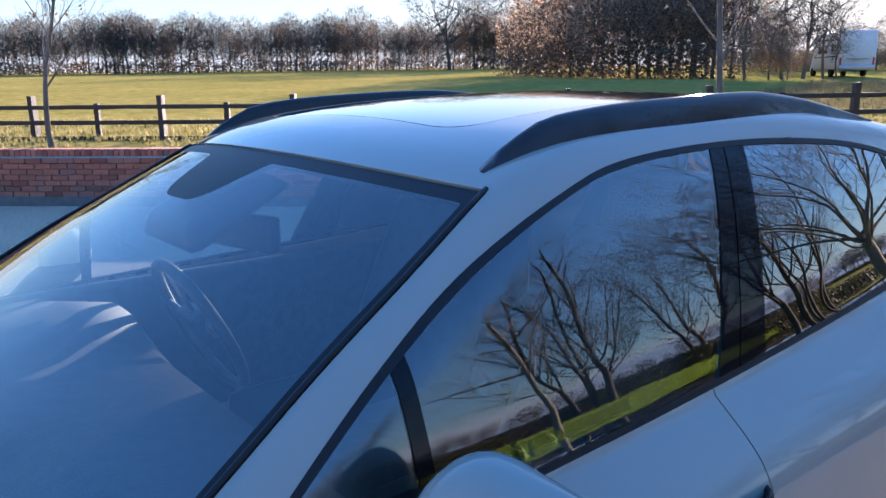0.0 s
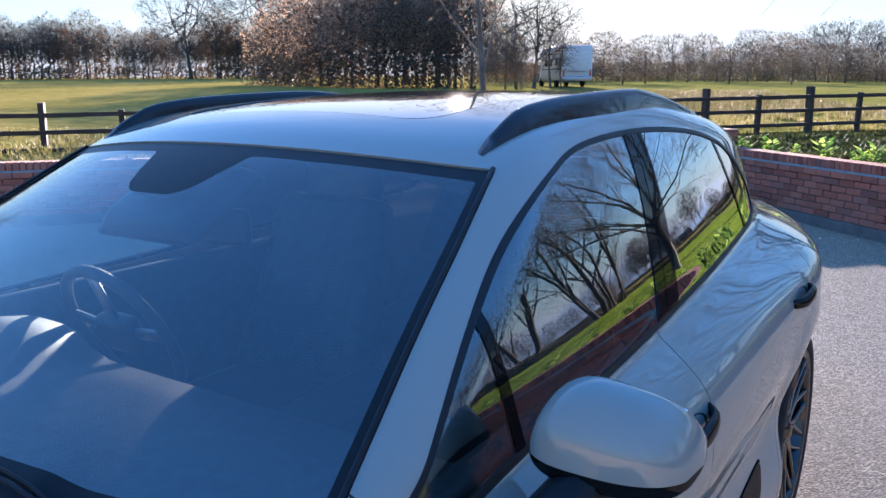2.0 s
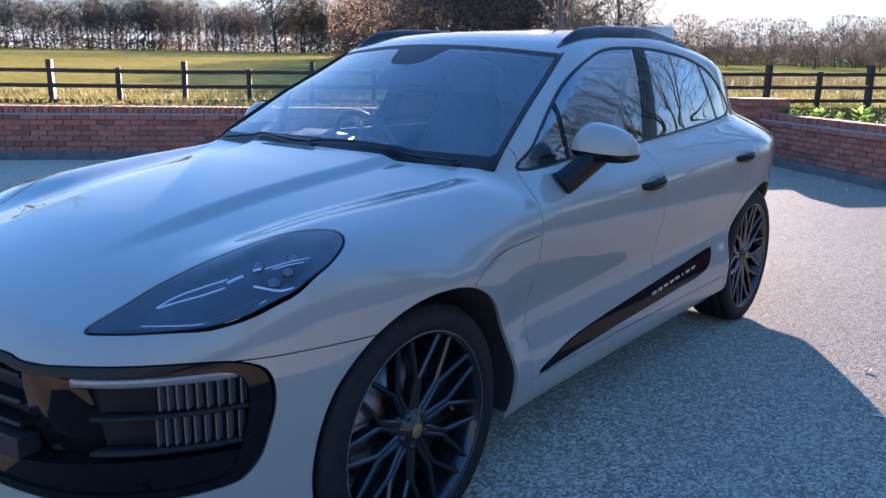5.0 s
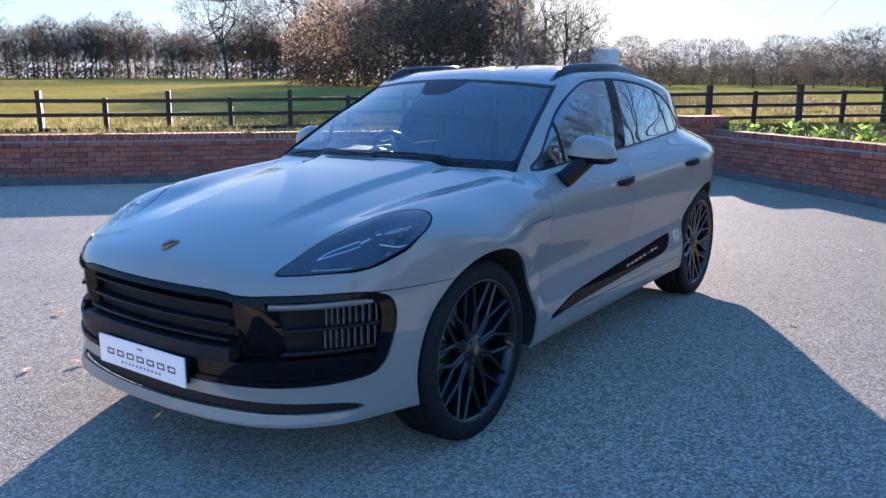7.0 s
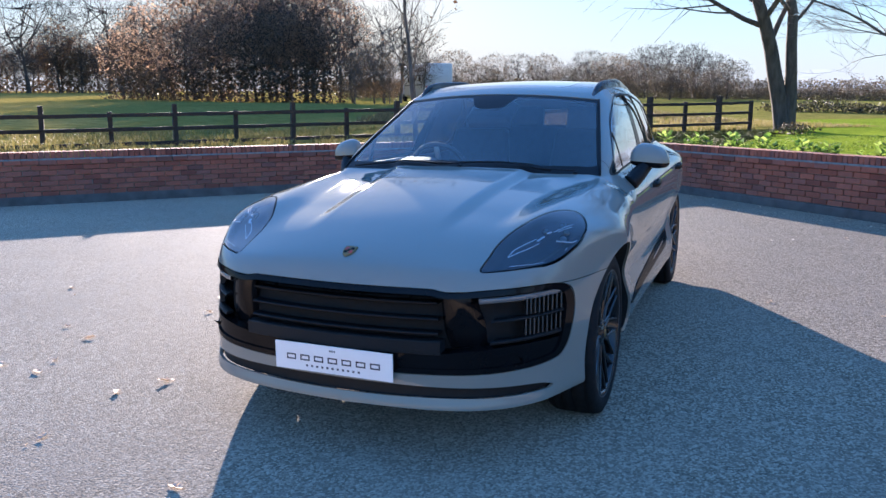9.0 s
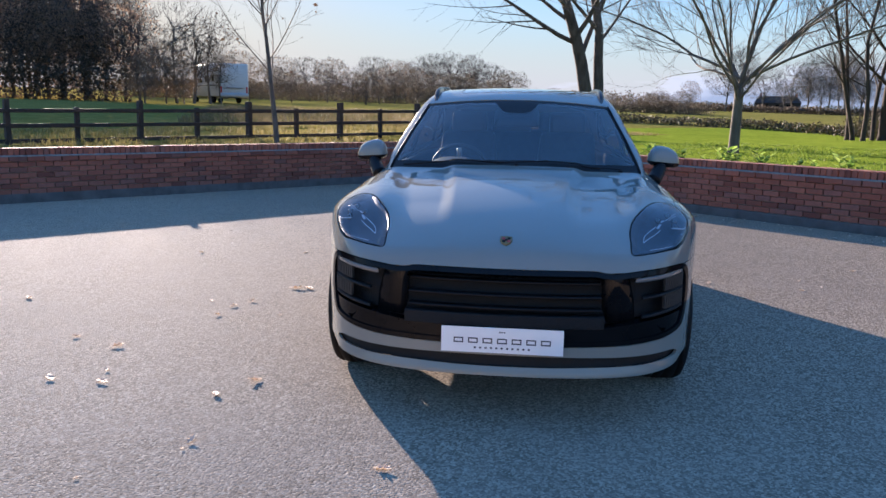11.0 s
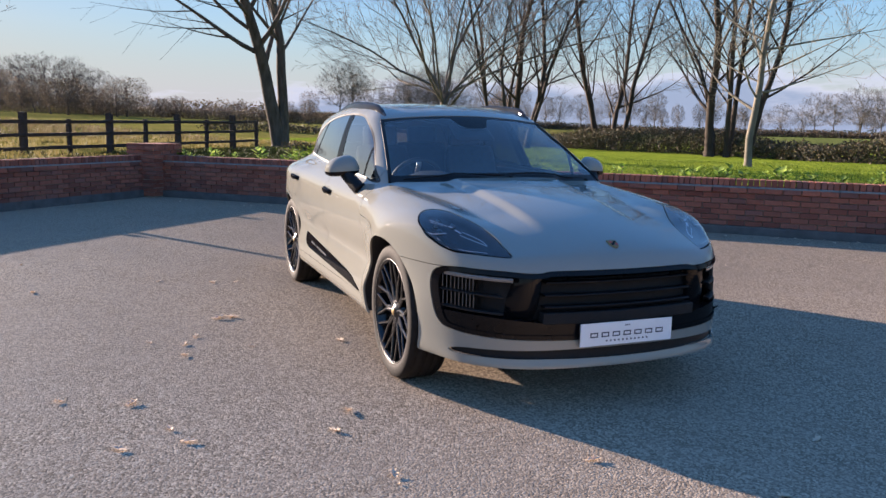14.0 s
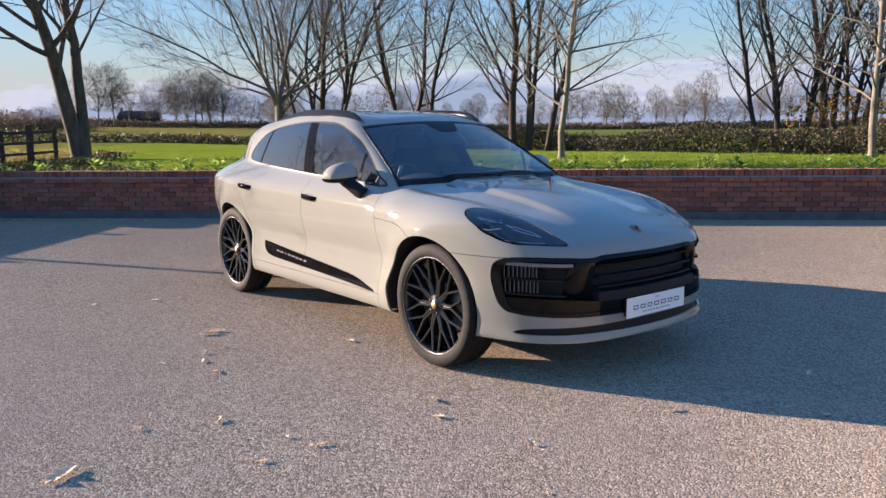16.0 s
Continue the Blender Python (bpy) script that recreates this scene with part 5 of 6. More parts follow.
seat(-0.37, 1.50)
seat(0.37, 1.50)
seat(0.0, 2.38, 1.25, True)
part("parcel_shelf", boxed((1.1, 0.55, 0.02), Matrix.Translation((0, 3.05, 1.03))), CARPET, car, smooth=False)
vs, fs = [], []
for i in range(17):
    for j in range(15):
        x, y = -0.56 + 1.12 * i / 16, 1.16 + 1.7 * j / 14
        vs.append((x, y, float(top_z(abs(x), y)) - 0.035))
for i in range(16):
    for j in range(14):
        a = i * 15 + j
        fs.append((a, a + 1, a + 16, a + 15))
raw("headlining", vs, fs, HEADLINER, car)
part("centre_console", boxed((0.26, 0.85, 0.30), Matrix.Translation((0, 1.30, 0.62)), 0.04), DASH, car)
part("camera_housing", boxed((0.30, 0.24, 0.045), Matrix.Translation((0, 1.00, 1.352)) @ Matrix.Rotation(radians(29), 4, "X"), 0.02, 0.75), SATIN_BLACK, car)
part("inner_mirror", boxed((0.26, 0.035, 0.075), Matrix.Translation((-0.03, 1.06, 1.285)) @ Matrix.Rotation(radians(14), 4, "Z"), 0.012), SATIN_BLACK, car)
for sg in (1, -1):
    part("door_card", boxed((0.05, 2.0, 0.44), Matrix.Translation((0.742 * sg, 1.62, 0.825)), 0.02), DASH, car)

# ---- trees, hedges, plants ----
def grow(seed, height, r0, lean=0.05, levels=4, spread=38, first=0.3, kids=(7, 5, 5, 4), upward=0.25, wobble=0.09, ratio=0.55, thin=0.003, p0=None, d0=None):
    """The limbs of a bare tree: trunk segments, and the rest, both as (p0, p1, r0, r1), with the twig ends."""
    r = random.Random(seed)
    trunk, rest, tips = [], [], []

    def limb(p, d, length, rad, level, bag):
        n = 10 if level == 0 else (7 if level == 1 else (5 if level == 2 else 2))
        pts = [(p.copy(), rad)]
        for i in range(n):
            d = (d + Vector((r.gauss(0, wobble), r.gauss(0, wobble), r.gauss(0, wobble * 0.6) + upward * 0.12 * (level > 0)))).normalized()
            q = p + d * (length / n)
            ra = rad * (1 - 0.80 * (i + 1) / n) if level else rad * (1 - 0.72 * (i + 1) / n)
            bag.append((p, q, pts[-1][1], max(ra, thin)))
            p = q
            pts.append((p.copy(), max(ra, thin)))
        if level + 1 >= levels:
            tips.append((p, d))
            return
        k = kids[level]
        for c in range(k):
            t = first + (1 - first) * (c + r.random() * 0.8) / k if level == 0 else 0.2 + 0.8 * (c + r.random()) / k
            t = min(t, 0.99)
            f = t * n
            i = min(int(f), n - 1)
            base = pts[i][0].lerp(pts[i + 1][0], f - i)
            br = pts[i][1] + (pts[i + 1][1] - pts[i][1]) * (f - i)
            axis = (pts[i + 1][0] - pts[i][0]).normalized()
            az = r.random() * 6.283 if level else (c * 2.4 + r.random())
            o = axis.orthogonal().normalized()
            o.rotate(Matrix.Rotation(az, 3, axis))
            a = radians(spread * r.uniform(0.75, 1.3))
            nd = (axis * math.cos(a) + o * math.sin(a) + Vector((0, 0, upward * 0.3))).normalized()
            ln = length * ratio * (1.15 - 0.55 * t if level == 0 else r.uniform(0.65, 1.05))
            limb(base, nd, ln * (0.7 if level > 1 else 1.0), br * r.uniform(0.34, 0.50), level + 1, rest)

    start = Vector((0, 0, 0)) if p0 is None else p0
    way = Vector((r.gauss(0, lean), r.gauss(0, lean), 1)).normalized() if d0 is None else d0
    limb(start, way, height * 0.82, r0, 0, trunk)
    return trunk, rest, tips


def leaf_cards(places, size, r, per=1, spread=0.1, droop=0.2):
    """Small bent leaves round the given places."""
    vs, fs = [], []
    for p in places:
        for _ in range(per):
            c = p + Vector((r.gauss(0, spread), r.gauss(0, spread), r.gauss(0, spread * 0.8)))
            a = Vector((r.gauss(0, 1), r.gauss(0, 1), r.gauss(0, 0.7) - droop)).normalized()
            b = a.orthogonal().normalized()
            b.rotate(Matrix.Rotation(r.random() * 6.28, 3, a))
            s = size * r.uniform(0.6, 1.3)
            k = len(vs)
            n = a.cross(b)
            vs += [c, c + a * s * 0.5 + b * s * 0.30 + n * s * 0.1, c + a * s, c + a * s * 0.5 - b * s * 0.30 + n * s * 0.1]
            fs.append((k, k + 1, k + 2, k + 3))
    return vs, fs


def bark_sides(r):
    return 10 if r > 0.12 else (7 if r > 0.05 else (5 if r > 0.018 else 3))


def make_tree(at, stems, label, bark=BARK, leaves=None, name="tree", turn=0.0):
    """A near tree: each stem is a trunk with its own crown of limbs and twigs."""
    t = empty(name, label, "tree", at=at)
    t.rotation_euler[2] = turn
    for kw in stems:
        kw = dict(kw)
        trunk, rest, tips = grow(**kw)
        # root flare
        p, q, ra, _ = trunk[0]
        trunk.insert(0, (p - Vector((0, 0, 0.15)), p + (q - p) * 0.18, ra * 1.45, ra * 1.0))
        raw("trunk", *tubes(trunk, bark_sides), bark, t)
        raw("crown", *tubes(rest, bark_sides), bark, t, "bare branching crown of limbs and twigs")
        if leaves:
            r = random.Random(kw["seed"] + 5)
            some = [p for p, d in tips if r.random() < leaves[1]]
            tagged(raw("leaf_tuft", *leaf_cards(some, leaves[2], r, leaves[3], 0.06), leaves[0], t, smooth=False), "a few withered leaves on the twigs", kind="stuff")
    return t


# the forked tree at the end of the fence
make_tree(on_land(2.02, 19.65) - Vector((0, 0, 0.05)), [
    dict(seed=33, height=9.0, r0=0.225, spread=48, first=0.31, kids=(15, 9, 7, 3), upward=0.32, wobble=0.075, ratio=0.60, d0=Vector((-0.07, 0.0, 1)).normalized(), p0=Vector((-0.055, 0, 0))),
    dict(seed=38, height=9.2, r0=0.180, spread=48, first=0.33, kids=(14, 9, 7, 3), upward=0.32, wobble=0.065, ratio=0.58, d0=Vector((0.035, 0.02, 1)).normalized(), p0=Vector((0.085, 0.02, 0)))],
    "tall bare forked tree with a grey-brown trunk beside the fence end", BARK_FORK)
# slim saplings with a few leaves by the field wall
make_tree(on_land(-4.59, 10.15), [dict(seed=21, height=4.9, r0=0.055, spread=42, first=0.26, kids=(14, 7, 4, 3), upward=0.45, wobble=0.06, ratio=0.54, d0=Vector((-0.13, 0, 1)).normalized())],
          "slim young tree with withered leaves beside the fence", BARK, (LEAF_BROWN, 0.42, 0.10, 1))
make_tree(on_land(-10.62, 3.01), [dict(seed=27, height=3.6, r0=0.045, spread=40, first=0.30, kids=(13, 6, 4, 3), upward=0.45, wobble=0.06, ratio=0.50, d0=Vector((0.02, 0, 1)).normalized())],
          "slim young bare tree beside the field fence", BARK, (LEAF_BROWN, 0.25, 0.08, 1))


def fan(at, seed, fork, n, length, r0, tilt, label, bark, kids=(9, 7, 5)):
    """A tree whose limbs fan out from one low fork."""
    r = random.Random(seed)
    t = empty("tree", label, "tree", at=at)
    head = Vector((0.02, 0, fork))
    raw("trunk", *tubes([(Vector((0, 0, -0.15)), Vector((0, 0, 0.12)), r0 * 1.35, r0), (Vector((0, 0, 0.12)), head * 0.6, r0, r0 * 0.92), (head * 0.6, head + Vector((0, 0, 0.1)), r0 * 0.92, r0 * 0.8)], bark_sides), bark, t)
    for i in range(n):
        a = i * 2.4 + r.uniform(-0.3, 0.3)
        th = radians(tilt * math.sqrt((i + 0.4) / n) * r.uniform(0.85, 1.1))
        d = Vector((math.cos(a) * math.sin(th), math.sin(a) * math.sin(th), math.cos(th)))
        trunk, rest, tips = grow(seed * 31 + i, length * r.uniform(0.8, 1.1), r0 * r.uniform(0.22, 0.36), spread=34, first=0.16, kids=kids, upward=0.34, wobble=0.11, ratio=0.52, p0=head + Vector((0, 0, r.uniform(-0.25, 0.3))), d0=d)
        raw("limb", *tubes(trunk + rest, bark_sides), bark, t, "long bare limb with fine twigs")
    return t


fan(on_land(4.09, 11.8), 34, 1.15, 15, 5.8, 0.105, 60, "small bare spreading tree on the lawn", BARK, (10, 8, 5))
for x, y, seed, h in ((10.65, 9.76, 41, 7.4), (15.9, 4.7, 47, 7.8)):
    make_tree(on_land(x, y), [dict(seed=seed, height=h, r0=0.085, spread=62, first=0.20, kids=(26, 9, 6, 3), upward=0.14, wobble=0.07, ratio=0.44, thin=0.004, d0=Vector((0.02, 0.0, 1)).normalized())],
              "young pale-barked bare tree behind the garden wall", BARK_PALE)


def clump(at, n, height, seed, label, width=0.9, lo=0.06, hi=0.14, kids=(20, 8, 6, 3)):
    r = random.Random(seed)
    stems = []
    for i in range(n):
        a = 6.28 * i / n + r.random()
        d = Vector((math.cos(a) * r.uniform(0.02, 0.14), math.sin(a) * r.uniform(0.02, 0.14), 1)).normalized()
        p = Vector((math.cos(a), math.sin(a), 0)) * width * r.uniform(0.2, 0.6)
        stems.append(dict(seed=seed * 10 + i, height=height * r.uniform(0.8, 1.1), r0=r.uniform(lo, hi), spread=46, first=0.14, kids=kids, upward=0.36, wobble=0.085, ratio=0.40, thin=0.004, d0=d, p0=p))
    return make_tree(at, stems, label, BARK_DARK)


for cx, cy, n, seed in ((11.1, 23.0, 7, 5), (15.4, 22.2, 3, 6), (14.6, 15.1, 5, 7), (20.6, 9.7, 4, 9), (21.8, 7.8, 6, 12), (22.6, -0.2, 4, 14), (23.4, -7.5, 4, 15)):
    clump(on_land(cx, cy), n, 11, seed, "three tall bare dark stems by the hedge" if n == 3 else "cluster of tall bare dark-stemmed trees by the hedge", 1.1 if n == 3 else 1.5)


def leafy_bank(name, pts, height, depth, leaf, size, mat, label, category, seed, twigs=True, gap=0.0, kind="stuff"):
    """A hedge or scrub belt of many small leaves along a line of points on the land."""
    r = random.Random(seed)
    places, segs = [], []
    for (x0, y0), (x1, y1) in zip(pts, pts[1:]):
        L = math.hypot(x1 - x0, y1 - y0)
        n = int(L * leaf)
        nx, ny = -(y1 - y0) / L, (x1 - x0) / L
        for _ in range(n):
            t, w = r.random(), r.uniform(-0.5, 0.5)
            x, y = x0 + (x1 - x0) * t + nx * w * depth, y0 + (y1 - y0) * t + ny * w * depth
            bump = 0.72 + 0.38 * noise.noise(Vector((x * 0.35, y * 0.35, seed))) + 0.16 * noise.noise(Vector((x * 1.3, y * 1.3, seed)))
            top = height * max(0.15, bump) * (1 - 1.2 * w * w)
            if gap and noise.noise(Vector((x * 0.2, y * 0.2, seed + 9))) < gap - 0.5:
                continue
            h = top * (1 - r.random() ** 1.4)
            b = on_land(x, y)
            places.append(b + Vector((0, 0, h)))
            if twigs and r.random() < 0.03:
                segs.append((b, b + Vector((r.gauss(0, 0.2), r.gauss(0, 0.2), top * 1.05)), 0.007, 0.003))
    vs, fs = leaf_cards(places, size, r, 1, size * 0.5)
    ob = raw(name, vs, fs, mat, smooth=False)
    tagged(ob, label, category, kind=kind)
    if segs:
        v2, f2 = tubes(segs, lambda q: 3)
        raw("twigs", v2, f2, TWIG_FAR, ob)
    return ob


# hedges round the lawn
leafy_bank("hedge", [(1.5, 39.5), (8.0, 36.5), (12.0, 32.5), (13.0, 27.8)], 0.55, 1.6, 420, 0.12, LEAF_HEDGE, "low straggling field hedge", "hedge", 4)
leafy_bank("hedge", [(13.0, 27.8), (14.4, 21.8), (15.8, 16.0), (16.2, 11.0), (17.6, 6.0), (19.6, -2.0), (21.2, -12.0)], 0.95, 2.0, 2000, 0.075, LEAF_HEDGE, "low dark mixed hedge behind the lawn", "hedge", 1)
leafy_bank("shrubs", [(1.9, 17.6), (2.5, 18.1)], 0.28, 0.7, 500, 0.07, LEAF_HEDGE, "low shrub at the foot of the forked tree", "shrub", 3)


def far_tree_template(seed, width, twigs, cards, card=0.36, low=0.24, height=11.0):
    """A far tree: trunk, limbs reaching into a rounded crown, fine sprays of twig and leaf."""
    r = random.Random(seed)
    mid = Vector((0, 0, height * (0.5 + low / 2)))
    rad = Vector((width / 2, width / 2, height * (0.5 - low / 2)))

    def inside(p):
        while True:
            q = Vector((r.uniform(-1, 1), r.uniform(-1, 1), r.uniform(-1, 1)))
            if 0.02 < q.length < 1:
                q = q.normalized() * q.length ** p
                lump = 1 + 0.28 * noise.noise(q * 2.3 + Vector((seed, 0, 0)))
                return mid + Vector((q.x * rad.x, q.y * rad.y, q.z * rad.z)) * lump

    segs = []
    a = Vector((0, 0, 0))
    tr = height * 0.017
    for i in range(6):
        b = Vector((r.gauss(0, 0.12), r.gauss(0, 0.12), height * 0.75 * (i + 1) / 6)) + Vector((a.x, a.y, 0)) * 0.7
        segs.append((a, b, tr * (1 - i / 7), tr * (1 - (i + 1) / 7)))
        if i > 0:
            for _ in range(4):
                e = inside(0.45)
                m_ = b.lerp(e, 0.5) + Vector((r.gauss(0, 0.2), r.gauss(0, 0.2), -0.25))
                segs += [(b, m_, 0.075, 0.05), (m_, e, 0.05, 0.022)]
                for _ in range(3):
                    f = inside(0.35)
                    g = m_ + (f - m_) * min(1.0, 2.6 / max(0.1, (f - m_).length))
                    segs.append((m_, g, 0.035, 0.016))
        a = b
    tv, tf = tubes(segs, lambda q: 5 if q > 0.1 else 3)
    tv = [tuple(v) for v in tv]
    tf = [tuple(f) for f in tf]
    for _ in range(twigs):
        p = inside(0.55)
        d = ((p - mid) * 0.5 / max(0.3, (p - mid).length) + Vector((r.gauss(0, 0.45), r.gauss(0, 0.45), 0.45 + r.gauss(0, 0.4)))).normalized()
        o = d.orthogonal().normalized()
        o.rotate(Matrix.Rotation(r.random() * 6.28, 3, d))
        ln = r.uniform(0.5, 1.2)
        k = len(tv)
        tv += [tuple(p - o * 0.022), tuple(p + o * 0.022), tuple(p + d * ln)]
        tf.append((k, k + 1, k + 2))
    lv, lf = leaf_cards([inside(0.5) for _ in range(cards)], card, r, 1, 0.05) if cards else ([], [])
    return (np.array(tv), tf), (np.array([tuple(v) for v in lv]) if lv else np.zeros((0, 3)), lf)


TEMPLATES = [far_tree_template(60 + i, *a) for i, a in enumerate(((8.5, 2200, 0), (7.0, 1500, 500, 0.26), (7.5, 1300, 1500, 0.28), (7.0, 1700, 160, 0.24), (8.0, 1300, 1100, 0.28), (5.5, 1700, 0), (8.5, 1200, 3000, 0.26, 0.10), (8.0, 650, 0), (7.0, 450, 220, 0.22),
    (6.6, 1300, 500, 0.30, 0.30), (7.0, 1200, 1000, 0.30, 0.26), (5.6, 1500, 200, 0.26, 0.26), (4.6, 500, 1700, 0.30, 0.06)))]


def wood(name, spots, label, bark, leaf, category="trees", broad=(0.85, 1.2)):
    """Many far trees as one object, each a turned and scaled copy: spots of (x, y, height, which)."""
    tv, tf, lv, lf = [], [], [], []
    kt = kl = 0
    r = random.Random(len(spots))
    for x, y, h, w in spots:
        (a, af), (b, bf) = TEMPLATES[w]
        s = h / 11.0
        t = r.random() * 6.28
        c, sn = math.cos(t), math.sin(t)
        wide = r.uniform(*broad)
        M = np.array([[c * wide, -sn * wide, 0], [sn * wide, c * wide, 0], [0, 0, 1]]) * s
        o = np.array(on_land(x, y)) - np.array([0, 0, 0.1])
        tv.append(a @ M.T + o)
        tf += [tuple(i + kt for i in f) for f in af]
        kt += len(a)
        if len(b):
            lv.append(b @ M.T + o)
            lf += [tuple(i + kl for i in f) for f in bf]
            kl += len(b)
    ob = raw(name, np.concatenate(tv), tf, bark)
    tagged(ob, label, category, kind="stuff")
    if lv:
        raw("leaves", np.concatenate(lv), lf, leaf, ob, smooth=False)
    return ob


def ring(az, dist):
    """A spot by its bearing (degrees left of +y) and distance from the car."""
    return -math.sin(radians(az)) * dist, math.cos(radians(az)) * dist


r_ = random.Random(77)
spots = []
az = 82.0
while az > 41:
    d = r_.uniform(150, 172)
    x, y = ring(az, d)
    spots.append((x, y, r_.uniform(7.6, 11.2), r_.choice((9, 10, 10, 9, 11, 10, 11, 12))))
    az -= r_.uniform(0.22, 0.58)
for az, h, w in ((56.9, 11.6, 10), (50.3, 18.5, 0), (48.5, 12.5, 12), (47.2, 11.0, 12), (45.5, 18.5, 0), (43.5, 14.0, 10)):
    x, y = ring(az, 148)
    spots.append((x, y, h, w))
wood("treeline", spots, "belt of brown-leaved and bare trees beyond the pasture", TWIG_FAR, LEAF_BROWN)
leafy_bank("undergrowth", [ring(84, 160), ring(70, 158), ring(56, 156), ring(42, 150)], 3.2, 10, 130, 0.45, LEAF_BROWN, "brown undergrowth below the far trees", "undergrowth", 21)

# dark copse between pasture and paddock
spots = []
for az, d, h, w in ((45.0, 80, 6.6, 4), (43.5, 78, 8.8, 2), (41.8, 70, 9.4, 4), (40.4, 66, 9.2, 2), (39.2, 70, 10.6, 2), (38.0, 66, 10.2, 4), (36.8, 60, 9.4, 2), (35.6, 66, 11.2, 2), (34.6, 62, 10.4, 4), (33.6, 66, 11.2, 2),
                    (32.4, 60, 10.0, 4), (31.2, 58, 8.8, 2), (30.0, 56, 7.6, 4), (29.0, 55, 6.4, 8), (35.0, 72, 12.0, 3), (31.8, 72, 11.6, 3), (38.6, 60, 7.0, 6), (36.2, 58, 6.8, 6), (34.0, 58, 7.2, 6), (32.6, 57, 6.6, 6), (41.0, 64, 6.8, 6)):
    x, y = ring(az, d)
    spots.append((x, y, h, w))
wood("copse", spots, "dark copse of half-bare brown trees at the pasture's edge", TWIG_FAR, LEAF_COPSE)
leafy_bank("thicket", [ring(45, 76), ring(40, 62), ring(35, 57), ring(30.0, 54)], 3.6, 5, 330, 0.26, LEAF_THICKET, "dark brown thicket under the copse", "thicket", 22)

# trees by the paddock
spots = []
for az, d, h, w in ((26.6, 52, 6.6, 7), (25.4, 53, 7.2, 7), (24.2, 54, 6.2, 8), (23.4, 54, 4.2, 8), (27.6, 80, 5.0, 4), (28.6, 90, 7.0, 4), (28.9, 50, 3.4, 6), (27.4, 51, 4.2, 6), (26.2, 50, 3.0, 6)):
    x, y = ring(az, d)
    spots.append((x, y, h, w))
wood("paddock_trees", spots, "bare trees at the far edge of the paddock", BARK, LEAF_BROWN)
leafy_bank("scrub", [ring(29.5, 84), ring(24, 92), ring(18, 96), ring(10, 98), ring(4, 94)], 2.6, 9, 900, 0.17, LEAF_SCRUB, "belt of dry brown reeds and brambles", "scrub", 23)
leafy_bank("scrub", [ring(4, 94), ring(-6, 88), ring(-13, 84)], 1.6, 6, 800, 0.16, LEAF_SCRUB, "low belt of brown brambles", "scrub", 24)
spots = []
for az, d, h, w in ((21.2, 130, 7.4, 2), (18.4, 132, 6.8, 4), (16.5, 134, 7.0, 3), (14.6, 130, 6.8, 2), (11.6, 150, 8.2, 3), (9.7, 130, 7.0, 6), (8.7, 134, 6.2, 6), (7.4, 150, 9.0, 0), (5.9, 152, 9.4, 0), (4.2, 150, 9.0, 5), (2.9, 150, 7.6, 0)):
    x, y = ring(az, d)
    spots.append((x, y, h, w))
wood("field_trees", spots, "row of bare and brown field trees far off", TWIG_FAR, LEAF_BROWN, broad=(1.2, 1.5))

spots = []
r_ = random.Random(19)
az = 24.0
while az > -12:
    spots.append((*ring(az, r_.uniform(70, 100)), r_.uniform(2.0, 4.2) if az > 1 else r_.uniform(1.2, 2.6), r_.choice((6, 6, 2, 4))))
    az -= r_.uniform(0.5, 1.6)
wood("field_bushes", spots, "rounded brown bushes among the brambles", TWIG_FAR, LEAF_BUSH, "bushes", broad=(1.1, 1.6))

# trees far beyond the lawn
spots = []
r_ = random.Random(5)
for az, d, h, w in ((-11.5, 120, 4.6, 4), (-13.8, 150, 11.0, 0), (-14.8, 150, 11.4, 5), (-18.0, 170, 10.0, 0), (-19.0, 165, 11.0, 5), (-20.2, 165, 12.0, 0), (-21.2, 165, 11.0, 5), (-22.2, 170, 9.0, 0), (-26.0, 120, 6.0, 6)):
    spots.append((*ring(az, d), h, w))
az = -16.0
while az > -72:
    spots.append((*ring(az, r_.uniform(170, 240)), r_.uniform(6, 13), r_.choice((0, 0, 5, 3))))
    az -= r_.uniform(0.5, 1.6)
for az, d, h in ((-50.2, 160, 9.5), (-51.4, 158, 9.0), (-55.2, 150, 6.4), (-57.2, 150, 6.8)):
    spots.append((*ring(az, d), h, 0))
wood("garden_far_trees", spots, "scattered bare trees across the far fields", TWIG_SUNLIT, LEAF_BROWN)
leafy_bank("far_hedge", [ring(-8, 150), ring(-25, 165), ring(-45, 165), ring(-72, 160)], 1.7, 4, 220, 0.34, LEAF_THICKET, "thin hedge across the far fields", "hedge", 31)
leafy_bank("shrubs", [(18.6, 8.4), (20.4, 5.6)], 1.9, 1.4, 260, 0.13, LEAF_YELLOW, "golden-leaved shrub under the bare trees", "shrub", 33)


# far hedgerows along the skyline
leafy_bank("far_hedgerow", [ring(34, 250), ring(20, 240), ring(5, 240), ring(-10, 250)], 5.0, 12, 90, 0.6, LEAF_SCRUB, "far brown hedgerows along the skyline", "hedge", 41, twigs=False)
leafy_bank("far_hedgerow", [ring(-10, 330), ring(-30, 340), ring(-50, 340), ring(-75, 330)], 3.0, 12, 50, 0.6, LEAF_DARK, "far dark hedgerows along the skyline", "hedge", 42, twigs=False)


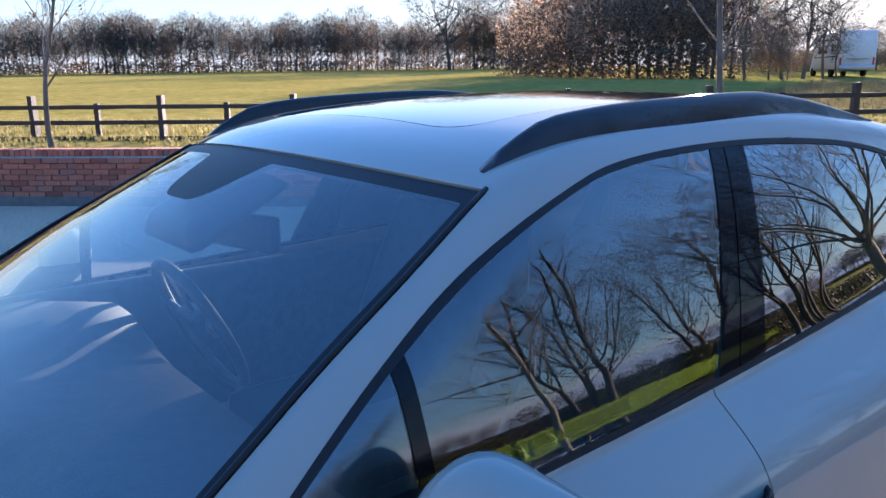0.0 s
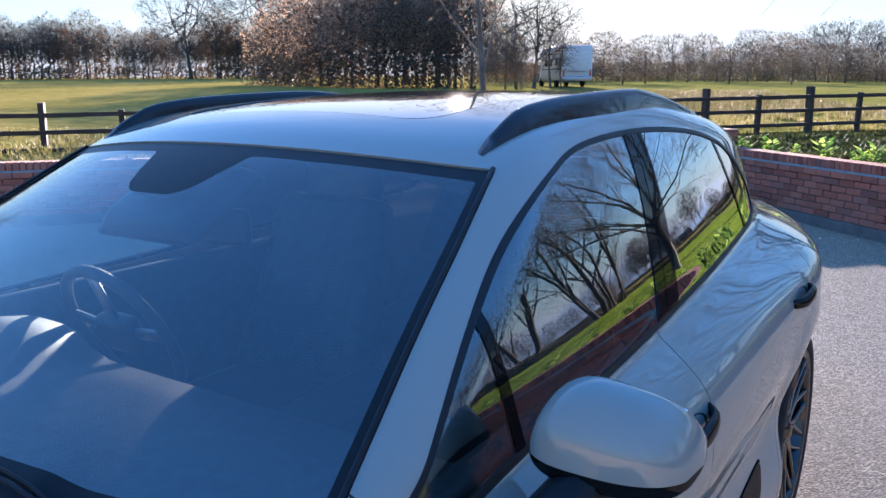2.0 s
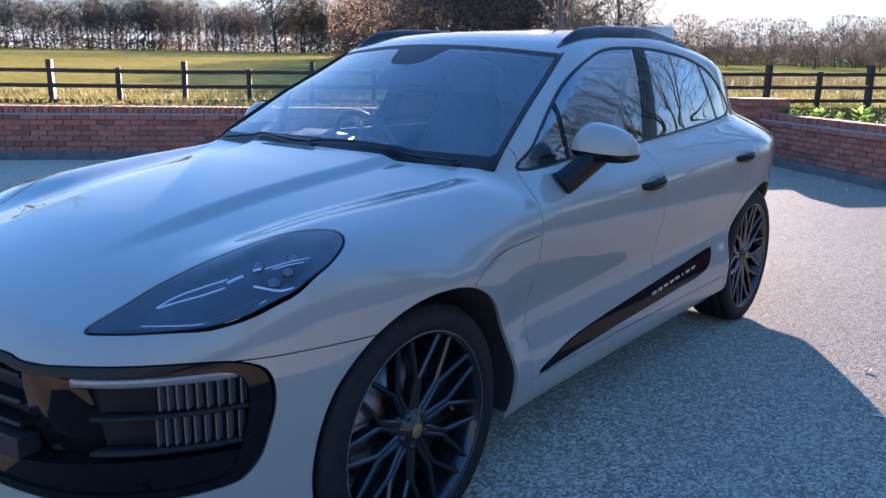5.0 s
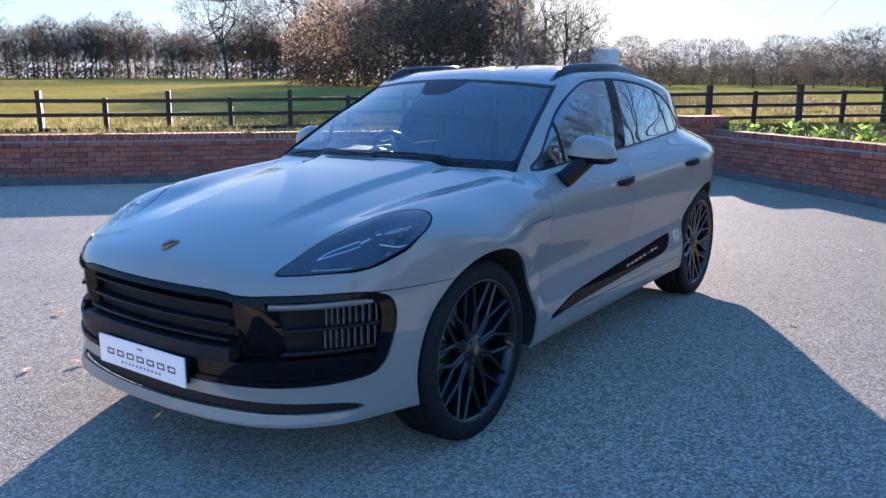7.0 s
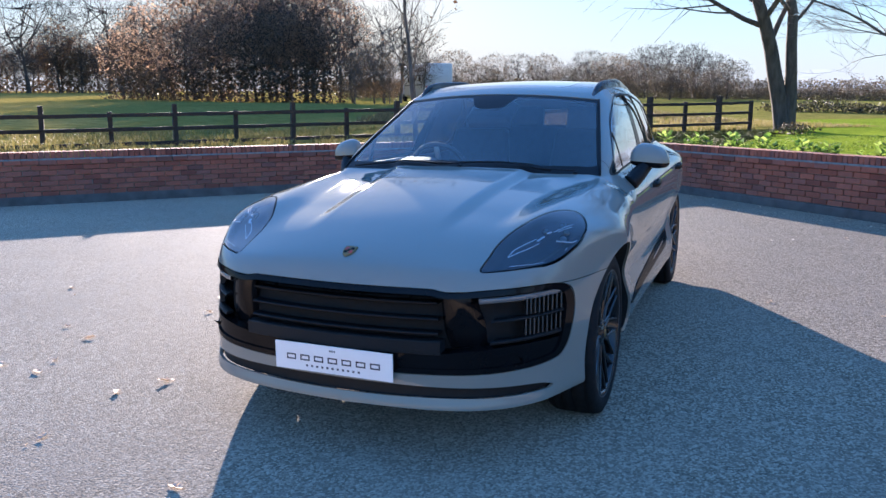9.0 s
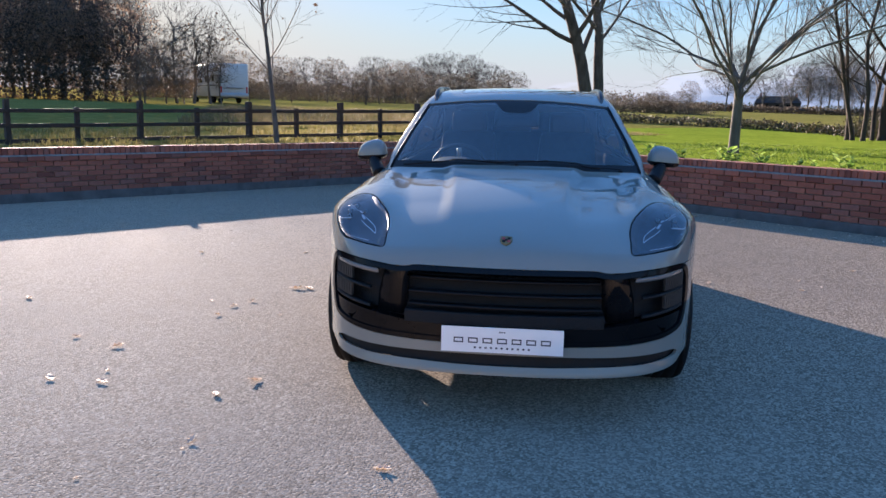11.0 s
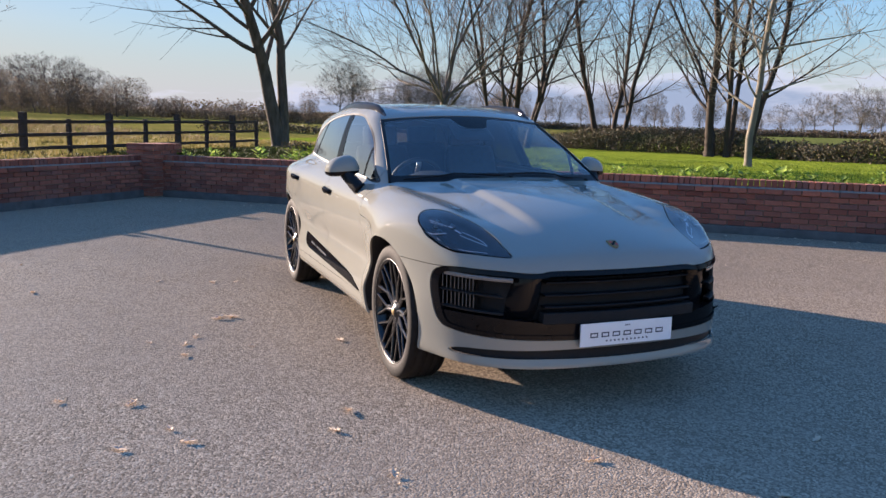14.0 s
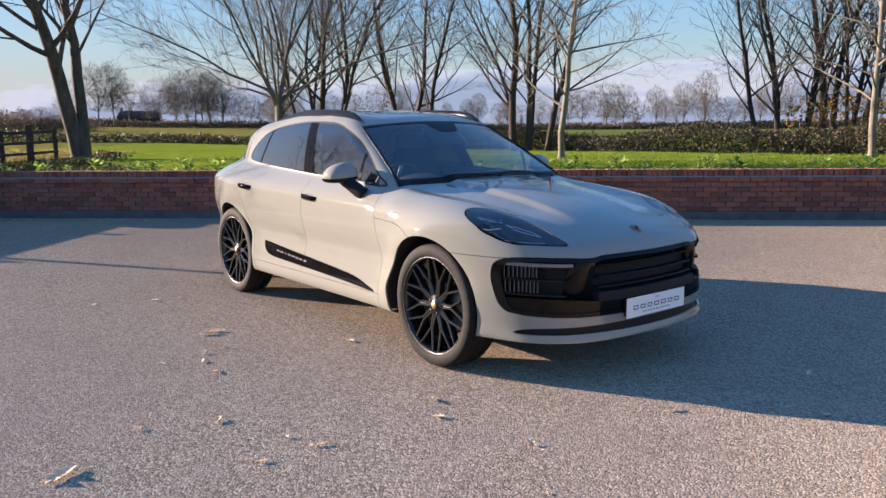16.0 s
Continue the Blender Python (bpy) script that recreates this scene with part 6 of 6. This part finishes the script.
def laurel(seed):
    """A young laurel: upright shoots set with broad leaves."""
    r = random.Random(seed)
    vs, fs, segs = [], [], []
    for s in range(r.randint(3, 5)):
        a = r.random() * 6.28
        d = Vector((math.cos(a) * 0.38, math.sin(a) * 0.38, 1)).normalized()
        L = r.uniform(0.09, 0.22)
        segs.append((Vector((0, 0, 0)), d * L, 0.005, 0.003))
        for i in range(7):
            p = d * L * (0.3 + 0.7 * i / 6)
            b = i * 2.4 + r.random()
            o = Vector((math.cos(b), math.sin(b), 0.75)).normalized()
            w = o.cross(Vector((0, 0, 1))).normalized()
            ln, wd = r.uniform(0.075, 0.12), r.uniform(0.022, 0.034)
            k = len(vs)
            vs += [p, p + o * ln * 0.45 + w * wd, p + o * ln + Vector((0, 0, -0.012)), p + o * ln * 0.45 - w * wd, p + o * ln * 0.5 + Vector((0, 0, -0.010))]
            fs += [(k, k + 1, k + 4), (k + 1, k + 2, k + 4), (k + 2, k + 3, k + 4), (k + 3, k, k + 4)]
    return (vs, fs), tubes(segs, lambda q: 4)


LAURELS = []
for i in range(5):
    (v, f), (sv, sf) = laurel(400 + i)
    p = empty("laurel_plant", "small glossy green laurel plant in the bed", "plant", "laurels along the wall")
    raw("leaf_mass", v, f, LEAF_LAUREL, p, smooth=False)
    raw("stem", sv, sf, BARK, p)
    LAURELS.append(p)
r_ = random.Random(9)
spots = [0.30, 0.52, 1.04, 1.26, 1.44, 2.10, 2.55, 2.79, 3.08, 3.34, 3.59, 3.92, 4.15, 4.43, 4.60, 4.91, 5.05, 5.20, 5.41, 5.79, 6.07] + [6.28, 6.65, 7.19, 7.39, 7.80, 7.95, 8.45,
         8.97, 9.26, 9.45, 9.61, 9.89, 10.11, 10.50, 10.67, 10.91, 11.06, 11.43, 11.74, 11.95, 12.15, 12.37, 12.57]
while spots[-1] < 17.5:
    spots.append(spots[-1] + r_.choice((0.2, 0.28, 0.5, 0.6)))
for i, t in enumerate(spots):
    q = CORNER + DIR_R * t + OUT_R * (0.46 + r_.uniform(-0.05, 0.08))
    m = Matrix.Translation((q[0], q[1], float(land(*q)) - 0.01)) @ Matrix.Rotation(r_.random() * 6.28, 4, "Z") @ Matrix.Scale(r_.uniform(0.85, 1.25), 4)
    src = LAURELS[i % 5]
    if i < 5 and src.matrix_basis.translation.length < 0.1:
        src.matrix_basis = m
    else:
        copy_thing(src, m)


# leaves lying on the drive
def fallen(seed, size):
    r = random.Random(seed)
    out = [(0.62, 0.0), (0.40, 0.13), (0.30, 0.34), (0.12, 0.20), (-0.08, 0.36), (-0.20, 0.18), (-0.42, 0.14), (-0.50, 0.0), (-0.38, -0.16), (-0.18, -0.20), (-0.05, -0.38), (0.12, -0.20), (0.32, -0.32), (0.42, -0.12)]
    curl, roll = r.uniform(0.5, 1.1), r.uniform(-0.3, 0.5)
    rows = []
    for k in (1.0, 0.55):
        for x, y in out:
            x, y = x * k * r.uniform(0.92, 1.08), y * k
            rows.append((x * size, y * size * 0.8, size * (0.03 + curl * y * y * 1.1 + max(0.0, roll * x) * 0.8 + 0.05 * r.random())))
    n = len(out)
    vs = rows + [(0, 0, size * 0.03)]
    fs = [(i, (i + 1) % n, n + (i + 1) % n, n + i) for i in range(n)] + [(n + i, n + (i + 1) % n, 2 * n) for i in range(n)]
    k = len(vs)
    vs += [(v[0], v[1], v[2] - 0.0012) for v in vs[:k]]
    fs += [tuple(reversed([i + k for i in f])) for f in list(fs)]
    return vs, fs


LEAF_SPOTS = [(-1.26, -0.45, 0.075), (-1.66, 1.59, 0.11), (-1.56, 1.60, 0.09), (-2.98, -0.20, 0.16)]
r_ = random.Random(15)
for x, y in ((-0.99, 0.79), (-1.54, 0.82), (-1.93, 0.98), (-2.13, 1.09), (-1.58, 2.9), (-1.39, 2.85), (-2.24, -0.02), (-1.38, -0.67), (-2.01, -0.59), (-2.29, -0.58), (4.34, 0.88), (0.65, -1.49), (0.08, -1.87),
             (-1.85, 1.14), (-1.94, 0.74), (-2.08, -0.41), (-0.43, -1.34), (-2.96, 2.86), (-2.01, 3.07), (-2.57, 0.12), (-3.42, 0.94), (-1.27, -1.2)):
    LEAF_SPOTS.append((x, y, r_.uniform(0.045, 0.075)))
for i in range(26):
    x, y = r_.uniform(-5.5, 0.2), r_.uniform(-4.0, 5.5)
    if -1.2 < x and y > -1.2:
        continue
    LEAF_SPOTS.append((x, y, r_.uniform(0.02, 0.045)))
for i in range(14):
    LEAF_SPOTS.append((r_.uniform(1.3, 4.5), r_.uniform(0.5, 6.0), r_.uniform(0.025, 0.06)))
for i in range(60):
    q = CORNER - OUT_R * r_.uniform(0.1, 0.9) ** 1.5 + DIR_R * r_.uniform(0.5, 12.0) - OUT_L * 0.2
    LEAF_SPOTS.append((float(q[0]), float(q[1]), r_.uniform(0.025, 0.06)))
for i, (x, y, s) in enumerate(LEAF_SPOTS):
    ob = raw("fallen_leaf", *fallen(500 + i, s), LEAF_FALLEN, smooth=False)
    ob.matrix_basis = pose(x, y, 0.003, 0, 0, r_.uniform(0, 360))
    tagged(ob, "curled brown fallen leaf on the asphalt", "leaf", "leaves on the drive")


# rough grass standing along the fence and walls
def tussocks(name, line, width, count, tall, mat, label, seed, where=None):
    r = random.Random(seed)
    vs, fs = [], []
    (x0, y0), (x1, y1) = line
    for _ in range(count):
        t = r.random()
        L = math.hypot(x1 - x0, y1 - y0)
        w = width * r.random()
        x, y = x0 + (x1 - x0) * t - (y1 - y0) / L * w, y0 + (y1 - y0) * t + (x1 - x0) / L * w
        if where and not where(*behind((x, y))):
            continue
        if noise.noise(Vector((x * 0.9, y * 0.9, seed))) < -0.15:
            continue
        b = on_land(x, y)
        for _ in range(5):
            a = r.random() * 6.28
            h = tall * r.uniform(0.4, 1.2)
            d = Vector((math.cos(a), math.sin(a), 0))
            o = Vector((-d.y, d.x, 0)) * 0.006
            k = len(vs)
            m_ = b + d * h * 0.18 + Vector((0, 0, h * 0.6))
            vs += [b - o, b + o, m_ + o * 0.7, m_ - o * 0.7, b + d * h * 0.5 + Vector((0, 0, h))]
            fs += [(k, k + 1, k + 2, k + 3), (k + 3, k + 2, k + 4)]
    ob = raw(name, vs, fs, mat, smooth=False)
    tagged(ob, label, "grass", kind="stuff")


q0, q1 = CORNER + OUT_L * 0.3, CORNER + OUT_L * 0.3 + DIR_L * 17
tussocks("rough_grass", ((q1[0], q1[1]), (q0[0], q0[1])), 7.0, 9000, 0.13, GRASS_BLADE, "tufts of dry yellow-green grass behind the field wall", 3)

tussocks("rough_grass", ((-10.0, 17.5), (1.0, 21.5)), 24.0, 9000, 0.24, GRASS_DRY, "tall dry tufts over the paddock beyond the fence", 13)
g0, g1 = CORNER + OUT_R * 0.75 + DIR_R * 0.3, CORNER + OUT_R * 0.75 + DIR_R * 19
tussocks("lawn_grass", ((g1[0], g1[1]), (g0[0], g0[1])), -9.0, 15000, 0.045, GRASS_LAWN, "short mown grass blades of the lawn", 17, lambda s, t: not dark_wedge(s, t))
h0, h1 = CORNER + OUT_L * 2.4 + OUT_R * 0.55, CORNER + OUT_L * 2.4 + OUT_R * 8.5
tussocks("weeds", ((h1[0], h1[1]), (h0[0], h0[1])), 6.0, 5000, 0.09, LEAF_WEDGE, "low dark blades between the fence and the wall", 19, dark_wedge)
h0, h1 = CORNER + OUT_L * 2.95, CORNER + OUT_L * 2.95 + OUT_R * 12.0
tussocks("rough_grass", ((h0[0], h0[1]), (h1[0], h1[1])), 6.0, 8000, 0.11, GRASS_BLADE, "tufts of olive grass behind the fence", 23)

# ---- motorhome in the paddock ----
def make_motorhome(at, heading):
    v = empty("motorhome", "white coach-built motorhome parked on the grass", "motorhome", at=at)
    v.rotation_euler[2] = heading
    L, W, H = 6.6, 2.25, 2.85
    bm = boxed((W, L - 1.3, H - 0.45), Matrix.Translation((0, 0.35, 0.45 + (H - 0.45) / 2)), 0.09)
    part("body", bm, WHITE_PANEL, v)
    cab = boxed((1.95, 1.9, 1.35), Matrix.Translation((0, -L / 2 + 0.6, 1.05)), 0.15, 0.82)
    part("cab", cab, WHITE_PANEL, v)
    part("cab_window", boxed((1.62, 0.9, 0.5), Matrix.Translation((0, -L / 2 + 0.35, 1.48)), 0.08), DARK_GLASS, v)
    part("luton", boxed((2.1, 1.3, 0.75), Matrix.Translation((0, -L / 2 + 1.0, 2.35)), 0.2), WHITE_PANEL, v)
    part("rear_panel", boxed((1.7, 0.03, 1.35), Matrix.Translation((0, L / 2 - 0.28, 1.75)), 0.01), WHITE_PANEL, v, "pale moulded rear panel")
    part("bumper", boxed((2.2, 0.25, 0.35), Matrix.Translation((0, L / 2 - 0.30, 0.55)), 0.05), SILVER, v)
    for sg in (1, -1):
        for y, w, z in ((-0.9, 0.62, 1.75), (0.35, 0.55, 1.75), (1.75, 0.45, 1.8)):
            part("window", boxed((0.03, w, 0.5), Matrix.Translation((sg * (W / 2 + 0.005), y, z)), 0.012), GLOSS_BLACK, v)
        part("stripe", boxed((0.012, 4.4, 0.07), Matrix.Translation((sg * (W / 2 + 0.003), 0.3, 1.28))), SATIN_BLACK, v)
        part("stripe", boxed((0.012, 0.9, 0.07), Matrix.Translation((sg * (W / 2 + 0.003), -1.7, 1.46)) @ Matrix.Rotation(radians(28), 4, "X")), SATIN_BLACK, v)
        for y in (-L / 2 + 0.75, 1.35):
            vs, fs = lathe([(-0.1, 0.12), (-0.1, 0.33), (0.1, 0.33), (0.1, 0.2), (0.08, 0.0)], 24)
            raw("wheel", [(x * sg + sg * 0.98, a + y, b + 0.33) for x, a, b in vs], fs, TYRE, v)
        part("tail_lamp", boxed((0.12, 0.04, 0.45), Matrix.Translation((sg * 0.98, L / 2 - 0.29, 0.95)), 0.01), RED, v)
    part("cycle_rack", boxed((1.25, 0.12, 0.04), Matrix.Translation((0, L / 2 - 0.17, 1.1))), SILVER, v)
    return v


make_motorhome(on_land(-23.6, 54.6), radians(222))


# ---- farmhouse far beyond the lawn ----
def make_house(at, heading):
    h = empty("farmhouse", "distant dark-roofed brick farmhouse among trees", "house", at=at)
    h.rotation_euler[2] = heading
    # walls in dark bark instead of brick: their shade is in the colour
    part("wall", boxed((15, 6, 2.6), Matrix.Translation((0, 0, 1.3))), BARK_DARK, h, smooth=False)
    vs = [(-7.8, -3.4, 2.6), (7.8, -3.4, 2.6), (7.8, 3.4, 2.6), (-7.8, 3.4, 2.6), (-6.2, 0, 5.0), (6.2, 0, 5.0)]
    raw("roof", vs, [(0, 1, 5, 4), (2, 3, 4, 5), (0, 4, 3), (1, 2, 5), (3, 2, 1, 0)], FENCE_WOOD, h, "dark tiled roof", smooth=False)
    for x in (-5.6, 5.9):
        part("chimney", boxed((0.8, 0.8, 1.8), Matrix.Translation((x, 0, 5.1))), BRICK, h, smooth=False)
    for x in (-3.5, 0, 3.5):
        part("window", boxed((1.1, 0.1, 1.1), Matrix.Translation((x, -3.02, 1.5))), GLOSS_BLACK, h, smooth=False)


hx, hy = ring(-16.9, 300)
make_house(on_land(hx, hy), radians(-16))

# ---- bricks, last: the nearest as parts, the rest joined ----
def lay_bricks(wall, base, along, out, ang, length, near, seed):
    """Stretcher courses and a brick-on-edge coping; near=(from, to) along the wall holds the single bricks."""
    r = random.Random(seed)
    L, H, D = 0.215, 0.065, 0.1025
    meshes = [brick_mesh("brick", (L, 0.10, H), BRICK, seed + i) for i in range(4)]
    caps = [brick_mesh("coping_brick", (H, 0.235, D), BRICK, seed + 50 + i) for i in range(3)]
    rest_v, rest_f = [], []
    turn = Matrix.Rotation(ang, 4, "Z")
    single = 0

    def place(meshset, u, v, z, depth, name, size):
        nonlocal single
        j = Vector((r.gauss(0, 0.0015), r.gauss(0, 0.0015), r.gauss(0, 0.001)))
        m = Matrix.Translation(base + along * u + out * v + Vector((0, 0, z)) + j) @ turn @ Matrix.Rotation(r.gauss(0, 0.006), 4, "Z")
        if near[0] < u < near[1] and single < 300:
            ob = new(name, r.choice(meshset))
            ob.parent = wall
            ob.matrix_basis = m
            single += 1
        else:
            k = len(rest_v)
            me = r.choice(meshset)
            rest_v.extend(m @ q.co for q in me.vertices)
            rest_f.extend(tuple(i + k for i in p.vertices) for p in me.polygons)

    courses = 7
    for c in range(courses):
        z = 0.14 + c * 0.075 + H / 2 - 0.02
        off = (c % 2) * 0.1125
        proud = -0.020 if c == courses - 1 else 0.0
        u = off
        while u < length:
            place(meshes, u, 0.035 + proud, z, 0.10, "brick", None)
            u += 0.225
    u = 0.0
    zc = WALL_TOP - D / 2
    while u < length:
        place(caps, u, 0.122, zc, 0.235, "coping_brick", None)
        u += 0.075
    me = bpy.data.meshes.new("brick_rest")
    me.from_pydata([tuple(v) for v in rest_v], [], rest_f)
    me.materials.append(BRICK_REST)
    ob = new("brick_rest", me)
    ob.parent = wall
    tagged(ob, kind="stuff")


lay_bricks(*WALLS[0], 32.0, (2.6, 6.6), 61)
lay_bricks(*WALLS[1], 32.0, (8.6, 12.6), 71)


def pier_bricks():
    pier, c, ang = PIER
    r = random.Random(5)
    meshes = [brick_mesh("brick", (0.215, 0.10, 0.065), BRICK, 700 + i) for i in range(3)]
    for k in range(12):
        z = 0.02 + k * 0.075 + 0.0325
        grow_ = 0.02 if k == 11 else 0.0
        for face in range(4):
            a = ang + face * math.pi / 2
            half, dist = ((0.35, 0.28) if face % 2 == 0 else (0.28, 0.35))
            n = 3
            for i in range(n):
                u = -half + (i + 0.5) * 2 * half / n + (0.03 if k % 2 else -0.03)
                d = Vector((math.cos(a), math.sin(a), 0))
                o = Vector((math.sin(a), -math.cos(a), 0))
                ob = new("brick", r.choice(meshes))
                ob.parent = pier
                ob.matrix_basis = Matrix.Translation(c + d * u + o * (dist - 0.035 + grow_) + Vector((0, 0, z))) @ Matrix.Rotation(a, 4, "Z")
    tops = [brick_mesh("coping_brick", (0.068, 0.62, 0.060), BRICK, 760 + i) for i in range(3)]
    d = Vector((math.cos(ang), math.sin(ang), 0))
    for i in range(10):
        ob = new("coping_brick", r.choice(tops))
        ob.parent = pier
        ob.matrix_basis = Matrix.Translation(c + d * (-0.342 + 0.076 * i) + Vector((0, 0, 0.928))) @ Matrix.Rotation(ang, 4, "Z")


pier_bricks()
